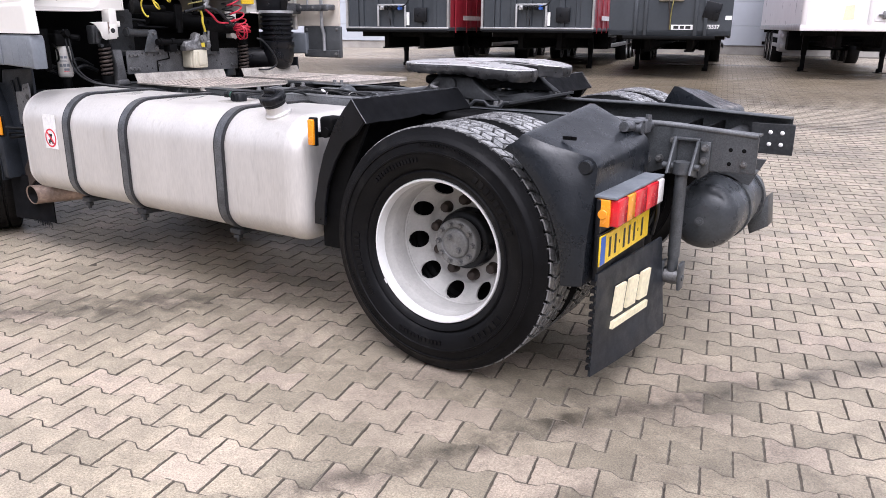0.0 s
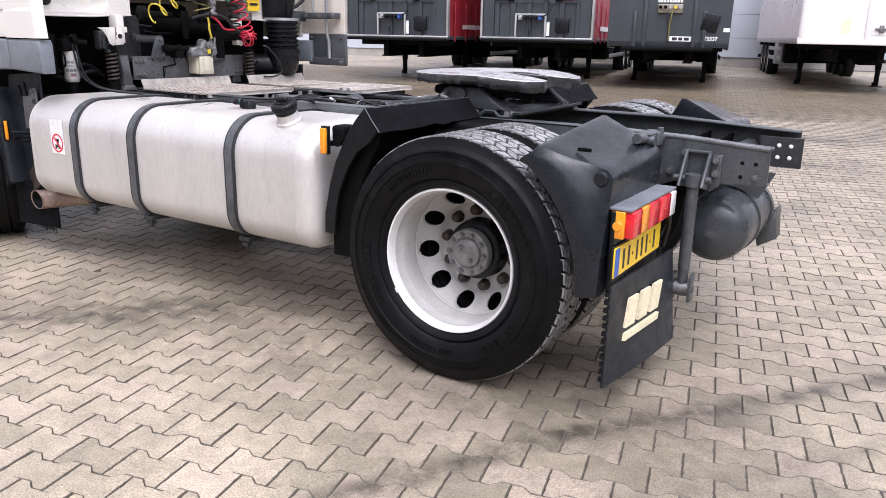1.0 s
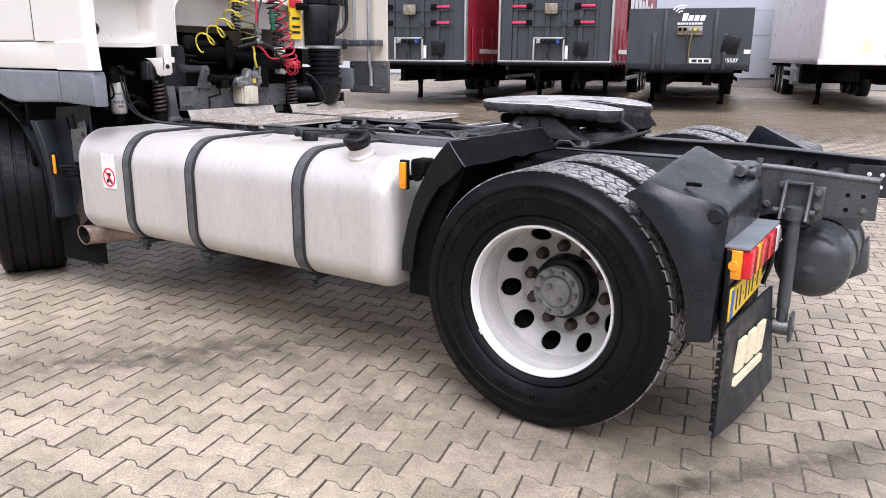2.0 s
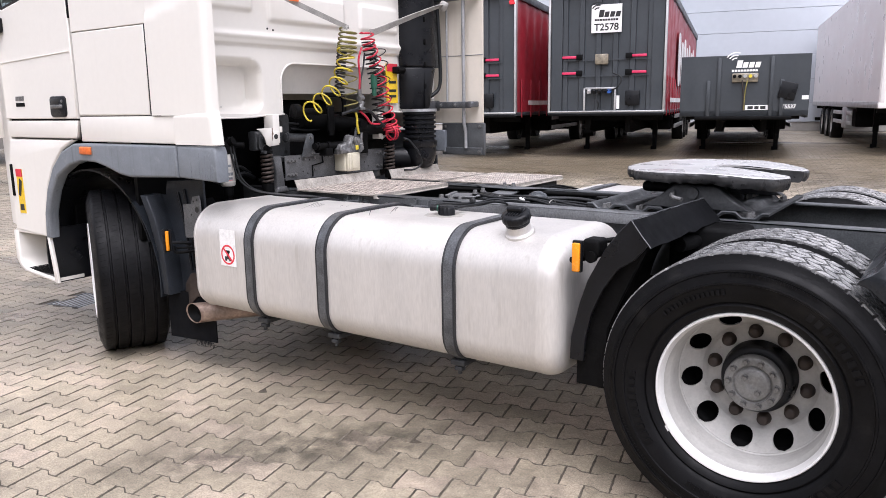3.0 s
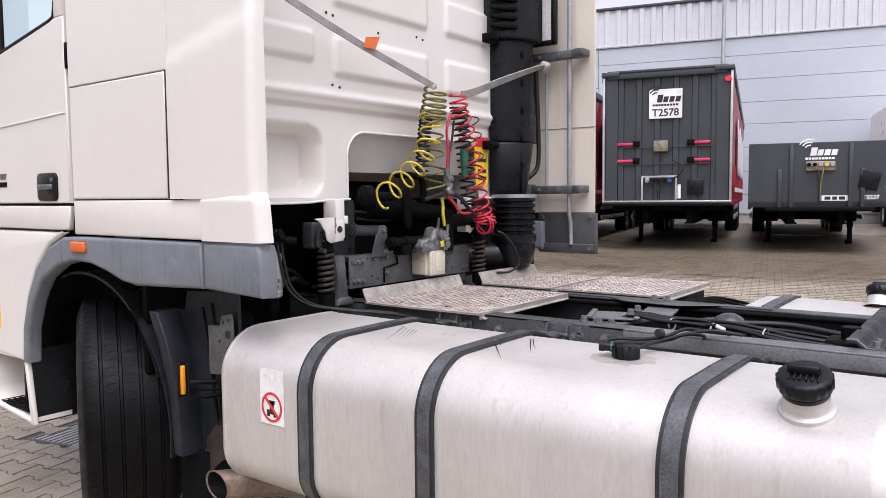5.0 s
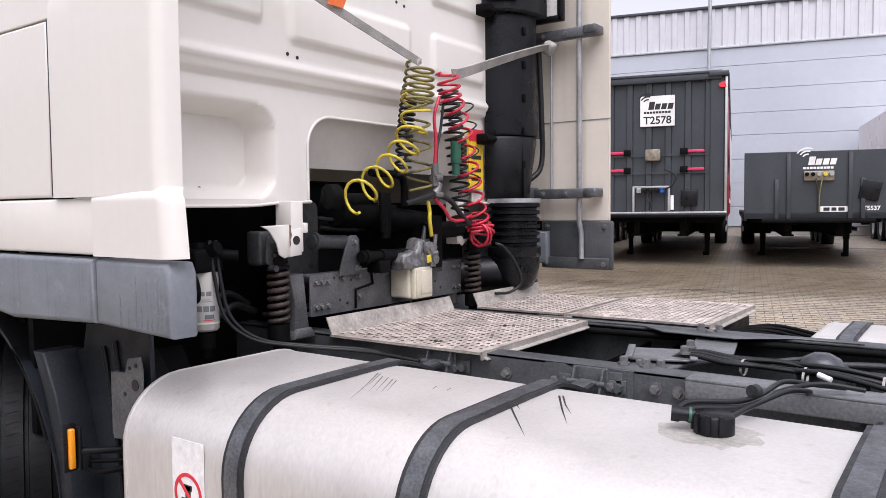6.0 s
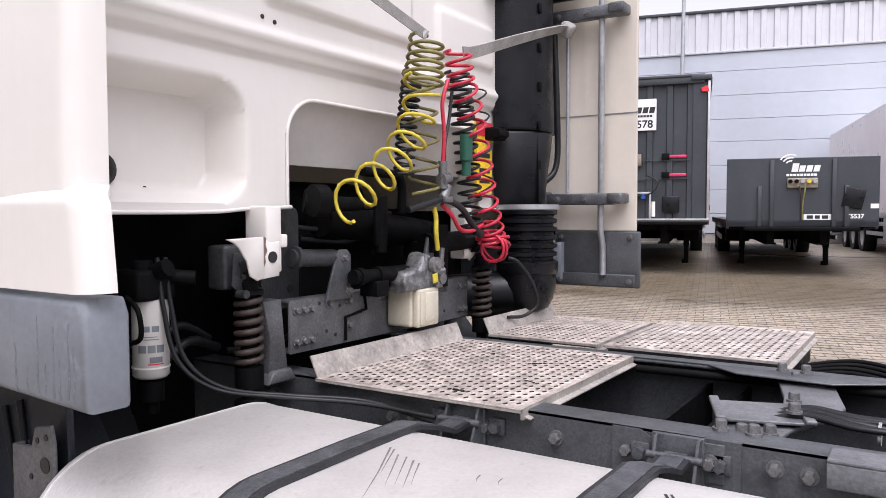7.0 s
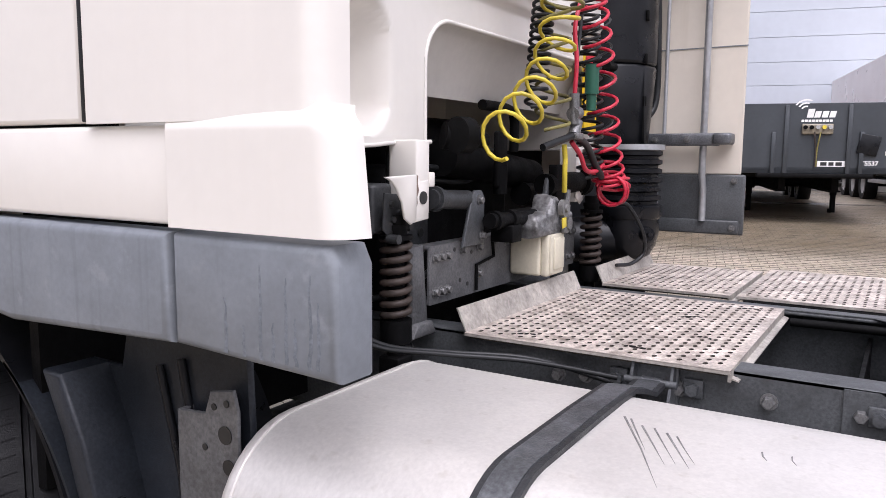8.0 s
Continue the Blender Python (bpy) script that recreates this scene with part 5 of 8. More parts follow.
part("fuel_stain", prism([(-3.035 + (0.10 + blot.uniform(-0.015, 0.02)) * math.cos(TAU * k / 28), 2.715 + (0.085 + blot.uniform(-0.012, 0.015)) * math.sin(TAU * k / 28)) for k in range(28)], "z", TANK_TOP - 0.001, TANK_TOP + 0.0003), M_STAIN, tank, smooth=0)
part("cable_tie", rod((-2.978, 2.86, 1.048), (-2.972, 2.875, 1.048), 0.015, 12), M_STRAP, snd)
for x, y, dx, dy, fat in ((-3.921, 2.781, 0.125, -0.245, 1.0), (-3.908, 2.776, 0.06, -0.12, 0.8), (-3.883, 2.754, 0.074, -0.136, 0.9), (-3.862, 2.752, 0.066, -0.125, 0.7), (-3.84, 2.742, 0.064, -0.12, 1.0), (-3.822, 2.735, 0.05, -0.095, 0.6), (-3.70, 2.74, 0.012, -0.03, 0.8), (-3.66, 2.745, 0.01, -0.03, 0.6), (-3.473, 2.702, 0.155, -0.20, 1.5), (-3.409, 2.822, 0.12, -0.20, 1.5), (-3.40, 2.825, 0.085, -0.13, 1.2), (-3.455, 2.72, 0.03, -0.05, 1.2)):
    w_ = 0.0028 * fat
    bow = 0.008 if fat > 1 else 0.003
    part("scratch", prism([(x, y), (x + w_, y + 0.003), (x + dx * 0.55 + w_ - bow, y + dy * 0.5), (x + dx + 0.001, y + dy), (x + dx * 0.55 - bow, y + dy * 0.5)], "z", TANK_TOP + 0.0002, TANK_TOP + 0.0008), M_STRAP if fat > 1 else M_SCRATCH, tank, smooth=0)

# ---- cab: side panels stand at y = SIDE, the back wall at x = WALL ----
SIDE, WALL, ROOF = 2.31, -4.57, 3.35
FARSIDE = 2 * CY - SIDE


def rbox(d, r, half_a, half_b):
    """How far inside a rounded rectangle a point lies (positive inside)."""
    a, b = abs(d[0]) - half_a + r, abs(d[1]) - half_b + r
    return -(math.hypot(max(a, 0), max(b, 0)) + min(max(a, b), 0) - r)


def ease(t):
    t = min(max(t, 0.0), 1.0)
    return t * t * (3 - 2 * t)


def back_relief(y, z):
    """Pressed ribs and hollows of the back wall; positive is proud of the wall."""
    x = 0.0
    x -= 0.12 * ease(rbox((y - 2.775, z - 1.625), 0.10, 0.275, 0.16) / 0.040)
    x -= 0.020 * ease((1.872 - z) / 0.012) * ease((z - 1.2) / 0.01)
    for y0, y1, z0, z1 in ((2.50, 2.985, 2.045, 2.19), (3.09, 3.78, 2.0, 2.19), (3.92, 4.35, 2.0, 2.19), (2.50, 2.985, 2.32, 2.5), (3.09, 3.78, 2.31, 2.5), (3.92, 4.35, 2.31, 2.5), (2.5, 4.35, 2.62, 2.8)):
        x += 0.016 * ease(rbox((y - (y0 + y1) / 2, z - (z0 + z1) / 2), 0.03, (y1 - y0) / 2, (z1 - z0) / 2) / 0.022)
    x += 0.014 * ease(1 - abs(z - 1.915) / 0.03)
    return x


def in_opening(y, z, grow=0.0):
    return rbox((y - 3.735, z - 1.40), 0.12, 0.54 + grow, 0.372 + grow) > 0


def back_wall():
    y0, y1, z0, z1 = SIDE + 0.03, FARSIDE - 0.03, 1.455, ROOF
    nu, nv = 220, 170
    bm = sheet(lambda a, b: (WALL + back_relief(y0 + (y1 - y0) * a, z0 + (z1 - z0) * b), y0 + (y1 - y0) * a, z0 + (z1 - z0) * b), nu, nv,
               keep=lambda a, b: not in_opening(y0 + (y1 - y0) * a, z0 + (z1 - z0) * b))
    return bm


cab = part("cab", joined(box(-6.6, WALL - 0.10, SIDE + 0.05, FARSIDE - 0.05, 1.78, 1.84, 0.01), box(-6.6, WALL - 0.02, SIDE + 0.05, FARSIDE - 0.05, ROOF - 0.02, ROOF + 0.06, 0.03)), M_CAB, truck, "white high-roofed cab with grey lower trim")
part("back_wall", back_wall(), M_CAB, cab, "white pressed back wall with ribs and hollows", smooth=50)
lip = [(WALL + 0.0, 3.197, 1.455), (WALL + 0.0, 3.197, 1.64)] + [(WALL, 3.315 - 0.118 * math.cos(radians(a)), 1.652 + 0.118 * math.sin(radians(a))) for a in range(0, 91, 10)] + \
      [(WALL, 4.155 + 0.118 * math.sin(radians(a)), 1.652 + 0.118 * math.cos(radians(a))) for a in range(0, 91, 10)] + [(WALL, 4.273, 1.455)]
part("opening_lip", tube([(x - 0.021, y, z) for x, y, z in lip], 0.006, 10), M_CAB, cab)
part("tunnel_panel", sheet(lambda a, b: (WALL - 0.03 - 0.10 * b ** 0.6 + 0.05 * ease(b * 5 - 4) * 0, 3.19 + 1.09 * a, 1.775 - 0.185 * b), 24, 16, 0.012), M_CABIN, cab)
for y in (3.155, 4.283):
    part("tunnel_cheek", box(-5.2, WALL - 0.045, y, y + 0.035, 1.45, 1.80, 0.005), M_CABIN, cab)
for y0, y1 in ((SIDE + 0.04, 3.19), (4.28, FARSIDE - 0.04)):
    low = [(y0, 1.444), (y0 + 0.62 * (y1 - y0), 1.444), (y0 + 0.80 * (y1 - y0), 1.452), (y1, 1.458)] if y0 < 3 else [(y0, 1.458), (y0 + 0.2 * (y1 - y0), 1.452), (y0 + 0.38 * (y1 - y0), 1.444), (y1, 1.444)]
    part("sill", joined(tube(smooth_line([(WALL + 0.001, y, z) for y, z in low]), 0.0055, 8), prism(low + [(y1, 1.462), (y0, 1.462)], "x", WALL - 0.012, WALL + 0.003)), M_CAB, cab)
for y, z in ((3.09, 1.964), (3.135, 1.958), (3.06, 2.273), (3.10, 2.268), (3.69, 2.268), (3.74, 2.262), (3.74, 1.935), (2.82, 1.503), (2.56, 1.93), (3.40, 2.24)):
    part("plug_hole", rod((WALL + back_relief(y, z) - 0.004, y, z), (WALL + back_relief(y, z) + 0.002, y, z), 0.0065, 10), M_INK, cab)
part("vent_grommet", joined(moved(lathe([(0, 0.0), (0.045, 0.0), (0.04, 0.012), (0.02, 0.02), (0, 0.02)], (0, 0, 0), "x", 20), Matrix.Translation((WALL + back_relief(2.70, 1.545) - 0.002, 2.70, 1.545)))), M_BLACK, cab)
part("front_wall", joined(box(-6.66, -6.6, 2.6, FARSIDE - 0.3, 0.75, 2.0, 0.02), box(-6.66, -6.6, 2.6, FARSIDE - 0.3, 2.95, ROOF, 0.02)), M_CAB, cab)
part("far_side_wall", joined(box(-6.5, WALL, FARSIDE - 0.05, FARSIDE - 0.02, 1.33, 2.18, 0.01), box(-5.4, WALL, FARSIDE - 0.05, FARSIDE - 0.02, 2.18, ROOF, 0.01), box(-6.5, -5.4, FARSIDE - 0.05, FARSIDE - 0.02, 2.95, ROOF, 0.01)), M_CAB, cab)
for y0, y1 in ((2.33, 2.62), (FARSIDE - 0.32, FARSIDE - 0.03)):
    near_side = y0 < 3
    part("corner_panel", sheet(lambda a, b: (-6.22 - 0.42 * math.sin(a * math.pi / 2), (y0 + 0.30 * (1 - math.cos(a * math.pi / 2))) if near_side else (y1 - 0.30 * (1 - math.cos(a * math.pi / 2))), 0.75 + (2.0 - 0.75) * b), 12, 4, 0.02), M_CAB, cab)


def panel(pts, name, material, parent, label="", y0=SIDE, depth=0.03, bev=0.008):
    return part(name, prism(pts, "y", y0, y0 + depth, bev, 2), material, parent, label)


door = part("door", prism([(-6.22, 1.452), (-5.378, 1.452), (-5.378, 2.245), (-5.455, 2.245), (-5.50, 2.232), (-6.13, 2.125), (-6.165, 2.15), (-6.22, 2.15)], "y", SIDE, SIDE + 0.035, 0.007, 2), M_CAB, cab, "white cab door with recessed black handle")
for frame_pts in ([(-5.455, 2.246), (-5.378, 2.246), (-5.378, 2.98), (-5.455, 2.98)], [(-6.22, 2.151), (-6.165, 2.151), (-6.165, 2.98), (-6.22, 2.98)], [(-6.22, 2.982), (-5.378, 2.982), (-5.378, 3.06), (-6.22, 3.06)]):
    part("window_frame", prism(frame_pts, "y", SIDE, SIDE + 0.035, 0.004, 2), M_CAB, door)
part("window_seal", tube([(-6.163, SIDE + 0.012, 2.95), (-6.163, SIDE + 0.012, 2.16), (-6.13, SIDE + 0.012, 2.132), (-5.51, SIDE + 0.012, 2.236), (-5.47, SIDE + 0.012, 2.25), (-5.457, SIDE + 0.012, 2.30), (-5.457, SIDE + 0.012, 2.95)], 0.013, 8), M_BLACK, door)
glass = part("window_pane", prism([(-6.16, 2.14), (-6.13, 2.13), (-5.50, 2.235), (-5.46, 2.26), (-5.46, 2.92), (-6.16, 2.92)], "y", SIDE + 0.015, SIDE + 0.019), M_WINDOW, door, "greenish window glass")
glass.visible_shadow = False
part("window_divider", box(-5.99, -5.955, SIDE + 0.006, SIDE + 0.02, 2.15, 2.92, 0.004), M_BLACK, door)
hd = part("door_handle", joined(prism(round_rect(-5.645, -5.475, 1.462, 1.585, 0.025, 4), "y", SIDE - 0.012, SIDE + 0.01, 0.004, 2)), M_BLACK, door, "black recessed door handle")
part("handle_grip", joined(box(-5.625, -5.50, SIDE - 0.024, SIDE - 0.008, 1.512, 1.535, 0.006), rod((-5.505, SIDE - 0.006, 1.555), (-5.505, SIDE - 0.016, 1.555), 0.009, 12)), M_STEEL, hd)
part("handle_hollow", box(-5.62, -5.54, SIDE - 0.0135, SIDE - 0.011, 1.54, 1.572, 0.001), M_INK, hd)
marks = [prism([(-6.07 + k * 0.036, 1.565), (-6.042 + k * 0.036, 1.565), (-6.036 + k * 0.036, 1.592), (-6.064 + k * 0.036, 1.592)], "y", SIDE - 0.003, SIDE + 0.001) for k in range(3)]
part("brand_mark", joined(*marks), M_STEEL, door)
part("type_mark", joined(*[box(-6.068 + k * 0.022, -6.051 + k * 0.022, SIDE - 0.003, SIDE + 0.001, 1.528, 1.552) for k in range(5)]), M_DARK, door)
part("crease", prism([(-6.2, 1.80), (-5.39, 1.835), (-5.39, 1.842), (-6.2, 1.807)], "y", SIDE - 0.005, SIDE + 0.002, 0.0015), M_CAB, door)
part("door_hinge", box(-5.372, -5.352, SIDE - 0.004, SIDE + 0.02, 2.02, 2.13, 0.004), M_DARK, cab)
panel([(-6.205, 1.335), (-5.42, 1.335), (-5.40, 1.345), (-5.385, 1.44), (-6.215, 1.44)], "door_sill_panel", M_CAB, cab)
part("dark_gap", box(-5.40, -5.34, SIDE + 0.022, SIDE + 0.04, 1.33, ROOF - 0.05), M_DARK, cab)
part("dark_gap", box(-6.2, -5.4, SIDE + 0.022, SIDE + 0.04, 1.42, 1.47), M_DARK, cab)
hatch = panel([(-5.352, 1.468), (-4.657, 1.468), (-4.657, 1.938), (-5.352, 1.938)], "locker_hatch", M_CAB, cab, "white locker hatch")
panel([(-5.352, 1.9415), (-4.63, 1.9415), (-4.63, ROOF), (-5.352, ROOF)], "upper_panel", M_CAB, cab, bev=0.003)
part("panel_groove", box(-5.2, -4.95, SIDE - 0.002, SIDE + 0.004, 2.30, 2.312, 0.001), M_SKIRT, cab)
part("dark_gap", box(-4.66, -4.62, SIDE + 0.02, SIDE + 0.04, 1.46, 1.95), M_DARK, cab)
part("hatch_seal", box(-4.6565, -4.634, SIDE - 0.0005, SIDE + 0.02, 1.470, 1.940, 0.002), M_BLACK, cab, "black rubber hatch seal")
part("dark_gap", box(-5.36, -4.63, SIDE + 0.024, SIDE + 0.04, 1.44, 1.48), M_DARK, cab)
panel([(-5.352, 1.318), (-4.452, 1.318), (-4.452, 1.463), (-5.352, 1.463)], "lower_strip", M_CAB, cab)


def fairing_upper(a, b):
    """Side deflector behind the cab, bowed slightly, its rear edge folded in."""
    z = 1.466 + (ROOF - 1.466) * b
    x_end = -4.19 - 0.03 * ease((z - 1.9) / 0.8)
    x = -4.63 + (x_end + 4.63) * min(a / 0.92, 1.0)
    y = SIDE + 0.012 - 0.010 * ease((1.99 + 0.22 * (x + 4.63) - z) / 0.03) + 0.008 * ease((a - 0.35) / 0.5)
    if a > 0.92:
        k = (a - 0.92) / 0.08
        x, y = x + 0.012 * math.sin(k * math.pi / 2), y + 0.05 * k
    return (x, y, z)


def fairing_lower(a, b):
    """Flared lower lip under the deflector."""
    z = 1.316 + 0.164 * b
    x = -4.446 + (0.270 + 0.016 * (1 - b)) * min(a / 0.8, 1.0) - 0.02 * ease((b - 0.8) / 0.2) * ease(a * 2 - 1)
    y = SIDE - 0.002 * ease(a * 1.3) + 0.014 * ease((b - 0.86) / 0.14)
    if a > 0.8:
        k = radians(88) * (a - 0.8) / 0.2
        x, y = x + 0.036 * math.sin(k), y + 0.040 * (1 - math.cos(k))
    return (x, y, z)


part("side_fairing", sheet(fairing_upper, 40, 60, 0.012), M_CAB, cab, "white side fairing behind the cab", smooth=60)
part("fairing_lip", sheet(fairing_lower, 60, 24, 0.010), M_CAB, cab, "flared white lower lip of the fairing", smooth=60)
part("dark_gap", box(-4.47, -4.43, SIDE + 0.02, SIDE + 0.03, 1.32, 1.46), M_DARK, cab)

# arch trim and skirt
arch_out = [(-5.865, 0.70), (-5.85, 0.86), (-5.79, 1.02), (-5.70, 1.155), (-5.58, 1.255), (-5.44, 1.305), (-5.30, 1.310), (-4.452, 1.308)]
arch_in = [(-4.452, 1.143), (-4.88, 1.127), (-4.98, 1.14), (-5.10, 1.175), (-5.22, 1.20), (-5.36, 1.205), (-5.50, 1.175), (-5.645, 1.105), (-5.735, 1.0), (-5.80, 0.86), (-5.82, 0.70)]
for b in both(lambda: prism(arch_out + arch_in, "y", SIDE - 0.012, SIDE + 0.06, 0.014, 3)):
    part("arch_trim", b, M_SKIRT, cab, "grey plastic wheel arch trim")
part("far_corner_panel", mirrored(box(-6.27, -5.87, SIDE, SIDE + 0.04, 0.42, 1.33, 0.01)), M_CAB, cab)
skirt_pts = [(-4.446, 1.143), (-4.446, 1.308), (-4.150, 1.308), (-4.137, 1.28), (-4.137, 1.130)]
sk = part("side_skirt", prism(skirt_pts, "y", SIDE - 0.008, SIDE + 0.075, 0.014, 3), M_SKIRT, cab, "grey plastic side skirt with rain streaks")
drip = random.Random(12)
for x, z1 in ((-4.335, 1.225), (-4.300, 1.19), (-4.268, 1.275), (-4.246, 1.20), (-4.222, 1.262), (-4.205, 1.21), (-4.180, 1.27), (-4.166, 1.235)):
    n = 16
    run = [(x + 0.004 * noise.noise((x * 90, k * 0.35, 2.0)), 1.146 + (z1 - 1.146) * k / n, 0.0023 * (1 - (k / n) ** 2) + 0.0006 + drip.uniform(0, 0.0005)) for k in range(n + 1)]
    part("water_run", prism([(a - w, c) for a, c, w in run] + [(a + w, c) for a, c, w in reversed(run)], "y", SIDE - 0.0084, SIDE - 0.0078), M_RUN, sk, smooth=0)
mk = part("side_marker", box(-5.345, -5.235, SIDE - 0.03, SIDE - 0.008, 1.245, 1.29, 0.008), M_ORANGE, cab, "orange side marker lamp")
part("marker_base", box(-5.352, -5.228, SIDE - 0.015, SIDE + 0.0, 1.24, 1.295, 0.004), M_STEEL, mk)
part("arch_liner", sheet(lambda a, b: (STEER_X + 0.60 * math.cos(radians(20 + 175 * a)), 2.37 + 0.55 * b, 0.55 + 0.60 * math.sin(radians(20 + 175 * a))), 30, 3, 0.012), M_BLACK, cab)

# corner step panel ahead of the front wheel
corner = panel([(-6.27, 0.72), (-5.875, 0.70), (-5.86, 0.86), (-5.80, 1.025), (-5.71, 1.162), (-5.59, 1.265), (-5.45, 1.318), (-5.42, 1.325), (-6.21, 1.325), (-6.25, 1.2)], "corner_panel", M_CAB, cab, "white front corner panel", bev=0.014)
st_ = part("front_step", joined(
    prism([(-6.30, 0.715), (-6.30, 0.52), (-6.26, 0.465), (-6.20, 0.44), (-5.83, 0.408), (-5.83, 0.43), (-6.17, 0.462), (-6.225, 0.485), (-6.245, 0.53), (-6.245, 0.715)], "y", SIDE - 0.004, SIDE + 0.20, 0.008, 2),
    prism([(-5.872, 0.70), (-5.846, 0.70), (-5.800, 0.405), (-5.830, 0.405)], "y", SIDE - 0.004, SIDE + 0.022, 0.006, 2),
    box(-6.26, -5.85, SIDE + 0.19, SIDE + 0.21, 0.42, 0.73, 0.004),
    box(-6.28, -5.86, SIDE + 0.004, SIDE + 0.20, 0.705, 0.73, 0.004)), M_CAB, cab, "white entry step well with a grating floor")
part("step_cheek", box(-5.848, -5.832, SIDE + 0.024, SIDE + 0.26, 0.40, 0.76, 0.003), M_BLACK, st_)
part("step_grating", joined(box(-6.19, -5.852, SIDE + 0.012, SIDE + 0.185, 0.452, 0.458), *[box(-6.185 + k * 0.034, -6.172 + k * 0.034, SIDE + 0.012, SIDE + 0.185, 0.456, 0.466, 0.002) for k in range(10)], *[box(-6.19, -5.85, SIDE + 0.015 + k * 0.028, SIDE + 0.025 + k * 0.028, 0.456, 0.464, 0.002) for k in range(6)]), M_DARK, st_)
ws = part("warning_sticker", prism([(-6.175, 0.84), (-6.10, 0.84), (-6.10, 1.13), (-6.175, 1.13)], "y", SIDE - 0.003, SIDE + 0.001), M_PLATE, cab, "yellow blind-spot sticker with a red header")
part("sticker_header", box(-6.175, -6.10, SIDE - 0.005, SIDE - 0.002, 1.08, 1.13), M_REDINK, ws)
part("sticker_print", prism([(-6.165, 0.96), (-6.14, 0.95), (-6.11, 1.05), (-6.14, 1.07)], "y", SIDE - 0.005, SIDE - 0.002), M_INK, ws)
part("sticker_print", box(-6.16, -6.115, SIDE - 0.005, SIDE - 0.002, 0.86, 0.90), M_INK, ws)
part("grab_slot", box(-6.235, -6.215, SIDE - 0.012, SIDE + 0.02, 0.95, 1.16, 0.006), M_DARK, cab)
part("step_well", joined(box(-6.2, -5.90, SIDE + 0.22, SIDE + 0.5, 0.5, 1.3, 0.01)), M_DARK, cab)

# slotted deflector at the front corner
part("corner_deflector", joined(tube(smooth_line([(-6.30, 2.26, 1.86), (-6.38, 2.22, 1.84), (-6.40, 2.21, 1.7), (-6.36, 2.22, 1.5), (-6.29, 2.25, 1.34)], 6), 0.016, 8), *[box(-6.385 + 0.012 * k, -6.25, 2.235, 2.25, 1.42 + 0.1 * k, 1.43 + 0.1 * k) for k in range(4)], box(-6.262, -6.25, 2.23, 2.30, 1.33, 1.87, 0.004)), M_CAB, cab, "white slotted corner deflector")
mir = part("mirror_arm", joined(box(-6.24, -6.12, SIDE - 0.05, SIDE + 0.01, 1.985, 2.085, 0.02), tube(smooth_line([(-6.16, SIDE - 0.04, 2.02), (-6.26, SIDE - 0.10, 1.995), (-6.36, SIDE - 0.17, 2.03), (-6.40, SIDE - 0.20, 2.14), (-6.40, SIDE - 0.20, 2.6)]), 0.022, 10)), M_BLACK, cab, "black mirror arm")
part("mirror", box(-6.46, -6.36, SIDE - 0.30, SIDE - 0.12, 2.19, 2.55, 0.03, 3), M_BLACK, mir)
part("steering_wheel", moved(lathe([(0.21 + 0.015 * math.cos(a), 0.015 * math.sin(a)) for a in [TAU * k / 8 for k in range(8)]], (0, 0, 0), "z", 32, True), pose(-6.12, 2.95, 2.12, 0, -30, 0)), M_BLACK, cab)
part("seat", joined(box(-5.75, -5.3, 2.6, 3.1, 1.84, 2.05, 0.05), moved(box(-0.06, 0.06, -0.24, 0.24, 0, 0.75, 0.05), pose(-5.35, 2.85, 2.0, 0, 10, 0))), M_DARK, cab)

# far fairing, seen from inside
ff = part("side_fairing", joined(mirrored(box(-4.63, -4.125, SIDE - 0.0, SIDE + 0.018, 1.36, ROOF, 0.006))), M_FAIRING, cab, "cream inside of the far side fairing")
part("fairing_seam", mirrored(box(-4.50, -4.12, SIDE + 0.018, SIDE + 0.021, 1.868, 1.872)), M_SKIRT, ff)
fk = part("fairing_skirt", joined(box(-4.50, -4.105, 4.80, 4.825, 1.115, 1.36, 0.008), box(-4.49, -4.12, 4.785, 4.805, 1.118, 1.175, 0.006)), M_CHASSIS, cab, "grey inner skirt")
bolted(bolt_s, fk, "-y", (-4.465, 4.80, 1.335), (-4.145, 4.80, 1.335), (-4.465, 4.785, 1.145), (-4.145, 4.785, 1.145))
for z in (1.475, 2.27):
    b = part("fairing_bracket", joined(box(-4.56, -4.20, 4.72, 4.77, z, z + 0.05, 0.006), box(-4.22, -4.15, 4.70, 4.80, z + 0.005, z + 0.05, 0.01), box(-4.56, -4.50, 4.62, 4.78, z - 0.02, z + 0.06, 0.008)), M_BAND, ff, "dull steel fairing bracket")
    bolted(bolt_s, b, "-y", (-4.32, 4.72, z + 0.025), (-4.45, 4.72, z + 0.025))
part("stay_pipe", joined(tube([(-4.265, 4.76, 2.9), (-4.265, 4.76, 1.36), (-4.262, 4.778, 1.30), (-4.262, 4.78, 1.17)], 0.014, 10)), M_ZINC, ff)
part("stay_pipe", tube([(-4.43, 4.78, 2.28), (-4.43, 4.78, 1.50)], 0.008, 8), M_ZINC, ff)
part("stay_strip", box(-4.50, -4.46, 4.70, 4.71, 1.78, 2.25, 0.002), M_STEEL, ff)
part("bent_hose", tube(smooth_line([(-4.46, 4.70, 2.24), (-4.45, 4.71, 1.9), (-4.45, 4.71, 1.66), (-4.48, 4.66, 1.58), (-4.53, 4.58, 1.54)]), 0.014, 10), M_BLACKHOSE, ff)
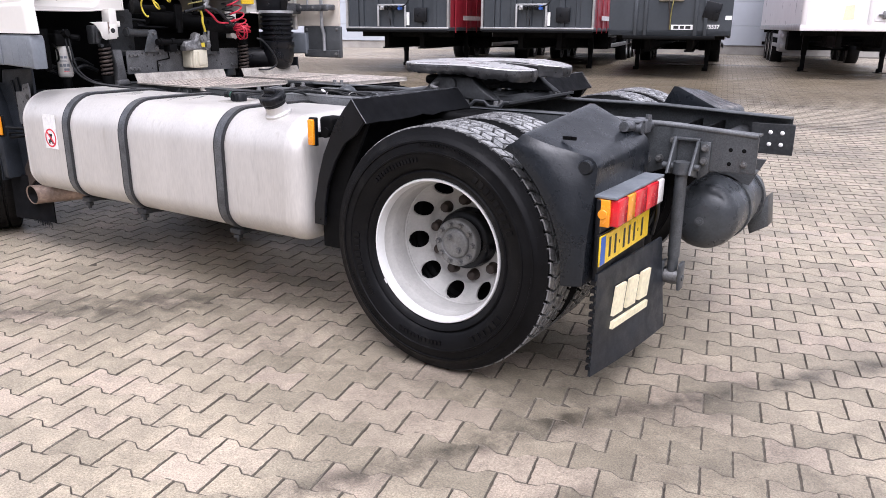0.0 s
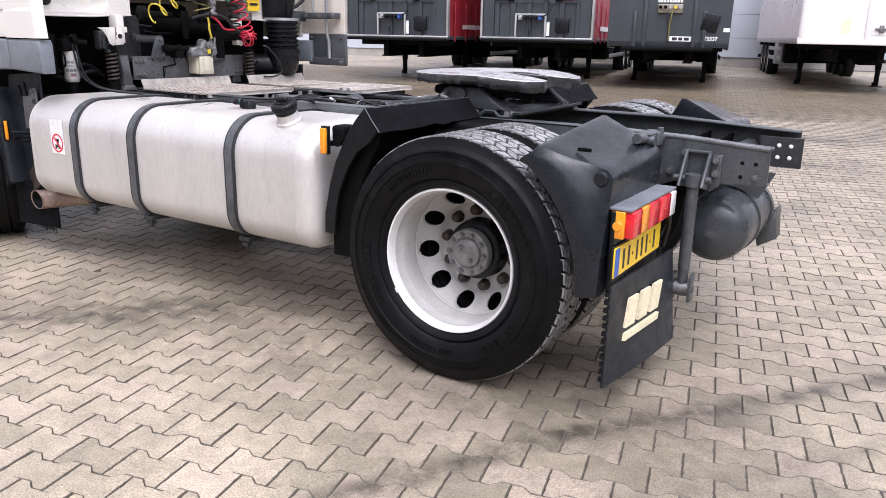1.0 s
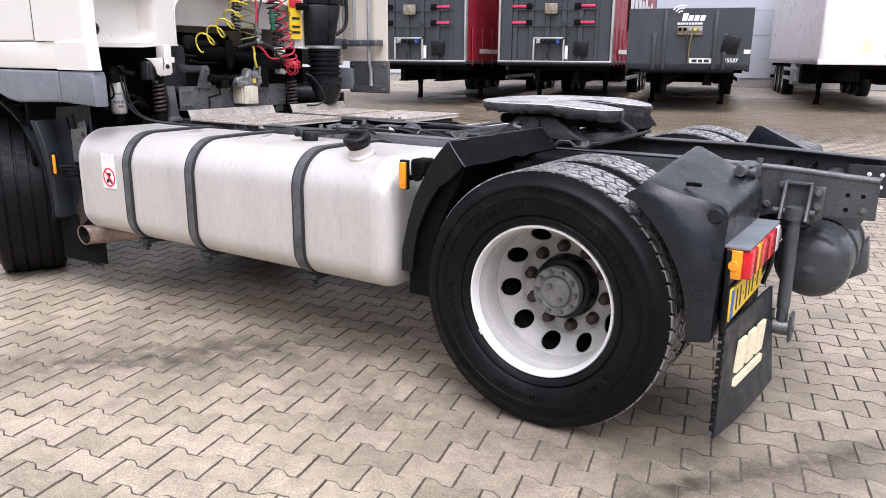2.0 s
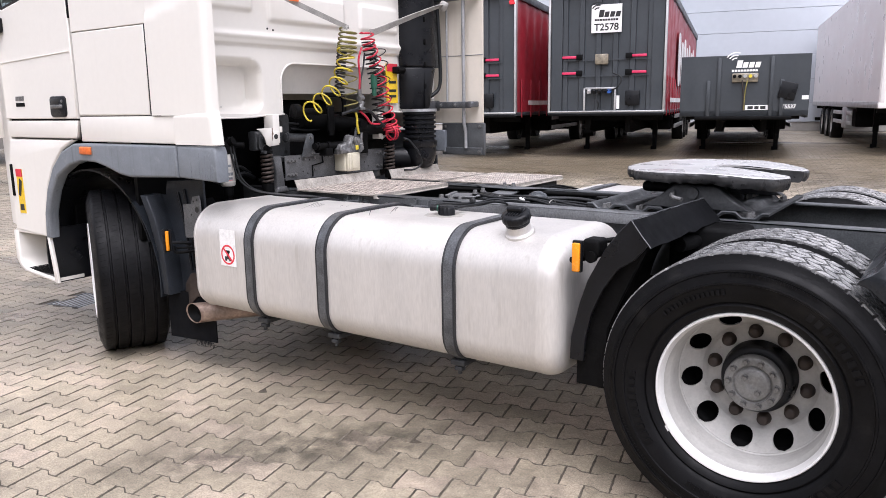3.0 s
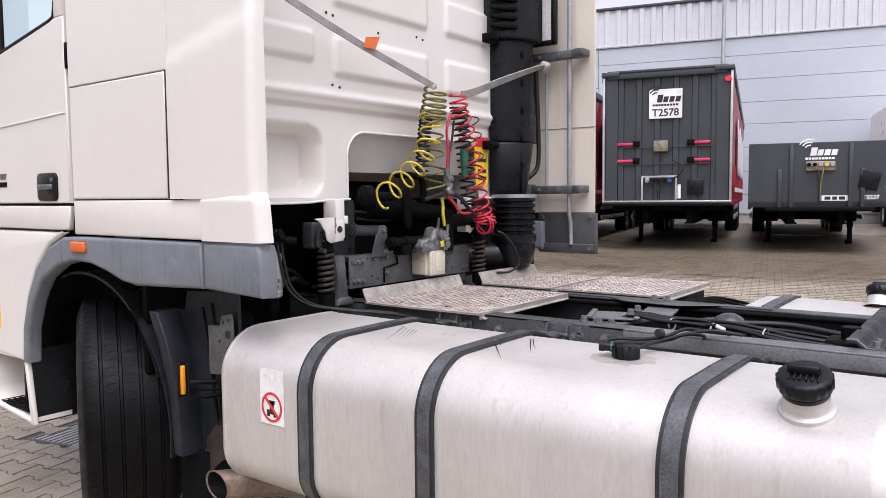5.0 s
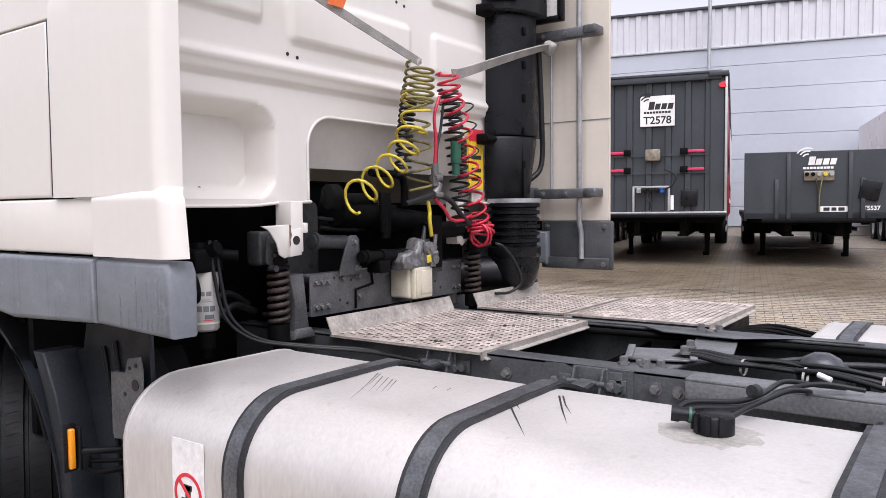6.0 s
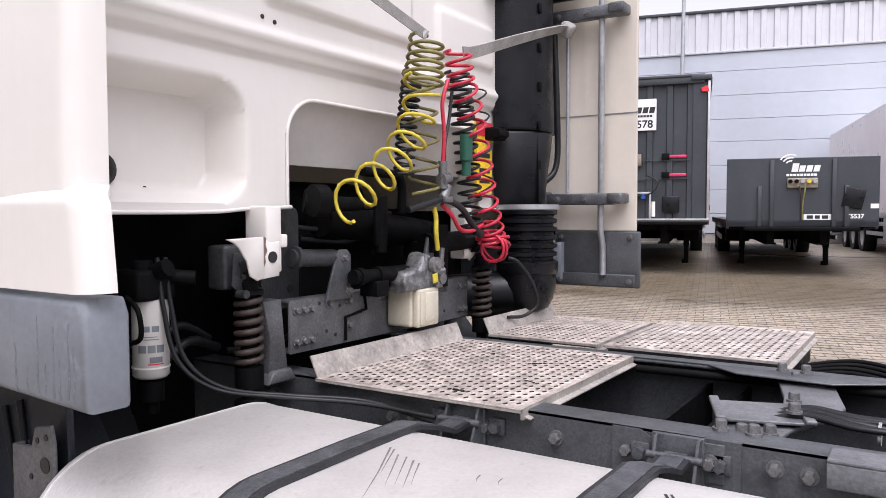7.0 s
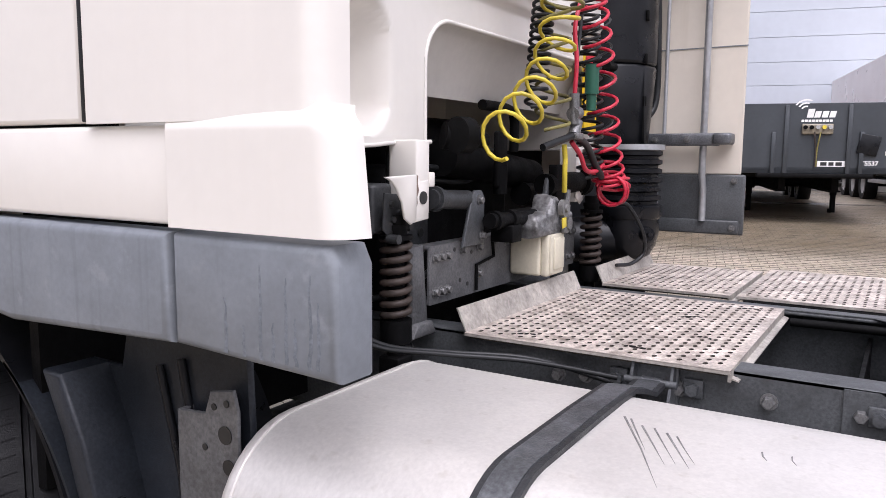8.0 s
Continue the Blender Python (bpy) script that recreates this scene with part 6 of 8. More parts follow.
part("fairing_window_frame", joined(box(-4.52, -4.49, 4.70, 4.74, 2.36, 2.75, 0.008), box(-4.36, -4.33, 4.70, 4.74, 2.36, 2.75, 0.008), box(-4.52, -4.33, 4.70, 4.74, 2.36, 2.39, 0.008)), M_BLACK, ff)
part("fairing_window", box(-4.49, -4.36, 4.715, 4.725, 2.39, 2.75), M_WHITE, ff)

# air intake column with bellows
def column(pts, z0, z1, taper=0.0):
    """An upright prism; taper draws its foot in on the far side."""
    bm = prism(pts, "z", z0, z1, 0.012, 2)
    for v in bm.verts:
        if v.co.y > 4.5:
            v.co.y -= taper * max(0.0, 1 - (v.co.z - z0) / 0.3)
    return bm


ink = part("air_intake", joined(column([(-4.575, 4.365), (-4.54, 4.375), (-4.50, 4.40), (-4.46, 4.44), (-4.435, 4.49), (-4.42, 4.55), (-4.42, 4.60), (-4.435, 4.625), (-4.575, 4.625)], 1.78, 3.2), column([(-4.575, 4.365), (-4.54, 4.375), (-4.50, 4.40), (-4.46, 4.44), (-4.435, 4.49), (-4.42, 4.55), (-4.42, 4.60), (-4.435, 4.625), (-4.575, 4.625)], 1.47, 1.779, 0.08)), M_BLACK, truck, "tall black plastic air intake column with bellows")
part("intake_head", column([(-4.575, 4.30), (-4.52, 4.325), (-4.46, 4.38), (-4.41, 4.45), (-4.385, 4.55), (-4.385, 4.645), (-4.575, 4.645)], 2.36, 3.0), M_BLACK, ink)
for k in range(9):
    part("intake_slat", moved(box(-0.085, 0.085, -0.012, 0.012, 0.0, 0.022, 0.004), pose(-4.462, 4.345, 2.41 + 0.05 * k, 0, 0, 58)), M_DARK, ink)
for z in (1.62, 1.78, 1.94, 2.10, 2.26):
    part("intake_clip", box(-4.436, -4.424, 4.485, 4.505, z, z + 0.04, 0.004), M_DARK, ink)
CX, CYB = -4.475, 4.47
part("intake_band", lathe([(0.125, 0), (0.133, 0), (0.133, 0.02), (0.125, 0.02)], (CX, CYB, 1.455), "z", 32, True), M_ZINC, ink)
bell = [(0.105, 1.46)]
for k in range(6):
    z = 1.45 - 0.034 * k
    bell += [(0.125, z), (0.125, z - 0.014), (0.110, z - 0.02), (0.110, z - 0.03)]
bell += [(0.130, 1.24), (0.130, 1.20), (0.12, 1.19)]
part("bellows", lathe(bell, (CX, CYB, 0), "z", 40), M_BLACK, ink)
elbow = [(0.122, 1.20), (0.122, 1.14), (0.112, 1.09), (0.09, 1.05), (0.05, 1.03), (0.0, 1.025)]
el = part("elbow", joined(lathe(elbow, (CX, CYB, 0), "z", 36), rod((CX, CYB, 1.12), (-4.9, 4.15, 1.08), 0.09, 24)), M_BLACK, ink)
part("elbow_boss", joined(rod((-4.385, 4.40, 1.14), (-4.36, 4.38, 1.14), 0.026, 16), rod((-4.365, 4.385, 1.14), (-4.352, 4.375, 1.14), 0.010, 12)), M_BLACK, el)
part("drain_hose", tube(smooth_line([(-4.42, 4.20, 1.27), (-4.39, 4.23, 1.25), (-4.36, 4.30, 1.16), (-4.36, 4.33, 1.08), (-4.39, 4.28, 1.04), (-4.42, 4.20, 1.04)]), 0.007, 8), M_BLACKHOSE, el)
for z in (1.73, 2.33):
    part("column_mount", joined(box(-4.56, -4.50, 4.26, 4.34, z, z + 0.05, 0.008), rod((-4.50, 4.25, z + 0.025), (-4.50, 4.33, z + 0.025), 0.016)), M_DARK, ink)

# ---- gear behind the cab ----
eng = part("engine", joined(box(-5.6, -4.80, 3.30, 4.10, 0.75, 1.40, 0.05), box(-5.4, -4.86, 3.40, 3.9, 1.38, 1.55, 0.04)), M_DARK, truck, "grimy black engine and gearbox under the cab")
# Added black sheet: closes off light and gives the dark under the cab.
part("bay_shade_sheet", box(-5.0, -4.97, 2.40, 4.75, 0.75, 1.46), M_DARK, eng)
part("engine_plate", prism(round_rect(3.12, 3.30, 1.16, 1.46, 0.03), "x", -4.66, -4.645, 0.004), M_CAST, eng)
for y, z, r in ((3.215, 1.395, 0.026), (3.16, 1.28, 0.012), (3.26, 1.22, 0.012)):
    part("plate_hole", rod((-4.646, y, z), (-4.642, y, z), r, 16), M_INK, eng)
part("charge_pipe", joined(rod((-4.70, 3.45, 1.42), (-4.70, 4.05, 1.36), 0.055, 18), rod((-4.66, 3.9, 1.30), (-4.66, 4.15, 1.28), 0.04, 14)), M_DARK, eng)
part("hanging_hook", joined(box(-4.62, -4.60, 3.62, 3.68, 1.33, 1.50, 0.006), rod((-4.61, 3.65, 1.31), (-4.61, 3.65, 1.40), 0.022)), M_DARK, eng)
part("ladder_rung", tube(smooth_line([(-4.66, 3.62, 1.58), (-4.66, 3.80, 1.575), (-4.66, 3.84, 1.54), (-4.66, 3.84, 1.44)]), 0.016, 10), M_DARK, eng)

bm_ = part("rear_cab_beam", prism([(-4.55, 1.032), (-4.55, 1.182), (-4.60, 1.182), (-4.60, 1.172), (-4.56, 1.172), (-4.56, 1.042), (-4.60, 1.042), (-4.60, 1.032)], "y", 3.16, 4.115, 0.002), M_BEAM, truck, "grey cross beam behind the cab")
bolted(bolt_s, bm_, "+x", *[(-4.55, y, z) for y in (3.183, 3.212, 3.243, 4.05, 4.088) for z in (1.063, 1.152)])
bolted(bolt_s, bm_, "+x", (-4.55, 3.32, 1.16), (-4.55, 3.41, 1.16), (-4.55, 3.41, 1.085), (-4.55, 3.57, 1.16))
for y, z in ((3.17, 1.185), (3.2, 1.10), (3.26, 1.17), (3.24, 1.085), (3.40, 1.185), (3.44, 1.185), (3.36, 1.14), (3.80, 1.18), (3.84, 1.09), (3.80, 1.12)):
    part("beam_hole", rod((-4.5505, y + 0.11, z - 0.022), (-4.549, y + 0.11, z - 0.022), 0.006, 10), M_INK, bm_)
bm_.location = (0.025, -0.025, 0.012)
part("cable_clip", tube([(-4.544, 3.39, 1.04), (-4.544, 3.39, 1.11), (-4.544, 3.49, 1.125), (-4.544, 3.48, 1.18)], 0.005, 6), M_DARK, bm_)
part("beam_leg", joined(prism([(3.075, 0.968), (3.151, 0.968), (3.135, 1.09), (3.125, 1.19), (3.055, 1.19), (3.08, 1.09)], "x", -4.60, -4.545, 0.004), prism([(3.06, 0.966), (3.165, 0.966), (3.145, 1.0), (3.08, 1.0)], "x", -4.61, -4.53, 0.004)), M_BEAM, bm_)
part("beam_leg", joined(prism([(4.02, 0.98), (4.10, 0.98), (4.08, 1.18), (4.04, 1.18)], "x", -4.60, -4.56, 0.004)), M_CHASSIS, bm_)
jb = part("junction_box", box(-4.549, -4.45, 3.60, 3.72, 1.058, 1.185, 0.010, 3), M_BEIGE, bm_, "worn beige plastic junction box")
part("box_lid", box(-4.452, -4.425, 3.606, 3.725, 1.058, 1.182, 0.008, 3), M_BEIGE, jb)
part("lid_ridge", joined(box(-4.43, -4.418, 3.612, 3.632, 1.065, 1.176, 0.004), box(-4.43, -4.42, 3.643, 3.715, 1.075, 1.168, 0.003)), M_BEIGE, jb)

bm_.location = (0, 0, 0.016)


def coil_line(line, radius, turns, squash=1.0, per=14, drift=0.0):
    """A helix that winds about a line of points."""
    core = smooth_line(line, 12)
    n = int(turns * per)
    out = []
    for i in range(n + 1):
        f = i / n * (len(core) - 1)
        k = min(int(f), len(core) - 2)
        p = core[k].lerp(core[k + 1], f - k)
        d = (core[k + 1] - core[k]).normalized()
        a = d.cross(Vector((1, 0, 0))).normalized()
        b = d.cross(a)
        r = radius(i / n) if callable(radius) else radius
        t = TAU * turns * i / n
        out.append(p + a * r * math.cos(t) + b * r * squash * math.sin(t))
    return out


def cab_spring(y, x=-4.50):
    s = part("cab_spring", tube(coil_line([(x, y, 1.045), (x, y, 1.14), (x, y, 1.235)], 0.031, 7.5), 0.0085, 8), M_SPRING, truck, "brown coil spring of the cab suspension")
    part("damper", joined(rod((x, y, 0.95), (x, y, 1.25), 0.021, 18), rod((x, y, 1.232), (x, y, 1.242), 0.039, 20), rod((x, y, 1.242), (x, y, 1.254), 0.026, 20), rod((x, y, 1.254), (x, y, 1.266), 0.029, 20), rod((x, y, 1.266), (x, y, 1.29), 0.024, 20), rod((x, y, 0.99), (x, y, 1.045), 0.037, 20), box(x - 0.03, x + 0.03, y - 0.03, y + 0.03, 0.90, 0.96, 0.006)), M_DARK, s)
    return s


cab_spring(3.0, -4.54)
cab_spring(4.12, -4.49)
lk = part("cab_latch", joined(box(-4.585, -4.505, 3.073, 3.128, 1.27, 1.445, 0.005), prism([(2.925, 1.362), (3.046, 1.366), (3.046, 1.262), (3.024, 1.254), (3.0, 1.268), (2.99, 1.305), (2.965, 1.34), (2.95, 1.352)], "x", -4.494, -4.486, 0.002), prism([(3.046, 1.366), (3.075, 1.35), (3.108, 1.352), (3.108, 1.262), (3.046, 1.256)], "x", -4.501, -4.494, 0.002), box(-4.58, -4.50, 3.125, 3.145, 1.335, 1.37, 0.004)), M_CAB, truck, "white cab mounting bracket with rust marks")
part("bracket_hole", rod((-4.498, 3.082, 1.312), (-4.491, 3.082, 1.312), 0.015, 18), M_INK, lk)
part("rust_mark", prism([(3.048, 1.285), (3.056, 1.30), (3.054, 1.315), (3.062, 1.33), (3.056, 1.345), (3.058, 1.362), (3.050, 1.366), (3.046, 1.345), (3.050, 1.33), (3.044, 1.31)], "x", -4.4945, -4.491), M_RUST, lk)
lk.location = (0.0, -0.040, 0.015)
strut = part("strut_head", joined(box(-4.60, -4.53, 2.878, 2.955, 1.27, 1.385, 0.01), prism([(2.872, 1.285), (2.90, 1.262), (2.94, 1.256), (2.975, 1.27), (2.985, 1.29), (2.955, 1.335), (2.925, 1.362), (2.88, 1.366)], "x", -4.505, -4.497, 0.002), rod((-4.50, 2.895, 1.262), (-4.47, 2.895, 1.262), 0.011), rod((-4.50, 2.965, 1.283), (-4.485, 2.965, 1.283), 0.008), rod((-4.50, 2.905, 1.305), (-4.489, 2.905, 1.305), 0.007), rod((-4.50, 2.93, 1.32), (-4.489, 2.93, 1.32), 0.007), rod((-4.50, 2.90, 1.34), (-4.489, 2.90, 1.34), 0.007)), M_CAST, truck)
strut.location = (-0.035, 0.068, -0.026)
ct = part("cross_tube", joined(rod((-4.53, 3.12, 1.322), (-4.53, 3.30, 1.312), 0.024, 18, 0.026), rod((-4.53, 3.13, 1.322), (-4.53, 3.145, 1.321), 0.032, 18)), M_CAST, truck)
tb = part("tube_bracket", prism([(3.238, 1.19), (3.352, 1.19), (3.350, 1.322), (3.334, 1.338), (3.300, 1.338), (3.284, 1.322)], "x", -4.516, -4.504, 0.003), M_CHASSIS, truck)
bolted(bolt_s, tb, "+x", (-4.504, 3.318, 1.312), (-4.504, 3.335, 1.215))
ct.location = tb.location = (-0.02, 0.045, -0.005)
part("tube_bracket", prism([(3.74, 1.16), (3.92, 1.16), (3.85, 1.36), (3.80, 1.36)], "x", -4.53, -4.515, 0.003), M_CHASSIS, truck)
part("cross_tube", joined(rod((-4.53, 3.80, 1.335), (-4.53, 4.10, 1.34), 0.036, 18), rod((-4.53, 4.08, 1.34), (-4.53, 4.12, 1.34), 0.05, 18)), M_DARK, truck)
part("ball_joint", joined(rod((-4.55, 3.22, 1.475), (-4.50, 3.28, 1.465), 0.035, 16), rod((-4.52, 3.26, 1.468), (-4.60, 3.52, 1.47), 0.022, 12), rod((-4.50, 3.20, 1.475), (-4.49, 3.24, 1.475), 0.045, 16)), M_DARK, truck)
vl = part("brake_valve", joined(box(-4.55, -4.47, 3.56, 3.72, 1.19, 1.27, 0.015), rod((-4.49, 3.36, 1.252), (-4.49, 3.56, 1.246), 0.021, 16), rod((-4.49, 3.38, 1.251), (-4.49, 3.40, 1.251), 0.027, 16), rod((-4.49, 3.47, 1.249), (-4.49, 3.50, 1.248), 0.028, 16), box(-4.53, -4.46, 3.44, 3.50, 1.187, 1.235, 0.004)), M_DARK, truck)
foil = prism([(3.44, 1.192), (3.70, 1.192), (3.735, 1.215), (3.71, 1.255), (3.655, 1.285), (3.620, 1.315), (3.590, 1.305), (3.565, 1.265), (3.52, 1.262), (3.455, 1.255), (3.43, 1.225)], "x", -4.50, -4.43, 0.012, 2)
bmesh.ops.subdivide_edges(foil, edges=foil.edges[:], cuts=2, use_grid_fill=True)
for v in foil.verts:
    v.co += Vector((0.014, 0.007, 0.007)) * noise.noise(v.co * 38.0)
    v.co.y = 3.645 + (v.co.y - 3.585) * 0.66
part("valve_casting", foil, M_FOIL, vl, "crumpled silver heat foil on the valve", smooth=12)
part("valve_flange", joined(rod((-4.425, 3.690, 1.272), (-4.408, 3.690, 1.272), 0.026, 20), rod((-4.412, 3.690, 1.272), (-4.400, 3.690, 1.272), 0.012, 14)), M_HUB, vl)
part("yellow_tag", moved(box(-0.002, 0.002, -0.014, 0.014, -0.03, 0.0, 0.001), pose(-4.408, 3.675, 1.245, 8, 0, 0)), M_YELLOWHOSE, vl)
part("hose_coupling", joined(rod((-4.44, 3.735, 1.215), (-4.43, 3.745, 1.28), 0.013, 12), rod((-4.43, 3.745, 1.275), (-4.43, 3.752, 1.325), 0.009, 10), rod((-4.45, 3.73, 1.225), (-4.41, 3.73, 1.225), 0.019, 16), rod((-4.44, 3.71, 1.245), (-4.42, 3.75, 1.25), 0.011, 12), box(-4.43, -4.415, 3.705, 3.735, 1.195, 1.215, 0.003)), M_STEEL, vl)
fl_ = part("far_latch", joined(box(-4.585, -4.52, 4.045, 4.10, 1.27, 1.46, 0.006), prism([(4.03, 1.37), (4.11, 1.37), (4.115, 1.285), (4.075, 1.262), (4.035, 1.285)], "x", -4.522, -4.514, 0.003)), M_CAB, truck, "white far cab mounting bracket")
part("bracket_hole", rod((-4.515, 4.075, 1.315), (-4.509, 4.075, 1.315), 0.013, 16), M_INK, fl_)
for k, (y0, z0, y1, z1) in enumerate(((3.10, 1.05, 3.55, 1.12), (2.66, 1.16, 3.02, 1.10), (2.70, 1.10, 3.05, 1.07), (3.34, 1.40, 3.85, 1.44), (3.40, 1.36, 3.95, 1.40))):
    part("bay_cable", tube(smooth_line([(-4.74, y0, z0), (-4.70, (2 * y0 + y1) / 3, (z0 + z1) / 2 - 0.03), (-4.69, (y0 + 2 * y1) / 3, (z0 + z1) / 2 + 0.02), (-4.72, y1, z1)]), 0.009 + 0.002 * (k % 3), 8), M_BLACKHOSE, truck)

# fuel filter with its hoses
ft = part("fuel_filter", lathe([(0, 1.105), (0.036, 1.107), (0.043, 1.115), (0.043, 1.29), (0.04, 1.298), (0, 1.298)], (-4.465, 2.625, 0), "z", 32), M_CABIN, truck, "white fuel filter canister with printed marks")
part("filter_ring", lathe([(0.0432, 1.132), (0.0445, 1.132), (0.0445, 1.136), (0.0432, 1.136)], (-4.465, 2.625, 0), "z", 32, True), M_CAB, ft)
part("filter_head", joined(box(-4.530, -4.420, 2.56, 2.67, 1.295, 1.37, 0.012), rod((-4.440, 2.62, 1.36), (-4.400, 2.63, 1.375), 0.022), rod((-4.430, 2.66, 1.35), (-4.390, 2.70, 1.345), 0.018), rod((-4.465, 2.605, 1.37), (-4.465, 2.605, 1.39), 0.025)), M_DARK, ft)
part("filter_foot", joined(rod((-4.465, 2.625, 1.05), (-4.465, 2.625, 1.1), 0.03, 16), rod((-4.465, 2.625, 1.02), (-4.465, 2.625, 1.06), 0.018, 12)), M_DARK, ft)


def wrapped(a0, a1, z0, z1, r=0.0436):
    c = (-4.465, 2.625)
    return sheet(lambda u, v: (c[0] + r * math.cos(radians(a0 + (a1 - a0) * u)), c[1] + r * math.sin(radians(a0 + (a1 - a0) * u)), z0 + (z1 - z0) * v), 6, 1)


part("filter_print", joined(wrapped(-40, 0, 1.148, 1.162), wrapped(-75, -50, 1.172, 1.19), wrapped(-45, -22, 1.172, 1.19), wrapped(-18, 6, 1.172, 1.19), wrapped(-70, -10, 1.203, 1.205), wrapped(-70, -16, 1.209, 1.211), wrapped(-60, -38, 1.222, 1.236), wrapped(-32, -10, 1.222, 1.236)), M_SKIRT, ft)
part("filter_logo_bar", wrapped(-45, 5, 1.143, 1.146), M_REDINK, ft)
part("filter_bracket", joined(box(-4.520, -4.490, 2.50, 2.56, 1.15, 1.40, 0.006), tube(smooth_line([(-4.440, 2.545, 1.31), (-4.390, 2.54, 1.28), (-4.390, 2.545, 1.22), (-4.440, 2.55, 1.20)]), 0.006)), M_DARK, ft)
ft.location = (-0.175, 0.155, -0.062)
for off in (0.0, 0.022):
    part("fuel_hose", tube(smooth_line([(-4.61, 2.78 + off, 1.335), (-4.59, 2.78 + off, 1.22), (-4.56, 2.795 + off, 1.09), (-4.50, 2.86 + off, 1.015), (-4.40, 2.98 + off, 0.985), (-4.24, 3.09 + off, 0.968), (-4.05, 3.135 + off, 0.95 - off)]), 0.006, 10), M_BLACKHOSE, truck)

# coiled air and current lines
def coil_hose(line, radius, turns, r, material, label, squash=1.0, tail=()):
    pts = coil_line(line, radius, turns, squash)
    if tail:
        pts = pts + smooth_line([pts[-1]] + [Vector(q) for q in tail], 8)[1:]
    return part("coiled_hose", tube(pts, r, 8), material, truck, label)


X = -4.40
coil_hose([(X, 3.62, 1.985), (X, 3.61, 1.91), (X, 3.60, 1.84)], lambda f: 0.058 + 0.010 * f, 5, 0.0060, M_OLIVEHOSE, "grimy olive coils of the yellow air hose", 0.85)
coil_hose([(X, 3.595, 1.86), (X, 3.58, 1.76), (X, 3.525, 1.665), (X, 3.435, 1.585), (X, 3.325, 1.52), (X, 3.205, 1.455)], lambda f: 0.060 - 0.008 * f, 6.6, 0.0054, M_YELLOWHOSE, "bright yellow coiled air hose", 0.9)
coil_hose([(X - 0.05, 3.65, 1.90), (X - 0.05, 3.66, 1.76), (X - 0.05, 3.67, 1.62), (X - 0.05, 3.67, 1.50)], 0.060, 5.0, 0.0055, M_OLIVEHOSE, "grimy olive coiled hose", 0.8)
coil_hose([(X - 0.07, 3.635, 1.86), (X - 0.07, 3.61, 1.72), (X - 0.07, 3.59, 1.56)], 0.030, 13, 0.0055, M_BLACKHOSE, "thin black coiled cable", 1.0)
coil_hose([(X, 3.80, 1.985), (X, 3.815, 1.925), (X, 3.83, 1.87)], 0.044, 3.2, 0.0058, M_REDHOSE, "red coiled air hose hung on the strap", 1.0)
coil_hose([(X, 3.83, 1.89), (X, 3.89, 1.77), (X, 3.94, 1.62), (X, 3.98, 1.48), (X, 4.02, 1.38), (X, 4.03, 1.34)], lambda f: 0.043 + 0.010 * f, 11, 0.0056, M_REDHOSE, "red coiled air hose hanging from the strap", 1.0)
coil_hose([(X + 0.01, 4.04, 1.36), (X + 0.02, 4.03, 1.32), (X + 0.02, 3.99, 1.315)], 0.050, 4.2, 0.0056, M_REDHOSE, "bunched loops of red air hose", 1.0)
coil_hose([(X - 0.04, 3.86, 1.93), (X - 0.04, 3.90, 1.77), (X - 0.04, 3.94, 1.58), (X - 0.04, 3.96, 1.36)], 0.040, 17, 0.0055, M_BLACKHOSE, "black coiled electric cable", 1.0)
coil_hose([(X - 0.03, 3.93, 1.90), (X - 0.03, 3.97, 1.74), (X - 0.03, 4.0, 1.50)], 0.082, 4, 0.0035, M_BLACKHOSE, "stiff black cable loops", 0.5)
part("green_connector", joined(rod((X - 0.01, 3.875, 1.62), (X - 0.01, 3.875, 1.71), 0.022, 14), rod((X - 0.01, 3.875, 1.57), (X - 0.01, 3.875, 1.63), 0.016, 12)), M_GREEN, truck, "green electric connector")
part("air_line", tube(smooth_line([(X - 0.01, 3.76, 1.88), (X - 0.01, 3.725, 1.80), (X, 3.72, 1.70), (X, 3.71, 1.60)]), 0.007), M_REDHOSE, truck)
part("air_line", tube(smooth_line([(X - 0.02, 3.80, 1.85), (X - 0.02, 3.78, 1.75), (X - 0.01, 3.74, 1.67), (X, 3.72, 1.58)]), 0.006), M_BLACKHOSE, truck)
ac = part("air_coupling", joined(rod((X, 3.715, 1.52), (X, 3.71, 1.61), 0.015, 14), rod((X, 3.70, 1.55), (X, 3.74, 1.555), 0.020, 14), rod((X, 3.715, 1.49), (X, 3.735, 1.53), 0.018, 14), box(X - 0.02, X + 0.02, 3.70, 3.745, 1.475, 1.495, 0.004)), M_STEEL, truck, "steel hose coupling")
part("air_line", tube(smooth_line([(X - 0.03, 3.56, 1.45), (X - 0.01, 3.66, 1.475), (X, 3.72, 1.485), (X, 3.82, 1.46), (X, 3.90, 1.40), (X, 3.96, 1.36)]), 0.011, 10), M_BLACKHOSE, truck)
part("air_line", tube(smooth_line([(X - 0.02, 3.69, 1.46), (X - 0.02, 3.70, 1.42), (X - 0.02, 3.70, 1.38), (X - 0.03, 3.725, 1.32)]), 0.008, 10), M_YELLOWHOSE, truck)
part("air_line", tube(smooth_line([(X - 0.01, 3.72, 1.47), (X, 3.77, 1.43), (X, 3.82, 1.385), (X, 3.90, 1.38), (X, 3.97, 1.40)]), 0.0075, 10), M_REDHOSE, truck)
wsk = part("warning_sticker", box(WALL - 0.0, WALL + 0.012, 4.20, 4.32, 1.52, 1.80), M_PLATE, cab, "yellow warning sticker with a red header")
part("sticker_header", box(WALL + 0.010, WALL + 0.014, 4.20, 4.32, 1.745, 1.80), M_REDINK, wsk)
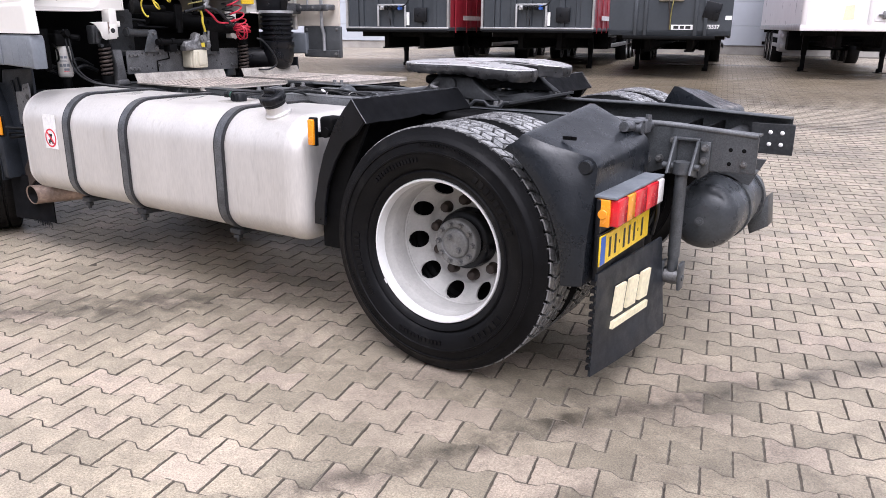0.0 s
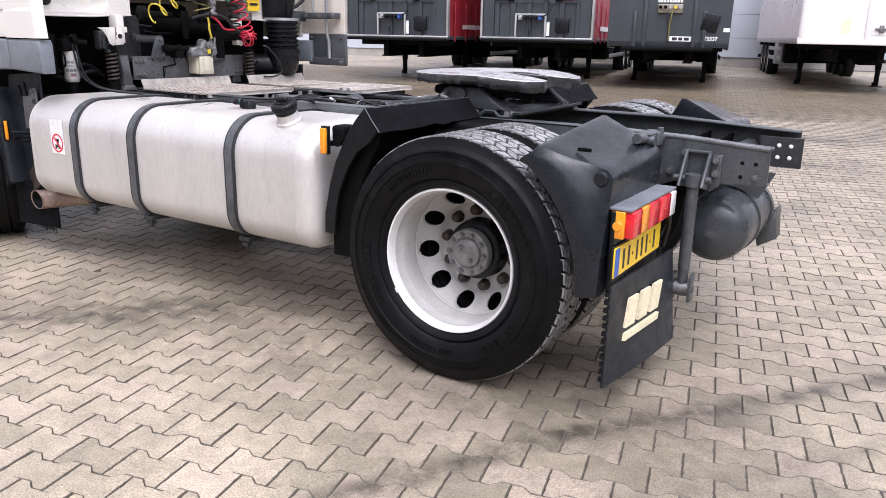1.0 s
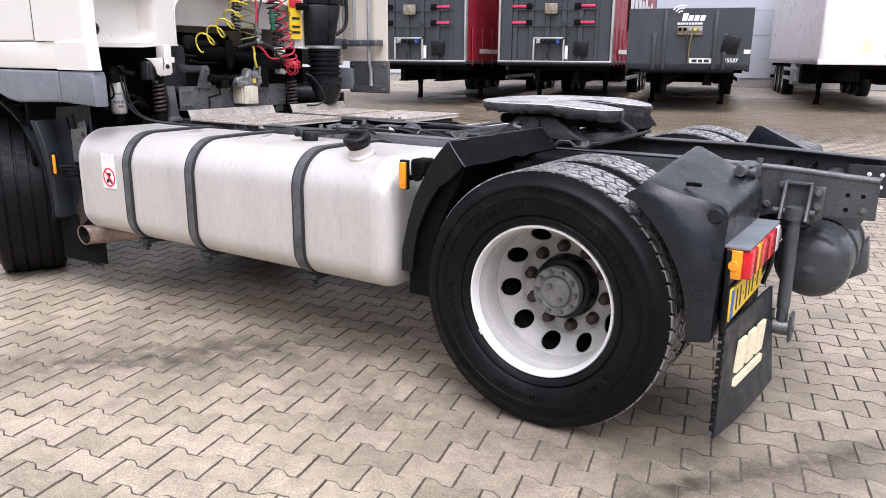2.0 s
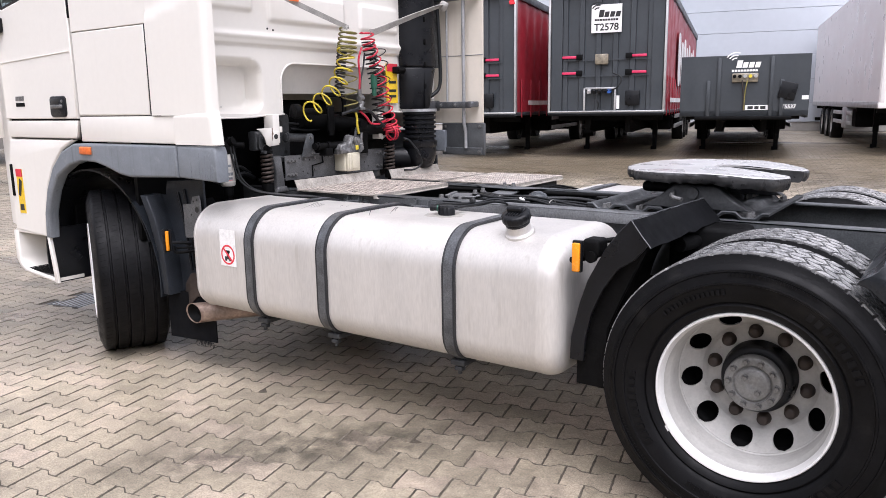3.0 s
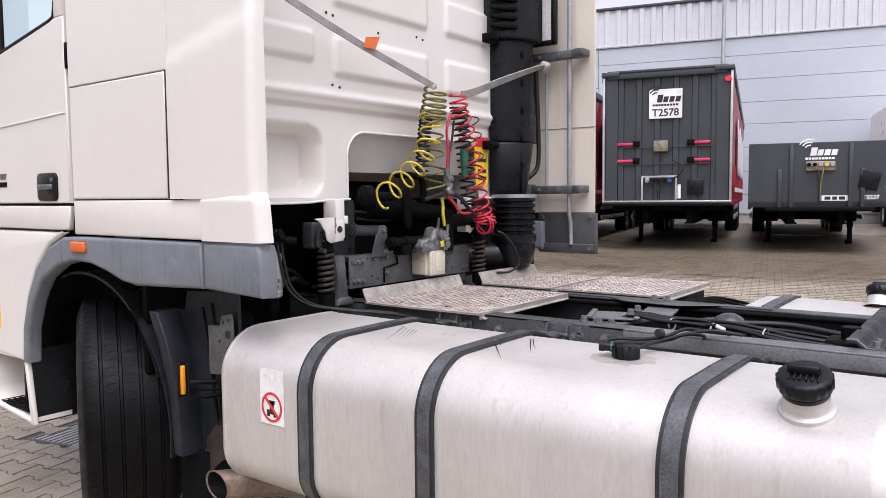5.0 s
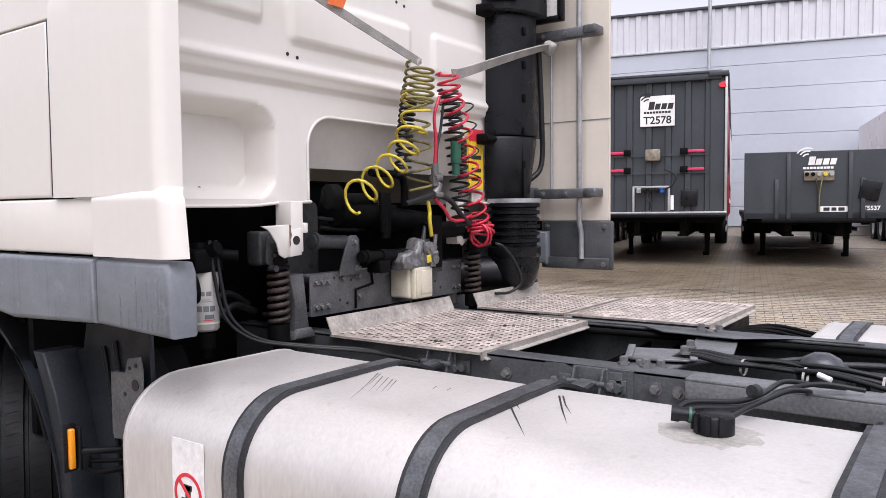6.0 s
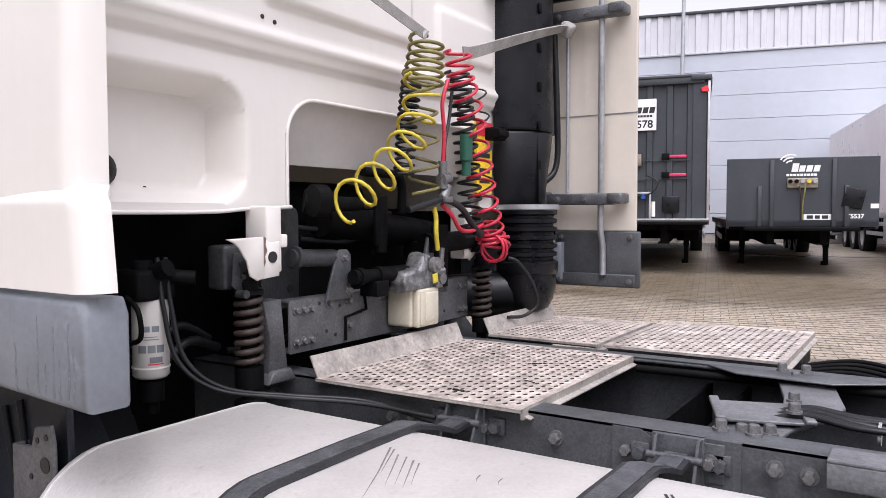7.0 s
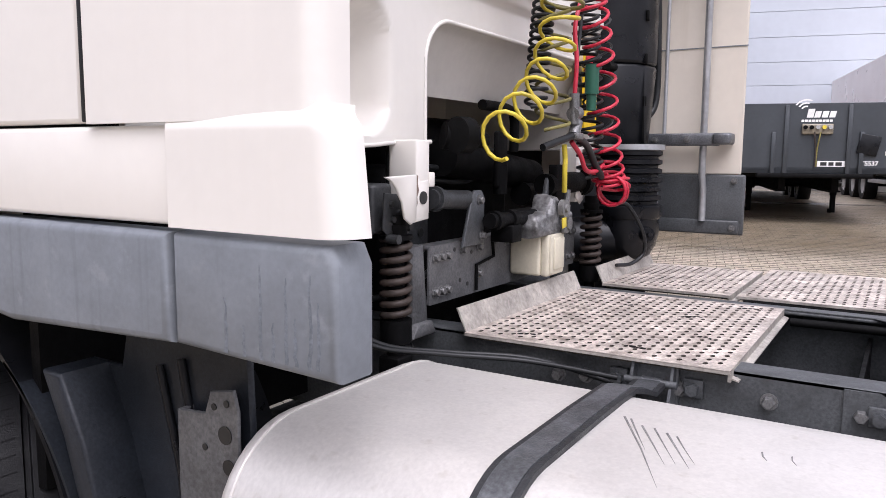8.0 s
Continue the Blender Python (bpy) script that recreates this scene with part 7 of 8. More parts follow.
for z in (1.56, 1.60, 1.66):
    part("sticker_print", box(WALL + 0.010, WALL + 0.014, 4.22, 4.30, z, z + 0.018), M_INK, wsk)
part("cable_post", box(-4.53, -4.50, 3.83, 3.90, 1.18, 1.40, 0.004), M_DARK, truck)


def ribbon(points, w, t=0.003, twist=0.0):
    """A flat webbing band along a line of points."""
    pts = smooth_line(points, 10)
    bm = bmesh.new()
    rows = []
    for i, p in enumerate(pts):
        d = (pts[min(i + 1, len(pts) - 1)] - pts[max(i - 1, 0)]).normalized()
        s = d.cross(Vector((1, 0, 0))).normalized()
        s = Matrix.Rotation(radians(twist * i / len(pts)), 3, d) @ s
        n = d.cross(s)
        rows.append([bm.verts.new(p + s * (a * w / 2) + n * b * t) for a, b in ((-1, -1), (1, -1), (1, 1), (-1, 1))])
    for p, q in zip(rows, rows[1:]):
        for k in range(4):
            bm.faces.new((p[k], p[(k + 1) % 4], q[(k + 1) % 4], q[k]))
    bm.faces.new(rows[0])
    bm.faces.new(rows[-1])
    return bm


wb = part("webbing_strap", ribbon([(-4.46, 2.37, 2.395), (-4.45, 2.70, 2.262), (-4.43, 3.10, 2.135), (-4.41, 3.56, 2.015), (-4.40, 3.62, 1.995)], 0.030, twist=20), M_WEB, truck, "frayed grey webbing strap")
part("strap_tag", moved(prism([(-0.045, -0.03), (0.03, -0.03), (0.06, 0.03), (-0.03, 0.015)], "x", -0.001, 0.001), pose(-4.41, 3.17, 2.145)), M_ORANGE, wb)
part("webbing_strap", ribbon([(-4.40, 3.84, 1.98), (-4.40, 3.92, 1.998), (-4.40, 4.26, 2.108), (-4.40, 4.58, 2.205), (-4.40, 4.69, 2.232)], 0.042, twist=60), M_WEB, truck, "twisted grey webbing strap")
part("strap_knot", moved(joined(box(-0.03, 0.03, -0.03, 0.03, -0.035, 0.03, 0.015)), pose(-4.40, 4.70, 2.232, 20, 30, 10)), M_WEB, truck)

# tread plates over the frame
def punched_sheet(x0, x1, y0, y1, z, t):
    """A sheet with staggered oval holes, each with its own wall down through the thickness."""
    bm, walls = bmesh.new(), bmesh.new()
    nx = max(2, int((x1 - x0 - 0.03) / 0.026))
    px = (x1 - x0 - 0.03) / nx
    py, hx, hy = 0.034, 0.0056, 0.0096
    xa, lo_y, hi_y = x0 + 0.015, y0 + 0.014, y1 - 0.014

    def quad(a, b, c, d):
        bm.faces.new([bm.verts.new((*q, z)) for q in (a, b, c, d)])

    quad((x0, y0), (xa, y0), (xa, y1), (x0, y1))
    quad((x1 - 0.015, y0), (x1, y0), (x1, y1), (x1 - 0.015, y1))
    for i in range(nx):
        a, b = xa + i * px, xa + (i + 1) * px
        v = lo_y + (py / 2 if i % 2 else 0.0)
        quad((a, y0), (b, y0), (b, v), (a, v))
        while v + py < hi_y:
            cx, cy = (a + b) / 2, v + py / 2
            rim = [(cx + hx * math.cos(k * TAU / 8 + TAU / 16), cy + hy * math.sin(k * TAU / 8 + TAU / 16)) for k in range(8)]
            edge = [(b, cy + py * 0.2), (cx + px * 0.2, v + py), (cx - px * 0.2, v + py), (a, cy + py * 0.2), (a, cy - py * 0.2), (cx - px * 0.2, v), (cx + px * 0.2, v), (b, cy - py * 0.2)]
            top = [bm.verts.new((*q, z + 0.0016)) for q in rim]
            up = [walls.verts.new((*q, z + 0.0012)) for q in rim]
            low = [walls.verts.new((*q, z - t)) for q in rim]
            out = [bm.verts.new((*q, z)) for q in edge]
            for k in range(8):
                n = (k + 1) % 8
                bm.faces.new((top[k], out[k], out[n], top[n]))
                walls.faces.new((up[n], low[n], low[k], up[k]))
            for k, corner in ((0, (b, v + py)), (2, (a, v + py)), (4, (a, v)), (6, (b, v))):
                if k == 0:
                    bm.faces.new((out[0], bm.verts.new((*corner, z)), out[1]))
                elif k == 2:
                    bm.faces.new((out[2], bm.verts.new((*corner, z)), out[3]))
                elif k == 4:
                    bm.faces.new((out[4], bm.verts.new((*corner, z)), out[5]))
                else:
                    bm.faces.new((out[6], bm.verts.new((*corner, z)), out[7]))
            v += py
        quad((a, v), (b, v), (b, y1), (a, y1))
    return bm, walls


def tread_plate(x0, x1, y0, y1, z, lip):
    p = part("tread_plate", joined(box(x1 - 0.006, x1, y0 + 0.012, y1, z - 0.026, z - 0.001), box(x0, x1, y0, y0 + 0.004, z - 0.008, z - 0.001), box(x0, x1 - 0.006, y0 + 0.05, y1, z - 0.021, z - 0.019), prism([(x1 - 0.002, z - 0.022), (x1 + 0.014, z - 0.026), (x1 + 0.014, z - 0.023), (x1 - 0.002, z - 0.018)], "y", y0 + 0.02, y1 - 0.01)), M_LIP, truck, "worn aluminium tread plate with punched oval holes")
    top, walls = punched_sheet(x0, x1, y0, y1, z, 0.0045)
    tagged(part("punched_top", top, M_TREADALU, p, smooth=0), kind="stuff")
    # Walls and backing sheet coloured dark to stand for shade inside the holes.
    tagged(part("hole_shade", walls, M_HOLESHADE, p, smooth=0), kind="stuff")
    part("shadow_backing", box(x0 + 0.01, x1 - 0.01, y0 + 0.01, y1 - 0.01, z - 0.014, z - 0.011), M_HOLESHADE, p)
    if lip:
        part("plate_lip", prism([(x0, z), (x0 - 0.004, z), (x0 - 0.03, z + 0.055), (x0 - 0.025, z + 0.055)], "y", y0 + 0.01, y1 - 0.005), M_LIP, p)
    return p


plate = tread_plate(-4.43, -3.82, 3.13, 3.89, 1.001, True)
for x, y, a, size in ((-4.30, 3.20, 20, 1.0), (-4.04, 3.22, -10, 1.2), (-4.02, 3.62, 35, 1.3), (-3.90, 3.83, 10, 1.1), (-4.20, 3.70, 60, 0.8), (-3.93, 3.40, -25, 0.9)):
    part("torn_hole", moved(prism([(-0.026, -0.004), (-0.008, -0.010), (0.012, -0.006), (0.028, -0.009), (0.02, 0.003), (0.004, 0.006), (-0.014, 0.004)], "z", 0.0, 0.0008), pose(x, y, 1.0012, 0, 0, a) @ Matrix.Scale(size, 4)), M_DARK, plate, smooth=0)
tread_plate(-4.41, -3.995, 4.03, 4.64, 0.999, True)
tread_plate(-3.98, -3.415, 4.05, 4.74, 0.996, False)
part("plate_support", joined(box(-3.96, -3.42, 4.04, 4.07, 0.90, 0.985, 0.004), box(-3.44, -3.42, 4.04, 4.66, 0.90, 0.985, 0.004), box(-3.96, -3.44, 4.07, 4.6, 0.80, 0.92, 0.01)), M_DARK, truck)
part("battery_cradle", joined(box(-3.40, -3.0, 4.04, 4.6, 0.72, 0.90, 0.01), *[tube(smooth_line([(-3.40, 4.1 + 0.06 * k, 0.95), (-3.25, 4.12 + 0.07 * k, 0.97), (-3.1, 4.2 + 0.08 * k, 0.93)]), 0.007) for k in range(4)]), M_DARK, truck)

# between the rails
part("gearbox_top", joined(box(-4.3, -3.75, 3.32, 3.82, 0.66, 0.80, 0.04), rod((-3.75, CY, 0.70), (-1.8, CY, 0.60), 0.06, 20)), M_DARK, truck)
jp = part("bridge_plate", moved(joined(box(-0.085, 0.085, -0.085, 0.085, 0.0, 0.007, 0.002), box(-0.10, -0.078, -0.095, 0.095, 0.005, 0.015, 0.003), box(0.078, 0.10, -0.095, 0.095, 0.005, 0.015, 0.003)), pose(-3.375, 3.425, 0.990, 0, 0, 18)), M_RAILTOP, truck, "steel cable bridge plate with clamps")
bolted(bolt_m, jp, "+z", (-3.30, 3.40, 1.008), (-3.315, 3.505, 1.008))
part("bridge_arm", joined(prism([(-3.46, 3.20), (-3.32, 3.20), (-3.30, 3.36), (-3.24, 3.50), (-3.22, 3.62), (-3.28, 3.93), (-3.42, 3.93), (-3.36, 3.66), (-3.34, 3.5), (-3.42, 3.36)], "z", 0.972, 0.982, 0.002)), M_RAILTOP, jp)
bolted(bolt_m, jp, "+z", (-3.415, 3.235, 0.994), (-3.38, 3.265, 0.983), (-3.35, 3.23, 0.994), (-3.33, 3.29, 0.983), (-3.40, 3.90, 1.0), (-3.34, 3.90, 1.0), (-3.36, 3.86, 0.985))
part("rail_flange", prism([(-4.0, 3.89), (-3.6, 3.89), (-3.50, 3.80), (-3.26, 3.79), (-3.10, 3.89), (-2.9, 3.89), (-2.9, 3.895), (-4.0, 3.895)], "z", 0.995, 1.0, 0.002), M_CHASSIS, far_rail)
for k in range(6):
    lay = random.Random(20 + k)
    part("cable", tube(smooth_line([(-3.36, 3.40 + 0.016 * k, 0.985), (-3.28, 3.40 + 0.018 * k, 1.004), (-3.18, 3.37 + 0.02 * k, 1.0), (-3.05, 3.36 + 0.02 * k + lay.uniform(-0.02, 0.02), 0.985 + lay.uniform(0, 0.02)), (-2.90, 3.32 + 0.03 * k + lay.uniform(-0.03, 0.03), 0.985 + lay.uniform(0, 0.02)), (-2.7, 3.30 + 0.035 * k + lay.uniform(-0.03, 0.03), 0.98), (-2.45, 3.32 + 0.03 * k, 0.96)]), 0.0052 if k % 2 else 0.007, 8), M_BLACKHOSE, truck)
for x, y in ((-3.14, 3.41), (-2.98, 3.38), (-2.80, 3.36)):
    part("cable_tie", moved(lathe([(0.036, -0.003), (0.038, -0.003), (0.038, 0.003), (0.036, 0.003)], (0, 0, 0), "x", 20, True), Matrix.Translation((x, y, 0.985)) @ Matrix.Diagonal((1, 1, 0.6, 1))), M_WEB, truck)
part("pale_connector", rod((-2.93, 3.25, 1.02), (-2.90, 3.239, 1.012), 0.007, 10), M_WHITE, truck)
part("cable_loop", joined(tube(smooth_line([(-3.12, 3.50, 0.985), (-2.98, 3.56, 1.0), (-2.90, 3.50, 0.99), (-2.98, 3.42, 0.985), (-3.08, 3.46, 0.985)]), 0.007, 8), tube(smooth_line([(-3.06, 3.54, 0.98), (-2.8, 3.62, 0.985), (-2.6, 3.58, 0.975)]), 0.01, 8)), M_STRAP, truck)
part("vent_dome", lathe([(0, 0.045), (0.022, 0.043), (0.046, 0.030), (0.058, 0.010), (0.060, 0.0), (0.064, -0.002), (0.064, -0.012), (0.060, -0.06), (0, -0.06)], (-2.96, 3.50, 0.985), "z", 32), M_VESSEL, truck, "grey domed cover between the rails")
part("valve_block", joined(box(-2.62, -2.48, 3.36, 3.48, 0.90, 0.99, 0.01), rod((-2.55, 3.42, 0.98), (-2.55, 3.42, 1.03), 0.03, 14), rod((-2.66, 3.42, 0.95), (-2.5, 3.42, 0.95), 0.025, 12)), M_DARK, truck)
for k in range(3):
    part("long_pipe", tube([(-4.2, 3.28 + 0.03 * k, 0.93), (-3.0, 3.28 + 0.03 * k, 0.945), (-2.4, 3.30 + 0.03 * k, 0.93)], 0.009, 8), M_DARK, truck)
part("long_pipe", tube([(-3.8, 3.86, 0.97), (-2.4, 3.86, 0.98)], 0.012, 8), M_DARK, truck)
# Black sheet added to stand for the deep shade between the rails.
part("rail_shade_sheet", box(-4.4, -2.4, 3.20, 3.94, 0.60, 0.64), M_DARK, truck)

# ---- rear of the tractor ----
# fifth wheel coupling
def wavy(a, b):
    """Corrugated mounting plate across both rails."""
    x = -2.53 + 0.82 * a
    w = abs(((x + 2.53) / 0.164) % 1.0 - 0.5) * 2
    return (x, 3.195 + 0.75 * b, 1.003 + 0.024 * ease((w - 0.3) / 0.4))


fw = part("coupling_mount", sheet(wavy, 120, 2, 0.010), M_CAST, truck, "grimy corrugated fifth wheel mounting plate", smooth=20)
for y in (3.195, 3.945):
    part("mount_edge", tube([wavy(k / 60, (y - 3.195) / 0.75) for k in range(61)], 0.005, 6), M_CHASSIS, fw)
for y in (3.20, 3.86):
    ped = part("pedestal", joined(prism([(-2.27, 1.03), (-1.79, 1.03), (-1.86, 1.075), (-1.93, 1.135), (-2.12, 1.135), (-2.19, 1.075)], "y", y, y + 0.08, 0.010, 2), rod((-2.03, y - 0.02, 1.10), (-2.03, y + 0.10, 1.10), 0.026, 16)), M_CAST, fw)
bolted(bolt_m, fw, "+z", *[(-2.53 + 0.164 * (k + 0.5), y, 1.004) for k in range(5) for y in (3.215, 3.26, 3.88, 3.925)])


def coupling_plate(z0, z1, inset=0.0):
    half = [(-2.42, 0.0), (-2.41, 0.17), (-2.36, 0.30), (-2.28, 0.40), (-2.18, 0.435), (-1.92, 0.43), (-1.80, 0.40), (-1.70, 0.31), (-1.665, 0.22), (-1.68, 0.15), (-1.80, 0.10), (-1.96, 0.06), (-2.03, 0.035), (-2.06, 0.0)]
    half = [(-2.06 + (x + 2.06) * (1 - inset), y * (1 - inset)) for x, y in half]
    pts = [(x, CY - y) for x, y in half] + [(x, CY + y) for x, y in reversed(half[1:-1])]
    bm = prism(pts, "z", z0, z1, 0.006, 2)
    for v in bm.verts:
        v.co.z -= 0.024 * ease((v.co.x + 1.95) / 0.3)
    return bm


def plate_outline():
    """The plate's edge as an even closed line of points, starting at the nose."""
    half = [(-2.42, 0.0), (-2.41, 0.17), (-2.36, 0.30), (-2.28, 0.40), (-2.18, 0.435), (-1.92, 0.43), (-1.80, 0.40), (-1.70, 0.31), (-1.665, 0.22), (-1.68, 0.15), (-1.80, 0.10), (-1.96, 0.06), (-2.03, 0.035), (-2.06, 0.0)]
    ring = [Vector((x, CY - y, 0)) for x, y in half] + [Vector((x, CY + y, 0)) for x, y in reversed(half[1:-1])]
    out = []
    for k, p in enumerate(ring):
        q = ring[(k + 1) % len(ring)]
        n = max(1, round((q - p).length / 0.012))
        out += [p.lerp(q, i / n) for i in range(n)]
    return out


def grease_rim():
    """Thick uneven collar of grease that hangs round the plate's edge."""
    line = plate_outline()
    mid = Vector((-2.04, CY, 0))
    bm = bmesh.new()
    rows = []
    for k, p in enumerate(line):
        away = (p - mid).normalized()
        fall = 0.024 * ease((p.x + 1.95) / 0.3)
        lump = noise.noise(Vector((p.x * 14, p.y * 14, 3.0)))
        fine = noise.noise(Vector((p.x * 45, p.y * 45, 9.0)))
        deep = 0.046 + 0.012 * lump + 0.007 * fine + 0.010 * ease((p.x + 2.0) / 0.25)
        ring = []
        for out, down in ((-0.012, 0.001), (0.001, 0.004), (0.004 + 0.003 * fine, 0.3 * deep), (0.002 + 0.005 * lump, 0.65 * deep), (-0.010 + 0.006 * fine, deep), (-0.05, deep * 0.9)):
            q = p + away * out
            ring.append(bm.verts.new((q.x, q.y, 1.1935 - down - fall)))
        rows.append(ring)
    for k in range(len(rows)):
        c, d = rows[k], rows[(k + 1) % len(rows)]
        for i in range(5):
            bm.faces.new((c[i], d[i], d[i + 1], c[i + 1]))
    return bm


cp = part("coupling_plate", coupling_plate(1.180, 1.194), M_WORNGREY, fw, "greasy worn steel coupling plate with a rear throat", smooth=40)
part("plate_rim", coupling_plate(1.150, 1.1795, 0.03), M_DARK, cp, smooth=40)
part("grease_rim", grease_rim(), M_CLOT, cp, "thick uneven collar of grey grease round the plate", smooth=60)
part("jaw", joined(lathe([(0.03, -0.05), (0.075, -0.05), (0.075, -0.01), (0.03, -0.01)], (-2.04, CY, 1.16), "z", 24, True), box(-2.35, -2.0, 3.42, 3.72, 1.07, 1.12, 0.02)), M_DARK, cp)
part("release_handle", tube(smooth_line([(-2.1, 3.5, 1.10), (-2.12, 3.25, 1.10), (-2.10, 3.12, 1.09), (-2.05, 3.10, 1.08)]), 0.010, 8), M_STEEL, cp)


# mudguards
def front_quarter():
    """Plastic guard ahead of the drive wheels: a bent sheet and its side flange."""
    line = [(-2.232, 0.53), (-2.225, 0.62), (-2.18, 0.80), (-2.10, 0.97), (-2.05, 1.035), (-2.004, 1.084), (-1.985, 1.06), (-1.96, 1.025), (-1.93, 0.99)]

    def fn(a, b):
        f = a * (len(line) - 1)
        k = min(int(f), len(line) - 2)
        x = line[k][0] + (line[k + 1][0] - line[k][0]) * (f - k) + 0.034 * b * ease((a - 0.45) / 0.2)
        z = line[k][1] + (line[k + 1][1] - line[k][1]) * (f - k)
        return (x, 2.40 + 0.75 * b, z + 0.006 * b * ease((a - 0.6) / 0.2) + (0.004 + 0.012 * ease((a - 0.9) / 0.1)) * noise.noise((a * 6, b * 9, 0)))
    flange = [(-2.234, 0.53), (-2.230, 0.62), (-2.20, 0.75), (-2.168, 0.847), (-2.10, 0.975), (-2.05, 1.04), (-2.006, 1.087), (-1.943, 0.998), (-1.99, 0.94), (-2.05, 0.90), (-2.105, 0.82), (-2.15, 0.72), (-2.172, 0.62), (-2.178, 0.53)]
    edge = [Vector(fn(5 / 8, k / 30)) + Vector((0, 0, 0.0025)) for k in range(31)]
    lip = [Vector(fn(5 / 8 + 3 / 8 * k / 8, 0.0)) + Vector((0.0, -0.006, 0.002)) for k in range(9)]
    return sheet(fn, 42, 10, 0.006), prism(flange, "y", 2.395, 2.415, 0.004, 2), joined(tube(edge, 0.0022, 6), tube(lip, 0.0020, 6))


def guard_liner():
    return prism([(-2.225, 0.42), (-2.225, 0.62), (-2.19, 0.75), (-2.15, 0.86), (-2.05, 1.0), (-1.96, 0.98), (-2.01, 0.87), (-2.055, 0.77), (-2.10, 0.66), (-2.11, 0.42)], "y", 2.44, 2.46, 0.004)


for flip in (False, True):
    skin, flange_, edges = [mirrored(b) if flip else b for b in front_quarter()]
    fm = part("front_mudguard", skin, M_SHEET, truck, "black rubber mudguard ahead of the drive wheels")
    part("side_flange", flange_, M_BLACK, fm)
    # Thin pale tubes draw the wet glint along the sheet's edges.
    part("edge_glint", edges, M_BAND, fm, "pale line for the wet glint on the guard's edge")
for b in both(guard_liner):
    part("guard_liner", b, M_DARK, truck)
part("inner_guard", box(-2.25, -2.225, 2.92, 3.165, 0.40, 0.95, 0.006), M_DARK, truck)
part("spring_hanger", joined(box(-2.05, -1.75, 2.95, 3.15, 0.80, 0.99, 0.02), rod((-1.97, 2.84, 0.93), (-1.9, 3.1, 0.93), 0.03, 16)), M_DARK, truck)
part("light_bracket", joined(box(-2.20, -2.13, 2.41, 2.50, 0.93, 1.0, 0.015, 3), rod((-2.16, 2.40, 0.935), (-2.16, 2.42, 0.935), 0.022, 18), rod((-2.23, 2.39, 0.92), (-2.2, 2.46, 0.92), 0.012, 10), rod((-2.22, 2.46, 0.97), (-2.05, 2.55, 1.0), 0.010)), M_DARK, truck)
rr_ = part("side_reflector", box(-2.213, -2.184, 2.352, 2.372, 0.885, 0.992, 0.004), M_AMBER, truck, "amber side marker")
part("reflector_frame", box(-2.217, -2.180, 2.365, 2.385, 0.881, 1.0, 0.003), M_BLACK, rr_)


def even(line, n):
    """n points spread evenly along a broken line."""
    pts = [Vector((x, 0, z)) for x, z in line]
    lens = [(q - p).length for p, q in zip(pts, pts[1:])]
    out = []
    for k in range(n):
        d = sum(lens) * k / (n - 1)
        for p, q, l_ in zip(pts, pts[1:], lens):
            if d <= l_ + 1e-6:
                out.append(p.lerp(q, min(d / l_, 1.0)))
                break
            d -= l_
    return out


def rear_guard():
    """Plastic box guard behind the drive wheels: a lip flares out round the arch, the top falls towards its front near corner."""
    roof = even([(-1.284, 0.950), (-1.216, 1.075), (-0.972, 0.958), (-0.955, 0.925), (-0.965, 0.49)], 34)
    arch = even([(AXLE_X + 0.56 * math.cos(radians(a)), AXLE_Z + 0.555 * math.sin(radians(a))) for a in range(51, 1, -4)] + [(-1.04, 0.485)], 34)
    deep, wide = 6, 8

    def shaped(x, y, z):
        near = ease((2.985 - y) / 0.6)
        z2 = z - (2.985 - y) * (0.10 * ease((z - 0.94) / 0.13) + 0.03 * ease((z - 0.86) / 0.08) * ease((x + 1.2) / 0.2))
        y2 = y + 0.075 * near * ease((math.hypot(x - AXLE_X, z - AXLE_Z) - 0.575) / 0.19) * ease((x + 1.32) / 0.30)
        return x, y2, z2

    bm = bmesh.new()
    cells = {}
    for i in range(34):
        for j in range(deep + 1):
            for k in range(wide + 1):
                if j in (0, deep) or k in (0, wide) or i in (0, 33):
                    p = roof[i].lerp(arch[i], j / deep)
                    cells[i, j, k] = bm.verts.new(shaped(p.x, 2.365 + 0.62 * k / wide, p.z))
    for i in range(33):
        for j in range(deep):
            for k in (0, wide):
                bm.faces.new((cells[i, j, k], cells[i + 1, j, k], cells[i + 1, j + 1, k], cells[i, j + 1, k]))
        for k in range(wide):
            for j in (0, deep):
                bm.faces.new((cells[i, j, k], cells[i + 1, j, k], cells[i + 1, j, k + 1], cells[i, j, k + 1]))
    for j in range(deep):
        for k in range(wide):
            for i in (0, 33):
                bm.faces.new((cells[i, j, k], cells[i, j + 1, k], cells[i, j + 1, k + 1], cells[i, j, k + 1]))
    bmesh.ops.recalc_face_normals(bm, faces=bm.faces)
    sharp = [e for e in bm.edges if len(e.link_faces) == 2 and e.calc_face_angle(0) > radians(38)]
    bmesh.ops.bevel(bm, geom=sharp, offset=0.012, segments=3, profile=0.5, affect="EDGES", clamp_overlap=True)
    return bm


guards = [part("rear_mudguard", b, M_GUARD, truck, "black plastic box mudguard behind the drive wheels", smooth=50) for b in both(rear_guard)]
g = guards[0]
part("guard_knob", lathe([(0, -0.014), (0.022, -0.014), (0.026, -0.008), (0.026, 0.012), (0, 0.012)], (-0.995, 2.434, 0.906), "y", 28), M_GUARD, g)
part("guard_slot", joined(box(-1.115, -1.065, 2.492, 2.502, 0.985, 0.9975), box(-1.10, -1.085, 2.487, 2.507, 0.986, 0.9985)), M_DARK, g)
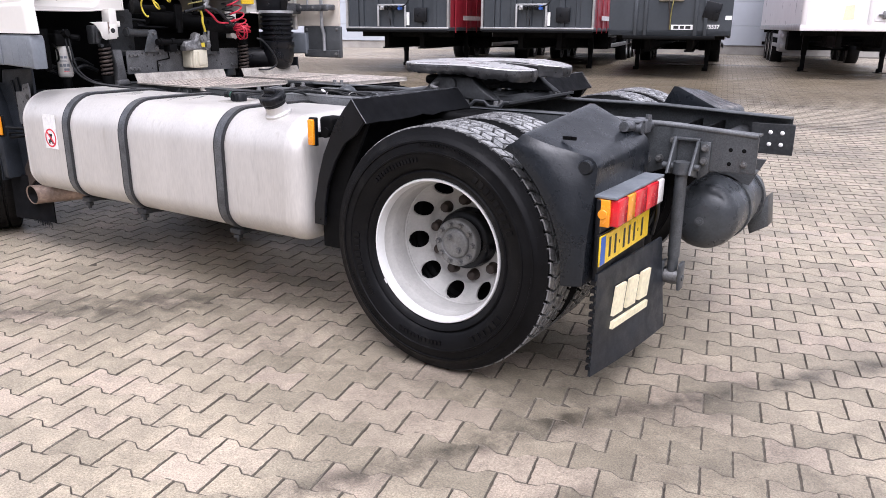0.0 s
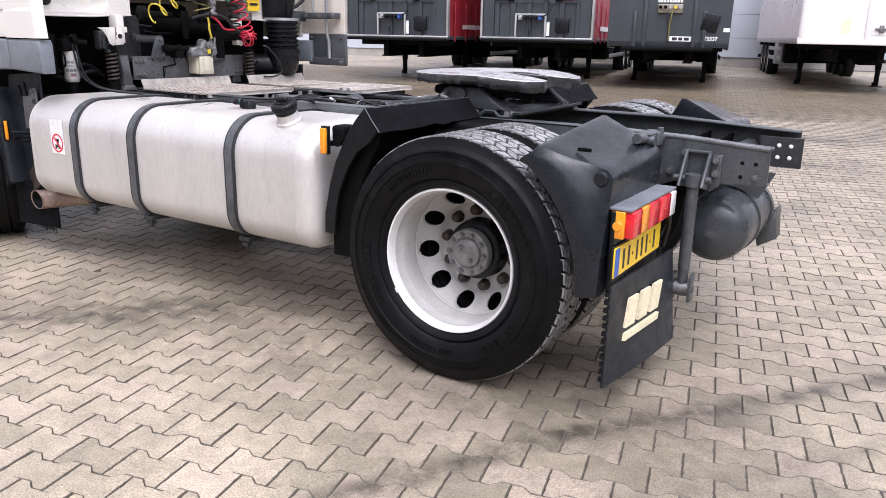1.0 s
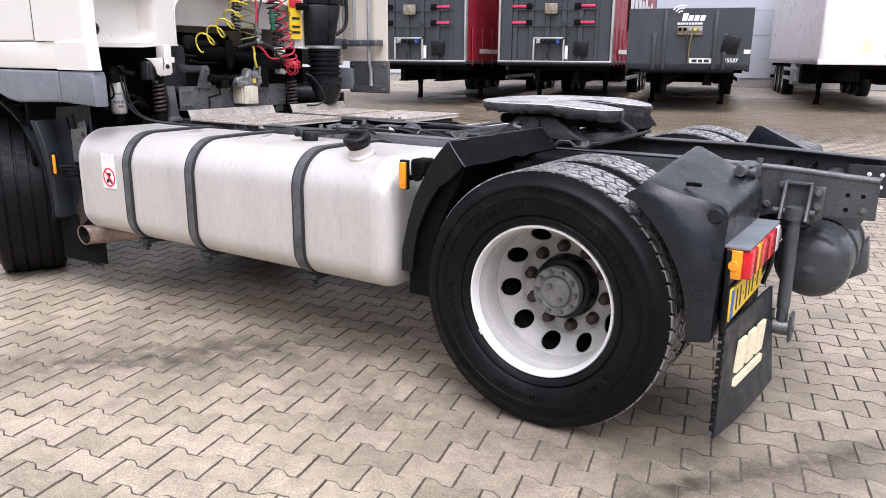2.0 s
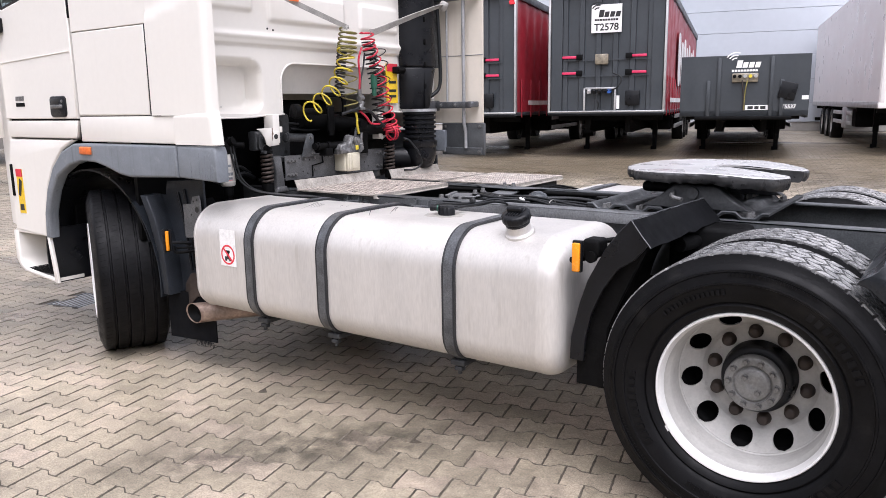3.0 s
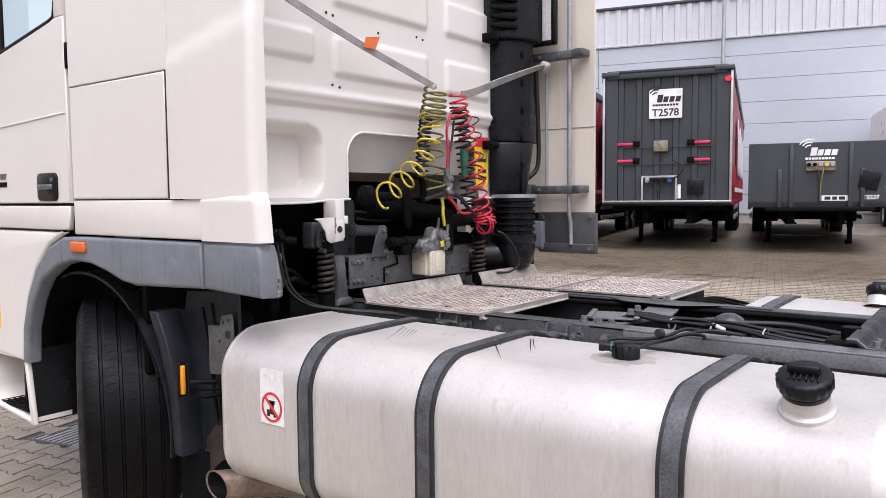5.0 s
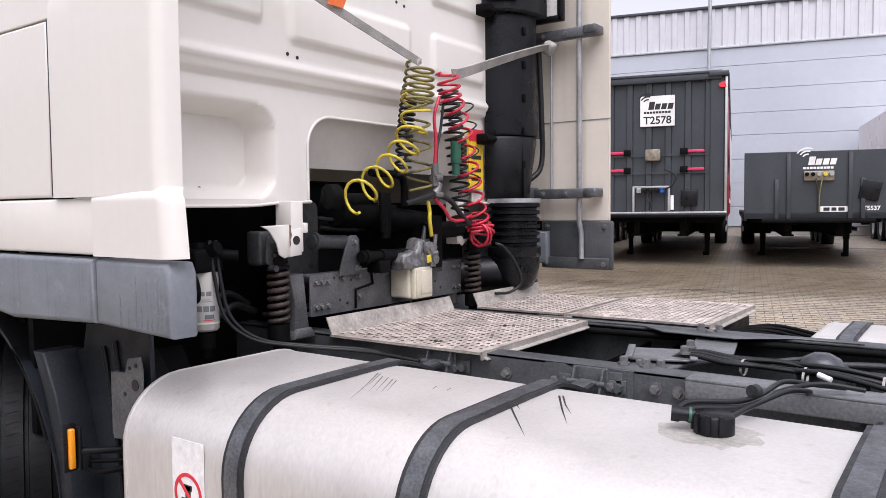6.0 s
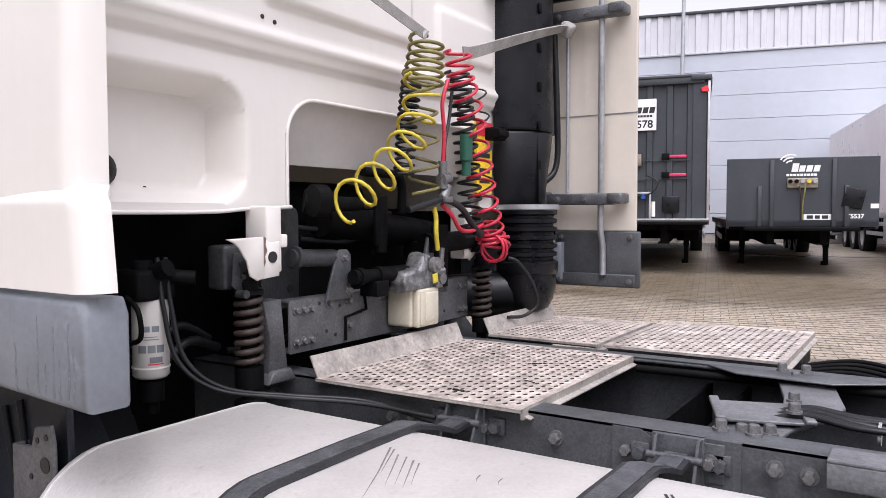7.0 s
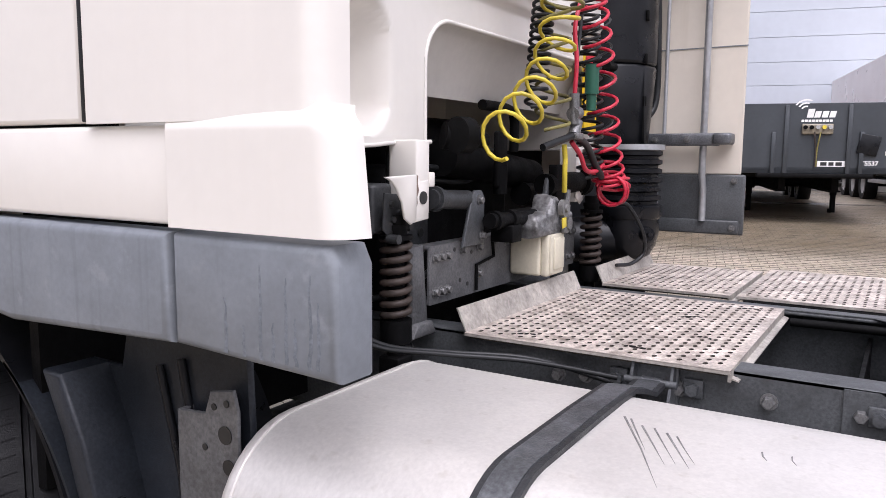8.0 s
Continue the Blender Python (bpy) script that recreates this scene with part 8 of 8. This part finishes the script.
part("guard_arm", joined(rod((-1.02, 2.85, 1.0), (-1.02, 3.17, 0.975), 0.020, 14), rod((-1.06, 2.96, 0.985), (-0.98, 2.96, 0.985), 0.024, 16), rod((-0.99, 3.05, 1.01), (-0.99, 3.05, 1.03), 0.012)), M_BAND, truck, "steel mudguard arm")
part("arm_clamp", joined(box(-1.055, -0.985, 3.02, 3.09, 0.955, 1.015, 0.008), box(-1.05, -0.99, 2.94, 3.02, 1.005, 1.013, 0.003)), M_BAND, truck)

# tail lamp
tl = part("tail_lamp", box(-0.955, -0.905, 2.445, 2.955, 0.70, 0.805, 0.006), M_BLACK, truck, "long tail lamp with red, amber and white lenses")
part("amber_side_lens", box(-0.95, -0.90, 2.432, 2.448, 0.703, 0.80, 0.003), M_AMBER, tl)
part("side_bulb", lathe([(0.0, -0.003), (0.016, -0.003), (0.018, 0.0), (0, 0.001)], (-0.925, 2.432, 0.748), "y", 16), M_AMBER, tl)
for y0, y1, mt, nm in ((2.448, 2.545, M_RED, "red_lens"), (2.547, 2.625, M_AMBER, "amber_lens"), (2.627, 2.75, M_RED, "red_lens"), (2.752, 2.885, M_RED, "red_lens"), (2.887, 2.955, M_WHITELENS, "white_lens")):
    part(nm, box(-0.908, -0.872, y0, y1, 0.703, 0.80, 0.006, 2), mt, tl)
part("lamp_top", box(-0.965, -0.878, 2.438, 2.962, 0.802, 0.812, 0.002), M_SKIRT, tl)
npl = part("number_plate", box(-0.925, -0.918, 2.418, 2.938, 0.560, 0.670, 0.002), M_PLATE, truck, "yellow number plate with a blue end band")
part("plate_frame", box(-0.932, -0.924, 2.411, 2.945, 0.553, 0.677, 0.002), M_BLACK, npl)
part("blue_band", box(-0.9185, -0.917, 2.421, 2.465, 0.563, 0.667), M_BLUE, npl)
for y0, y1 in ((2.488, 2.533), (2.543, 2.588), (2.598, 2.618), (2.633, 2.678), (2.688, 2.733), (2.743, 2.788), (2.798, 2.818), (2.833, 2.878)):
    part("plate_bar", box(-0.9185, -0.9168, y0 + 0.3 * (y1 - y0), y1 - 0.3 * (y1 - y0), 0.578 if y1 - y0 > 0.03 else 0.607, 0.652 if y1 - y0 > 0.03 else 0.62), M_INK, npl)
part("plate_holder", box(-0.95, -0.931, 2.43, 2.95, 0.50, 0.80, 0.004), M_BLACK, truck)

# mud flap with a cream maker's mark, drawn as blocks
fl = part("mud_flap", sheet(lambda a, b: (-0.935 + 0.07 * a * (1 - 0.5 * b) + 0.012 * (1 - b) ** 2 * math.sin(a * 3), 2.43 + 0.62 * a + 0.02 * (1 - b) * (a - 0.5), 0.135 + (0.53 - 0.135) * b), 14, 10, 0.010), M_FLAP, truck, "black rubber mud flap with a cream mark")
part("flap_teeth", joined(*[box(-0.945, -0.926, 2.417, 2.437, 0.16 + 0.03 * k, 0.175 + 0.03 * k) for k in range(12)]), M_BLACK, fl)
lean = Matrix.Translation((-0.924, 2.43, 0)) @ Matrix.Rotation(radians(-5.2), 4, "Z")
for k in range(3):
    a = 0.135 + 0.112 * k
    part("flap_mark", moved(prism([(a - 0.01, 0.335), (a + 0.068, 0.335), (a + 0.092, 0.445), (a + 0.014, 0.445)], "x", 0.0, 0.012), lean), M_CREAM, fl)
part("flap_underline", moved(prism([(0.12, 0.285), (0.43, 0.285), (0.437, 0.312), (0.127, 0.312)], "x", 0.0, 0.014), lean), M_CREAM, fl)

# shock absorber, air tank
sh = part("shock_absorber", joined(rod((-0.85, 3.10, 0.44), (-0.85, 3.10, 0.80), 0.025, 20), rod((-0.85, 3.10, 0.795), (-0.85, 3.10, 0.845), 0.036, 20), rod((-0.85, 3.10, 0.35), (-0.85, 3.10, 0.45), 0.022, 16)), M_CHASSIS, truck, "grey shock absorber behind the axle")
part("shock_eye", lathe([(0.014, -0.03), (0.030, -0.03), (0.033, 0.0), (0.030, 0.03), (0.014, 0.03)], (-0.85, 3.10, 0.352), "x", 24, True), M_STEEL, sh)
part("shock_fork", joined(box(-0.895, -0.880, 3.065, 3.135, 0.30, 0.42, 0.012, 3), box(-0.820, -0.805, 3.065, 3.135, 0.30, 0.42, 0.012, 3), rod((-0.90, 3.10, 0.352), (-0.80, 3.10, 0.352), 0.014), box(-1.2, -0.88, 3.06, 3.14, 0.33, 0.40, 0.01)), M_CHASSIS, sh)
part("shock_top_bracket", joined(prism([(3.05, 0.80), (3.17, 0.78), (3.17, 0.94), (3.14, 0.94)], "x", -0.905, -0.893, 0.002), prism([(3.05, 0.80), (3.17, 0.77), (3.17, 0.93), (3.14, 0.93)], "x", -0.812, -0.800, 0.002), box(-0.905, -0.80, 3.145, 3.17, 0.925, 0.937, 0.003), rod((-0.93, 3.10, 0.825), (-0.78, 3.10, 0.825), 0.014), prism([(-0.800, 0.925), (-0.758, 0.925), (-0.758, 0.80), (-0.800, 0.765)], "y", 3.158, 3.169, 0.002)), M_CHASSIS, sh)
bolted(bolt_m, sh, "-y", (-0.779, 3.158, 0.90), (-0.780, 3.158, 0.846))


def vessel(x, y0, y1, z, r):
    prof = [(0, y0 - 0.065), (r * 0.35, y0 - 0.06), (r * 0.7, y0 - 0.045), (r * 0.93, y0 - 0.015), (r, y0 + 0.02), (r, y1 - 0.02), (r * 0.93, y1 + 0.015), (r * 0.6, y1 + 0.05), (0, y1 + 0.065)]
    return lathe(prof, (x, 0, z), "y", 40)


at = part("air_tank", vessel(-0.79, 3.29, 3.86, 0.585, 0.148), M_VESSEL, truck, "grey compressed-air tank slung under the frame end")
part("tank_plug", joined(rod((-0.79, 3.235, 0.575), (-0.79, 3.215, 0.575), 0.010, 6), rod((-0.79, 3.24, 0.575), (-0.79, 3.222, 0.575), 0.019, 16)), M_CHASSIS, at)
part("tank_hanger", joined(lathe([(0.149, 0.0), (0.156, 0.0), (0.156, 0.04), (0.149, 0.04)], (-0.79, 3.5, 0.585), "y", 36, True), prism([(-0.80, 0.74), (-0.66, 0.70), (-0.60, 0.82), (-0.80, 0.82)], "y", 3.50, 3.52)), M_CHASSIS, at)
part("tank_hanger", lathe([(0.149, 0.0), (0.156, 0.0), (0.156, 0.04), (0.149, 0.04)], (-0.79, 3.78, 0.585), "y", 36, True), M_CHASSIS, at)
part("guard_plate", prism([(-0.69, 0.40), (-0.61, 0.45), (-0.625, 0.60), (-0.72, 0.50)], "y", 3.82, 3.95, 0.004), M_CHASSIS, truck)
part("spring_arm", box(-1.35, -0.95, 3.0, 3.12, 0.42, 0.55, 0.02), M_DARK, truck)
for y in (3.02, 4.12):
    part("air_spring", lathe([(0, 0.56), (0.10, 0.56), (0.12, 0.60), (0.125, 0.66), (0.115, 0.70), (0.125, 0.74), (0.11, 0.79), (0, 0.79)], (-1.1, y, 0), "z", 28), M_DARK, truck)
part("brake_hose", joined(tube(smooth_line([(-0.95, 3.0, 0.78), (-0.90, 2.98, 0.70), (-0.93, 2.97, 0.60), (-1.0, 3.0, 0.52)]), 0.011), tube(smooth_line([(-0.93, 2.93, 0.80), (-0.89, 2.95, 0.68), (-0.92, 3.0, 0.55)]), 0.009)), M_BLACKHOSE, truck)
for x, z in ((-0.682, 0.899), (-0.683, 0.842), (-0.630, 0.899)):
    part("rail_hole", lathe([(0, -0.001), (0.0085, -0.001), (0.0085, 0.003), (0, 0.003)], (x, 3.17, z), "y", 14), M_DARK, near_rail)
bolted(bolt_s, near_rail, "-y", (-0.626, 3.17, 0.845))

# ---- behind the steering wheel: guard, bracket, flap, exhaust ----
def steer_guard():
    side = [(-4.90, 1.02), (-4.80, 1.02), (-4.78, 1.10), (-4.46, 1.12), (-4.44, 0.56), (-4.60, 0.52), (-4.70, 0.46), (-4.735, 0.47), (-4.76, 0.70), (-4.83, 0.90)]
    ridge = [(-4.90, 1.02), (-4.84, 0.90), (-4.775, 0.70), (-4.75, 0.46), (-4.70, 0.46), (-4.72, 0.70), (-4.78, 0.90), (-4.84, 1.02)]
    return joined(prism(side, "y", 2.46, 2.475, 0.004), prism(ridge, "y", 2.36, 2.47, 0.008, 2), sheet(lambda a, b: (STEER_X + 0.63 * math.cos(radians(-8 + 62 * a)), 2.37 + 0.45 * b, 0.52 + 0.60 * math.sin(radians(-8 + 62 * a))), 16, 3, 0.008))


sg, far_sg = [part("steer_mudguard", b, M_FLAP, truck, "black plastic guard behind the steering wheel") for b in both(steer_guard)]
part("guard_rib", joined(tube([(-4.62, 2.455, 1.06), (-4.58, 2.455, 0.85), (-4.56, 2.455, 0.62)], 0.008), tube([(-4.68, 2.455, 1.04), (-4.63, 2.455, 0.85), (-4.60, 2.455, 0.6)], 0.008)), M_BLACK, sg)
lf = part("steer_flap", sheet(lambda a, b: (-4.80 + 0.35 * a, 2.43 + 0.05 * a, 0.19 + 0.28 * b), 10, 6, 0.008), M_SHEET, truck, "black rubber flap with a frayed lower brush")
bris = random.Random(4)
part("brush", joined(*[rod((-4.60 + 0.0055 * k, 2.45, 0.195), (-4.60 + 0.0055 * k + bris.uniform(-0.006, 0.006), 2.45 + bris.uniform(-0.004, 0.004), 0.195 - bris.uniform(0.01, 0.035)), 0.0016, 4) for k in range(28)]), M_BLACK, lf)
hb = part("hanger_bracket", joined(prism([(-4.60, 0.79), (-4.47, 0.80), (-4.455, 0.85), (-4.455, 1.0), (-4.465, 1.035), (-4.52, 1.025), (-4.535, 0.985), (-4.60, 0.98)], "y", 2.43, 2.438, 0.002), box(-4.605, -4.597, 2.43, 2.50, 0.80, 0.98, 0.002)), M_BEAM, truck, "grey perforated bracket plate")
for x, z, r in ((-4.485, 0.955, 0.016), (-4.478, 0.90, 0.014), (-4.51, 1.0, 0.006), (-4.48, 1.01, 0.006), (-4.535, 0.925, 0.006)):
    part("bracket_hole", rod((x, 2.4295, z), (x, 2.428, z), r, 16), M_INK, hb)
part("bracket_foot", joined(box(-4.545, -4.465, 2.42, 2.50, 0.62, 0.80, 0.01), rod((-4.595, 2.36, 0.745), (-4.485, 2.45, 0.745), 0.006), tube(smooth_line([(-4.645, 2.38, 0.74), (-4.605, 2.36, 0.72), (-4.545, 2.36, 0.725), (-4.505, 2.42, 0.73)]), 0.008)), M_DARK, hb)
rf = part("side_reflector", box(-4.613, -4.597, 2.304, 2.320, 0.735, 0.845, 0.004), M_AMBER, truck, "amber side marker on a black bracket")
part("reflector_frame", joined(box(-4.625, -4.613, 2.295, 2.33, 0.725, 0.855, 0.002), box(-4.62, -4.59, 2.325, 2.335, 0.73, 0.85, 0.002), rod((-4.60, 2.33, 0.78), (-4.55, 2.46, 0.76), 0.010)), M_BLACK, rf)
def cut_pipe(profile, closed):
    """A pipe whose end is cut slantwise, so that its mouth faces the side of the road."""
    bm = lathe(profile, (0, 0, 0), "x", 32, closed)
    for v in bm.verts:
        v.co.x -= 1.05 * v.co.y * max(0.0, 1 - v.co.x / 0.4)
    return moved(bm, pose(-4.555, 2.41, 0.365, 0, -5, 36))


ex = part("exhaust_pipe", cut_pipe([(0.054, 0.0), (0.058, 0.0), (0.056, 0.10), (0.052, 0.42), (0.048, 0.42), (0.053, 0.03)], True), M_RUST, truck, "rust-stained steel exhaust outlet")
part("pipe_lining", cut_pipe([(0.0526, 0.004), (0.047, 0.25), (0.0, 0.25)], False), M_DARK, ex)
part("heat_shield", prism([(-4.66, 0.52), (-4.60, 0.585), (-4.50, 0.60), (-4.455, 0.55), (-4.47, 0.47), (-4.56, 0.45), (-4.62, 0.40), (-4.655, 0.30), (-4.665, 0.31)], "y", 2.445, 2.455, 0.003), M_SPRING, truck)
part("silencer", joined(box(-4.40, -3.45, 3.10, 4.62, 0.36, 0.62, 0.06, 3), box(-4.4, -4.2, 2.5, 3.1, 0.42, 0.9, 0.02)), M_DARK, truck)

# ---- drain grating in the paving ----
DRAIN = (-6.76, 3.0)
dg = thing("drain_grate", (DRAIN[0], DRAIN[1], 0), "cast-iron drain grating set in the paving", "drain")
set_in = pose(DRAIN[0], DRAIN[1], land(*DRAIN) - 0.002, 0, 0, 13.3)
part("grate_bed", moved(box(-0.30, 0.30, -0.27, 0.27, -0.05, -0.012), set_in), M_CONCRETE, dg)
part("grate_frame", joined(*[moved(b, set_in) for b in (box(-0.195, 0.195, -0.195, -0.175, -0.03, 0), box(-0.195, 0.195, 0.175, 0.195, -0.03, 0), box(-0.195, -0.175, -0.175, 0.175, -0.03, 0), box(0.175, 0.195, -0.175, 0.175, -0.03, 0))]), M_CHASSIS, dg)
for k in range(8):
    part("grate_bar", moved(box(-0.165 + 0.044 * k, -0.143 + 0.044 * k, -0.175, 0.175, -0.03, -0.002, 0.002), set_in), M_ZINC, dg)

# ---- paving: interlocking concrete stones in running bond ----
ROW = radians(13.325)
PA, PB = Vector((math.cos(ROW), math.sin(ROW))), Vector((-math.sin(ROW), math.cos(ROW)))
P0 = Vector((-0.4826, 2.7602))
LEN, PITCH, GAP, END = 0.2031, 0.1389, 0.0026, 0.0024
HEAD, WAIST = 0.0834, 0.0555


def stone_outline(inset):
    a, g = LEN / 2 - END - inset, GAP + inset
    h, w = HEAD - g, WAIST - g
    t0, t1 = 0.034, 0.066
    return [(-a, -h), (-t1, -h), (-t0, -w), (t0, -w), (t1, -h), (a, -h), (a, h), (t1, h), (t0, w), (-t0, w), (-t1, h), (-a, h)]


OUT, INN = stone_outline(0.0), stone_outline(0.0018)


def worn_outlines(seed):
    """Outer and inner edge of one stone with crumbled, slightly uneven arrises."""
    wear = random.Random(seed)
    outer, inner = [], []
    for k in range(12):
        (ax, ay), (bx, by) = OUT[k], OUT[(k + 1) % 12]
        (cx, cy), (dx, dy) = INN[k], INN[(k + 1) % 12]
        n = max(1, round(math.hypot(bx - ax, by - ay) / 0.017))
        for i in range(n):
            f = i / n
            jx, jy = wear.gauss(0, 0.0007), wear.gauss(0, 0.0007)
            chip = 0.0022 * max(0.0, wear.gauss(-0.6, 1.0))
            px, py = ax + (bx - ax) * f, ay + (by - ay) * f
            qx, qy = cx + (dx - cx) * f, cy + (dy - cy) * f
            reach = math.hypot(qx, qy)
            outer.append((px + jx, py + jy))
            inner.append((qx * (1 - chip / reach) + jx, qy * (1 - chip / reach) + jy))
    return outer, inner


WORN = [worn_outlines(40 + k) for k in range(8)]


def stone_mesh(outer, inner):
    bm = bmesh.new()
    lo = [bm.verts.new((x, y, -0.016)) for x, y in outer]
    mid = [bm.verts.new((x, y, -0.004)) for x, y in outer]
    top = [bm.verts.new((x, y, 0.0)) for x, y in inner]
    n = len(lo)
    for i in range(n):
        j = (i + 1) % n
        bm.faces.new((lo[i], lo[j], mid[j], mid[i]))
        bm.faces.new((mid[i], mid[j], top[j], top[i]))
    bm.faces.new(top)
    for f in bm.faces:
        f.material_index = 0 if len(f.verts) > 4 else 1
    me = finish(bm, "paving_stone", M_STONE, 0)
    me.materials.append(M_JOINT)
    return me


pavement = thing("pavement", (0, 0, 0), "buff-grey interlocking concrete paving with damp dark patches and tank shade in its colour", "pavement", kind="structure")


def stone_places():
    for j in range(-90, 260):
        for i in range(-240, 170):
            p = P0 + PA * (LEN * (i + (0.5 if j % 2 else 0.0))) + PB * (PITCH * j)
            yield p.x, p.y


shapes = [stone_mesh(*w) for w in WORN]
near, worn, rest = [], [], []
rng = np.random.RandomState(7)
for x, y in stone_places():
    d = math.hypot(x + 1.5, y - 1.2)
    if d > 36 or y < -10.9 or y > 31 or x < -27 or x > 17.8:
        continue
    du, dv = (x - DRAIN[0]) * PA.x + (y - DRAIN[1]) * PA.y, (x - DRAIN[0]) * PB.x + (y - DRAIN[1]) * PB.y
    if abs(du) < 0.2 and abs(dv) < 0.2:
        continue
    (near if -2.6 < x < 1.2 and 0.6 < y < 2.6 else worn if -6.4 < x < 2.2 and -0.8 < y < 3.4 else rest).append((x, y))
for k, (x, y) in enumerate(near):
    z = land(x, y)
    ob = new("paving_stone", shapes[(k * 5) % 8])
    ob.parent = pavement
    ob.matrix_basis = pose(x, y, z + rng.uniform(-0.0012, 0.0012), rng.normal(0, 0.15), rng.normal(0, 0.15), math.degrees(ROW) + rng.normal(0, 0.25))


def stones_joined(places):
    """All further stones as one mesh, three rings of corners each."""
    n = len(places)
    base = np.array([(*p, -0.016) for p in OUT] + [(*p, -0.003) for p in OUT] + [(*p, 0.0) for p in INN])
    c, s = math.cos(ROW), math.sin(ROW)
    base = np.stack([base[:, 0] * c - base[:, 1] * s, base[:, 0] * s + base[:, 1] * c, base[:, 2]], 1)
    at = np.array([(x, y, land(x, y)) for x, y in places])
    at[:, 2] += rng.uniform(-0.0012, 0.0012, n)
    tilt = rng.normal(0, 0.0025, (n, 2))
    co = base[None] + at[:, None]
    co[:, :, 2] += base[None, :, 0] * tilt[:, :1] + base[None, :, 1] * tilt[:, 1:]
    quads = [(12 + i, 12 + (i + 1) % 12, 24 + (i + 1) % 12, 24 + i) for i in range(12)] + [(24 + a, 24 + b, 24 + c_, 24 + d) for a, b, c_, d in ((0, 1, 10, 11), (1, 2, 9, 10), (2, 3, 8, 9), (3, 4, 7, 8), (4, 5, 6, 7))]
    q = np.array(quads)
    faces = (q[None] + (np.arange(n) * 36)[:, None, None]).reshape(-1)
    me = bpy.data.meshes.new("paving_stones")
    me.vertices.add(n * 36)
    me.vertices.foreach_set("co", co.reshape(-1))
    m = n * len(q)
    me.loops.add(m * 4)
    me.loops.foreach_set("vertex_index", faces)
    me.polygons.add(m)
    me.polygons.foreach_set("loop_start", np.arange(m) * 4)
    me.polygons.foreach_set("use_smooth", [False] * m)
    me.update(calc_edges=True)
    me.materials.append(M_STONES)
    me.materials.append(M_JOINT)
    me.polygons.foreach_set("material_index", np.tile(np.array([1] * 12 + [0] * 5), n))
    return me


def worn_joined(places):
    """Stones beside those that are parts, with the same crumbled edges, as one mesh."""
    co, faces, kinds = [], [], []
    c, s = math.cos(ROW), math.sin(ROW)
    for k, (x, y) in enumerate(places):
        outer, inner = WORN[(k * 5 + k // 7) % 8]
        z0, base, n = land(x, y) + rng.uniform(-0.0012, 0.0012), len(co), len(outer)
        tx, ty = rng.normal(0, 0.0025, 2)
        for ring, z in ((outer, -0.016), (outer, -0.004), (inner, 0.0)):
            co += [(x + a * c - b * s, y + a * s + b * c, z0 + z + a * tx + b * ty) for a, b in ring]
        for r in (0, n):
            faces += [(base + r + i, base + r + (i + 1) % n, base + r + n + (i + 1) % n, base + r + n + i) for i in range(n)]
        faces.append(tuple(range(base + 2 * n, base + 3 * n)))
        kinds += [1] * (2 * n) + [0]
    me = bpy.data.meshes.new("worn_stones")
    me.from_pydata(co, [], faces)
    me.materials.append(M_STONES)
    me.materials.append(M_JOINT)
    me.polygons.foreach_set("material_index", kinds)
    return me


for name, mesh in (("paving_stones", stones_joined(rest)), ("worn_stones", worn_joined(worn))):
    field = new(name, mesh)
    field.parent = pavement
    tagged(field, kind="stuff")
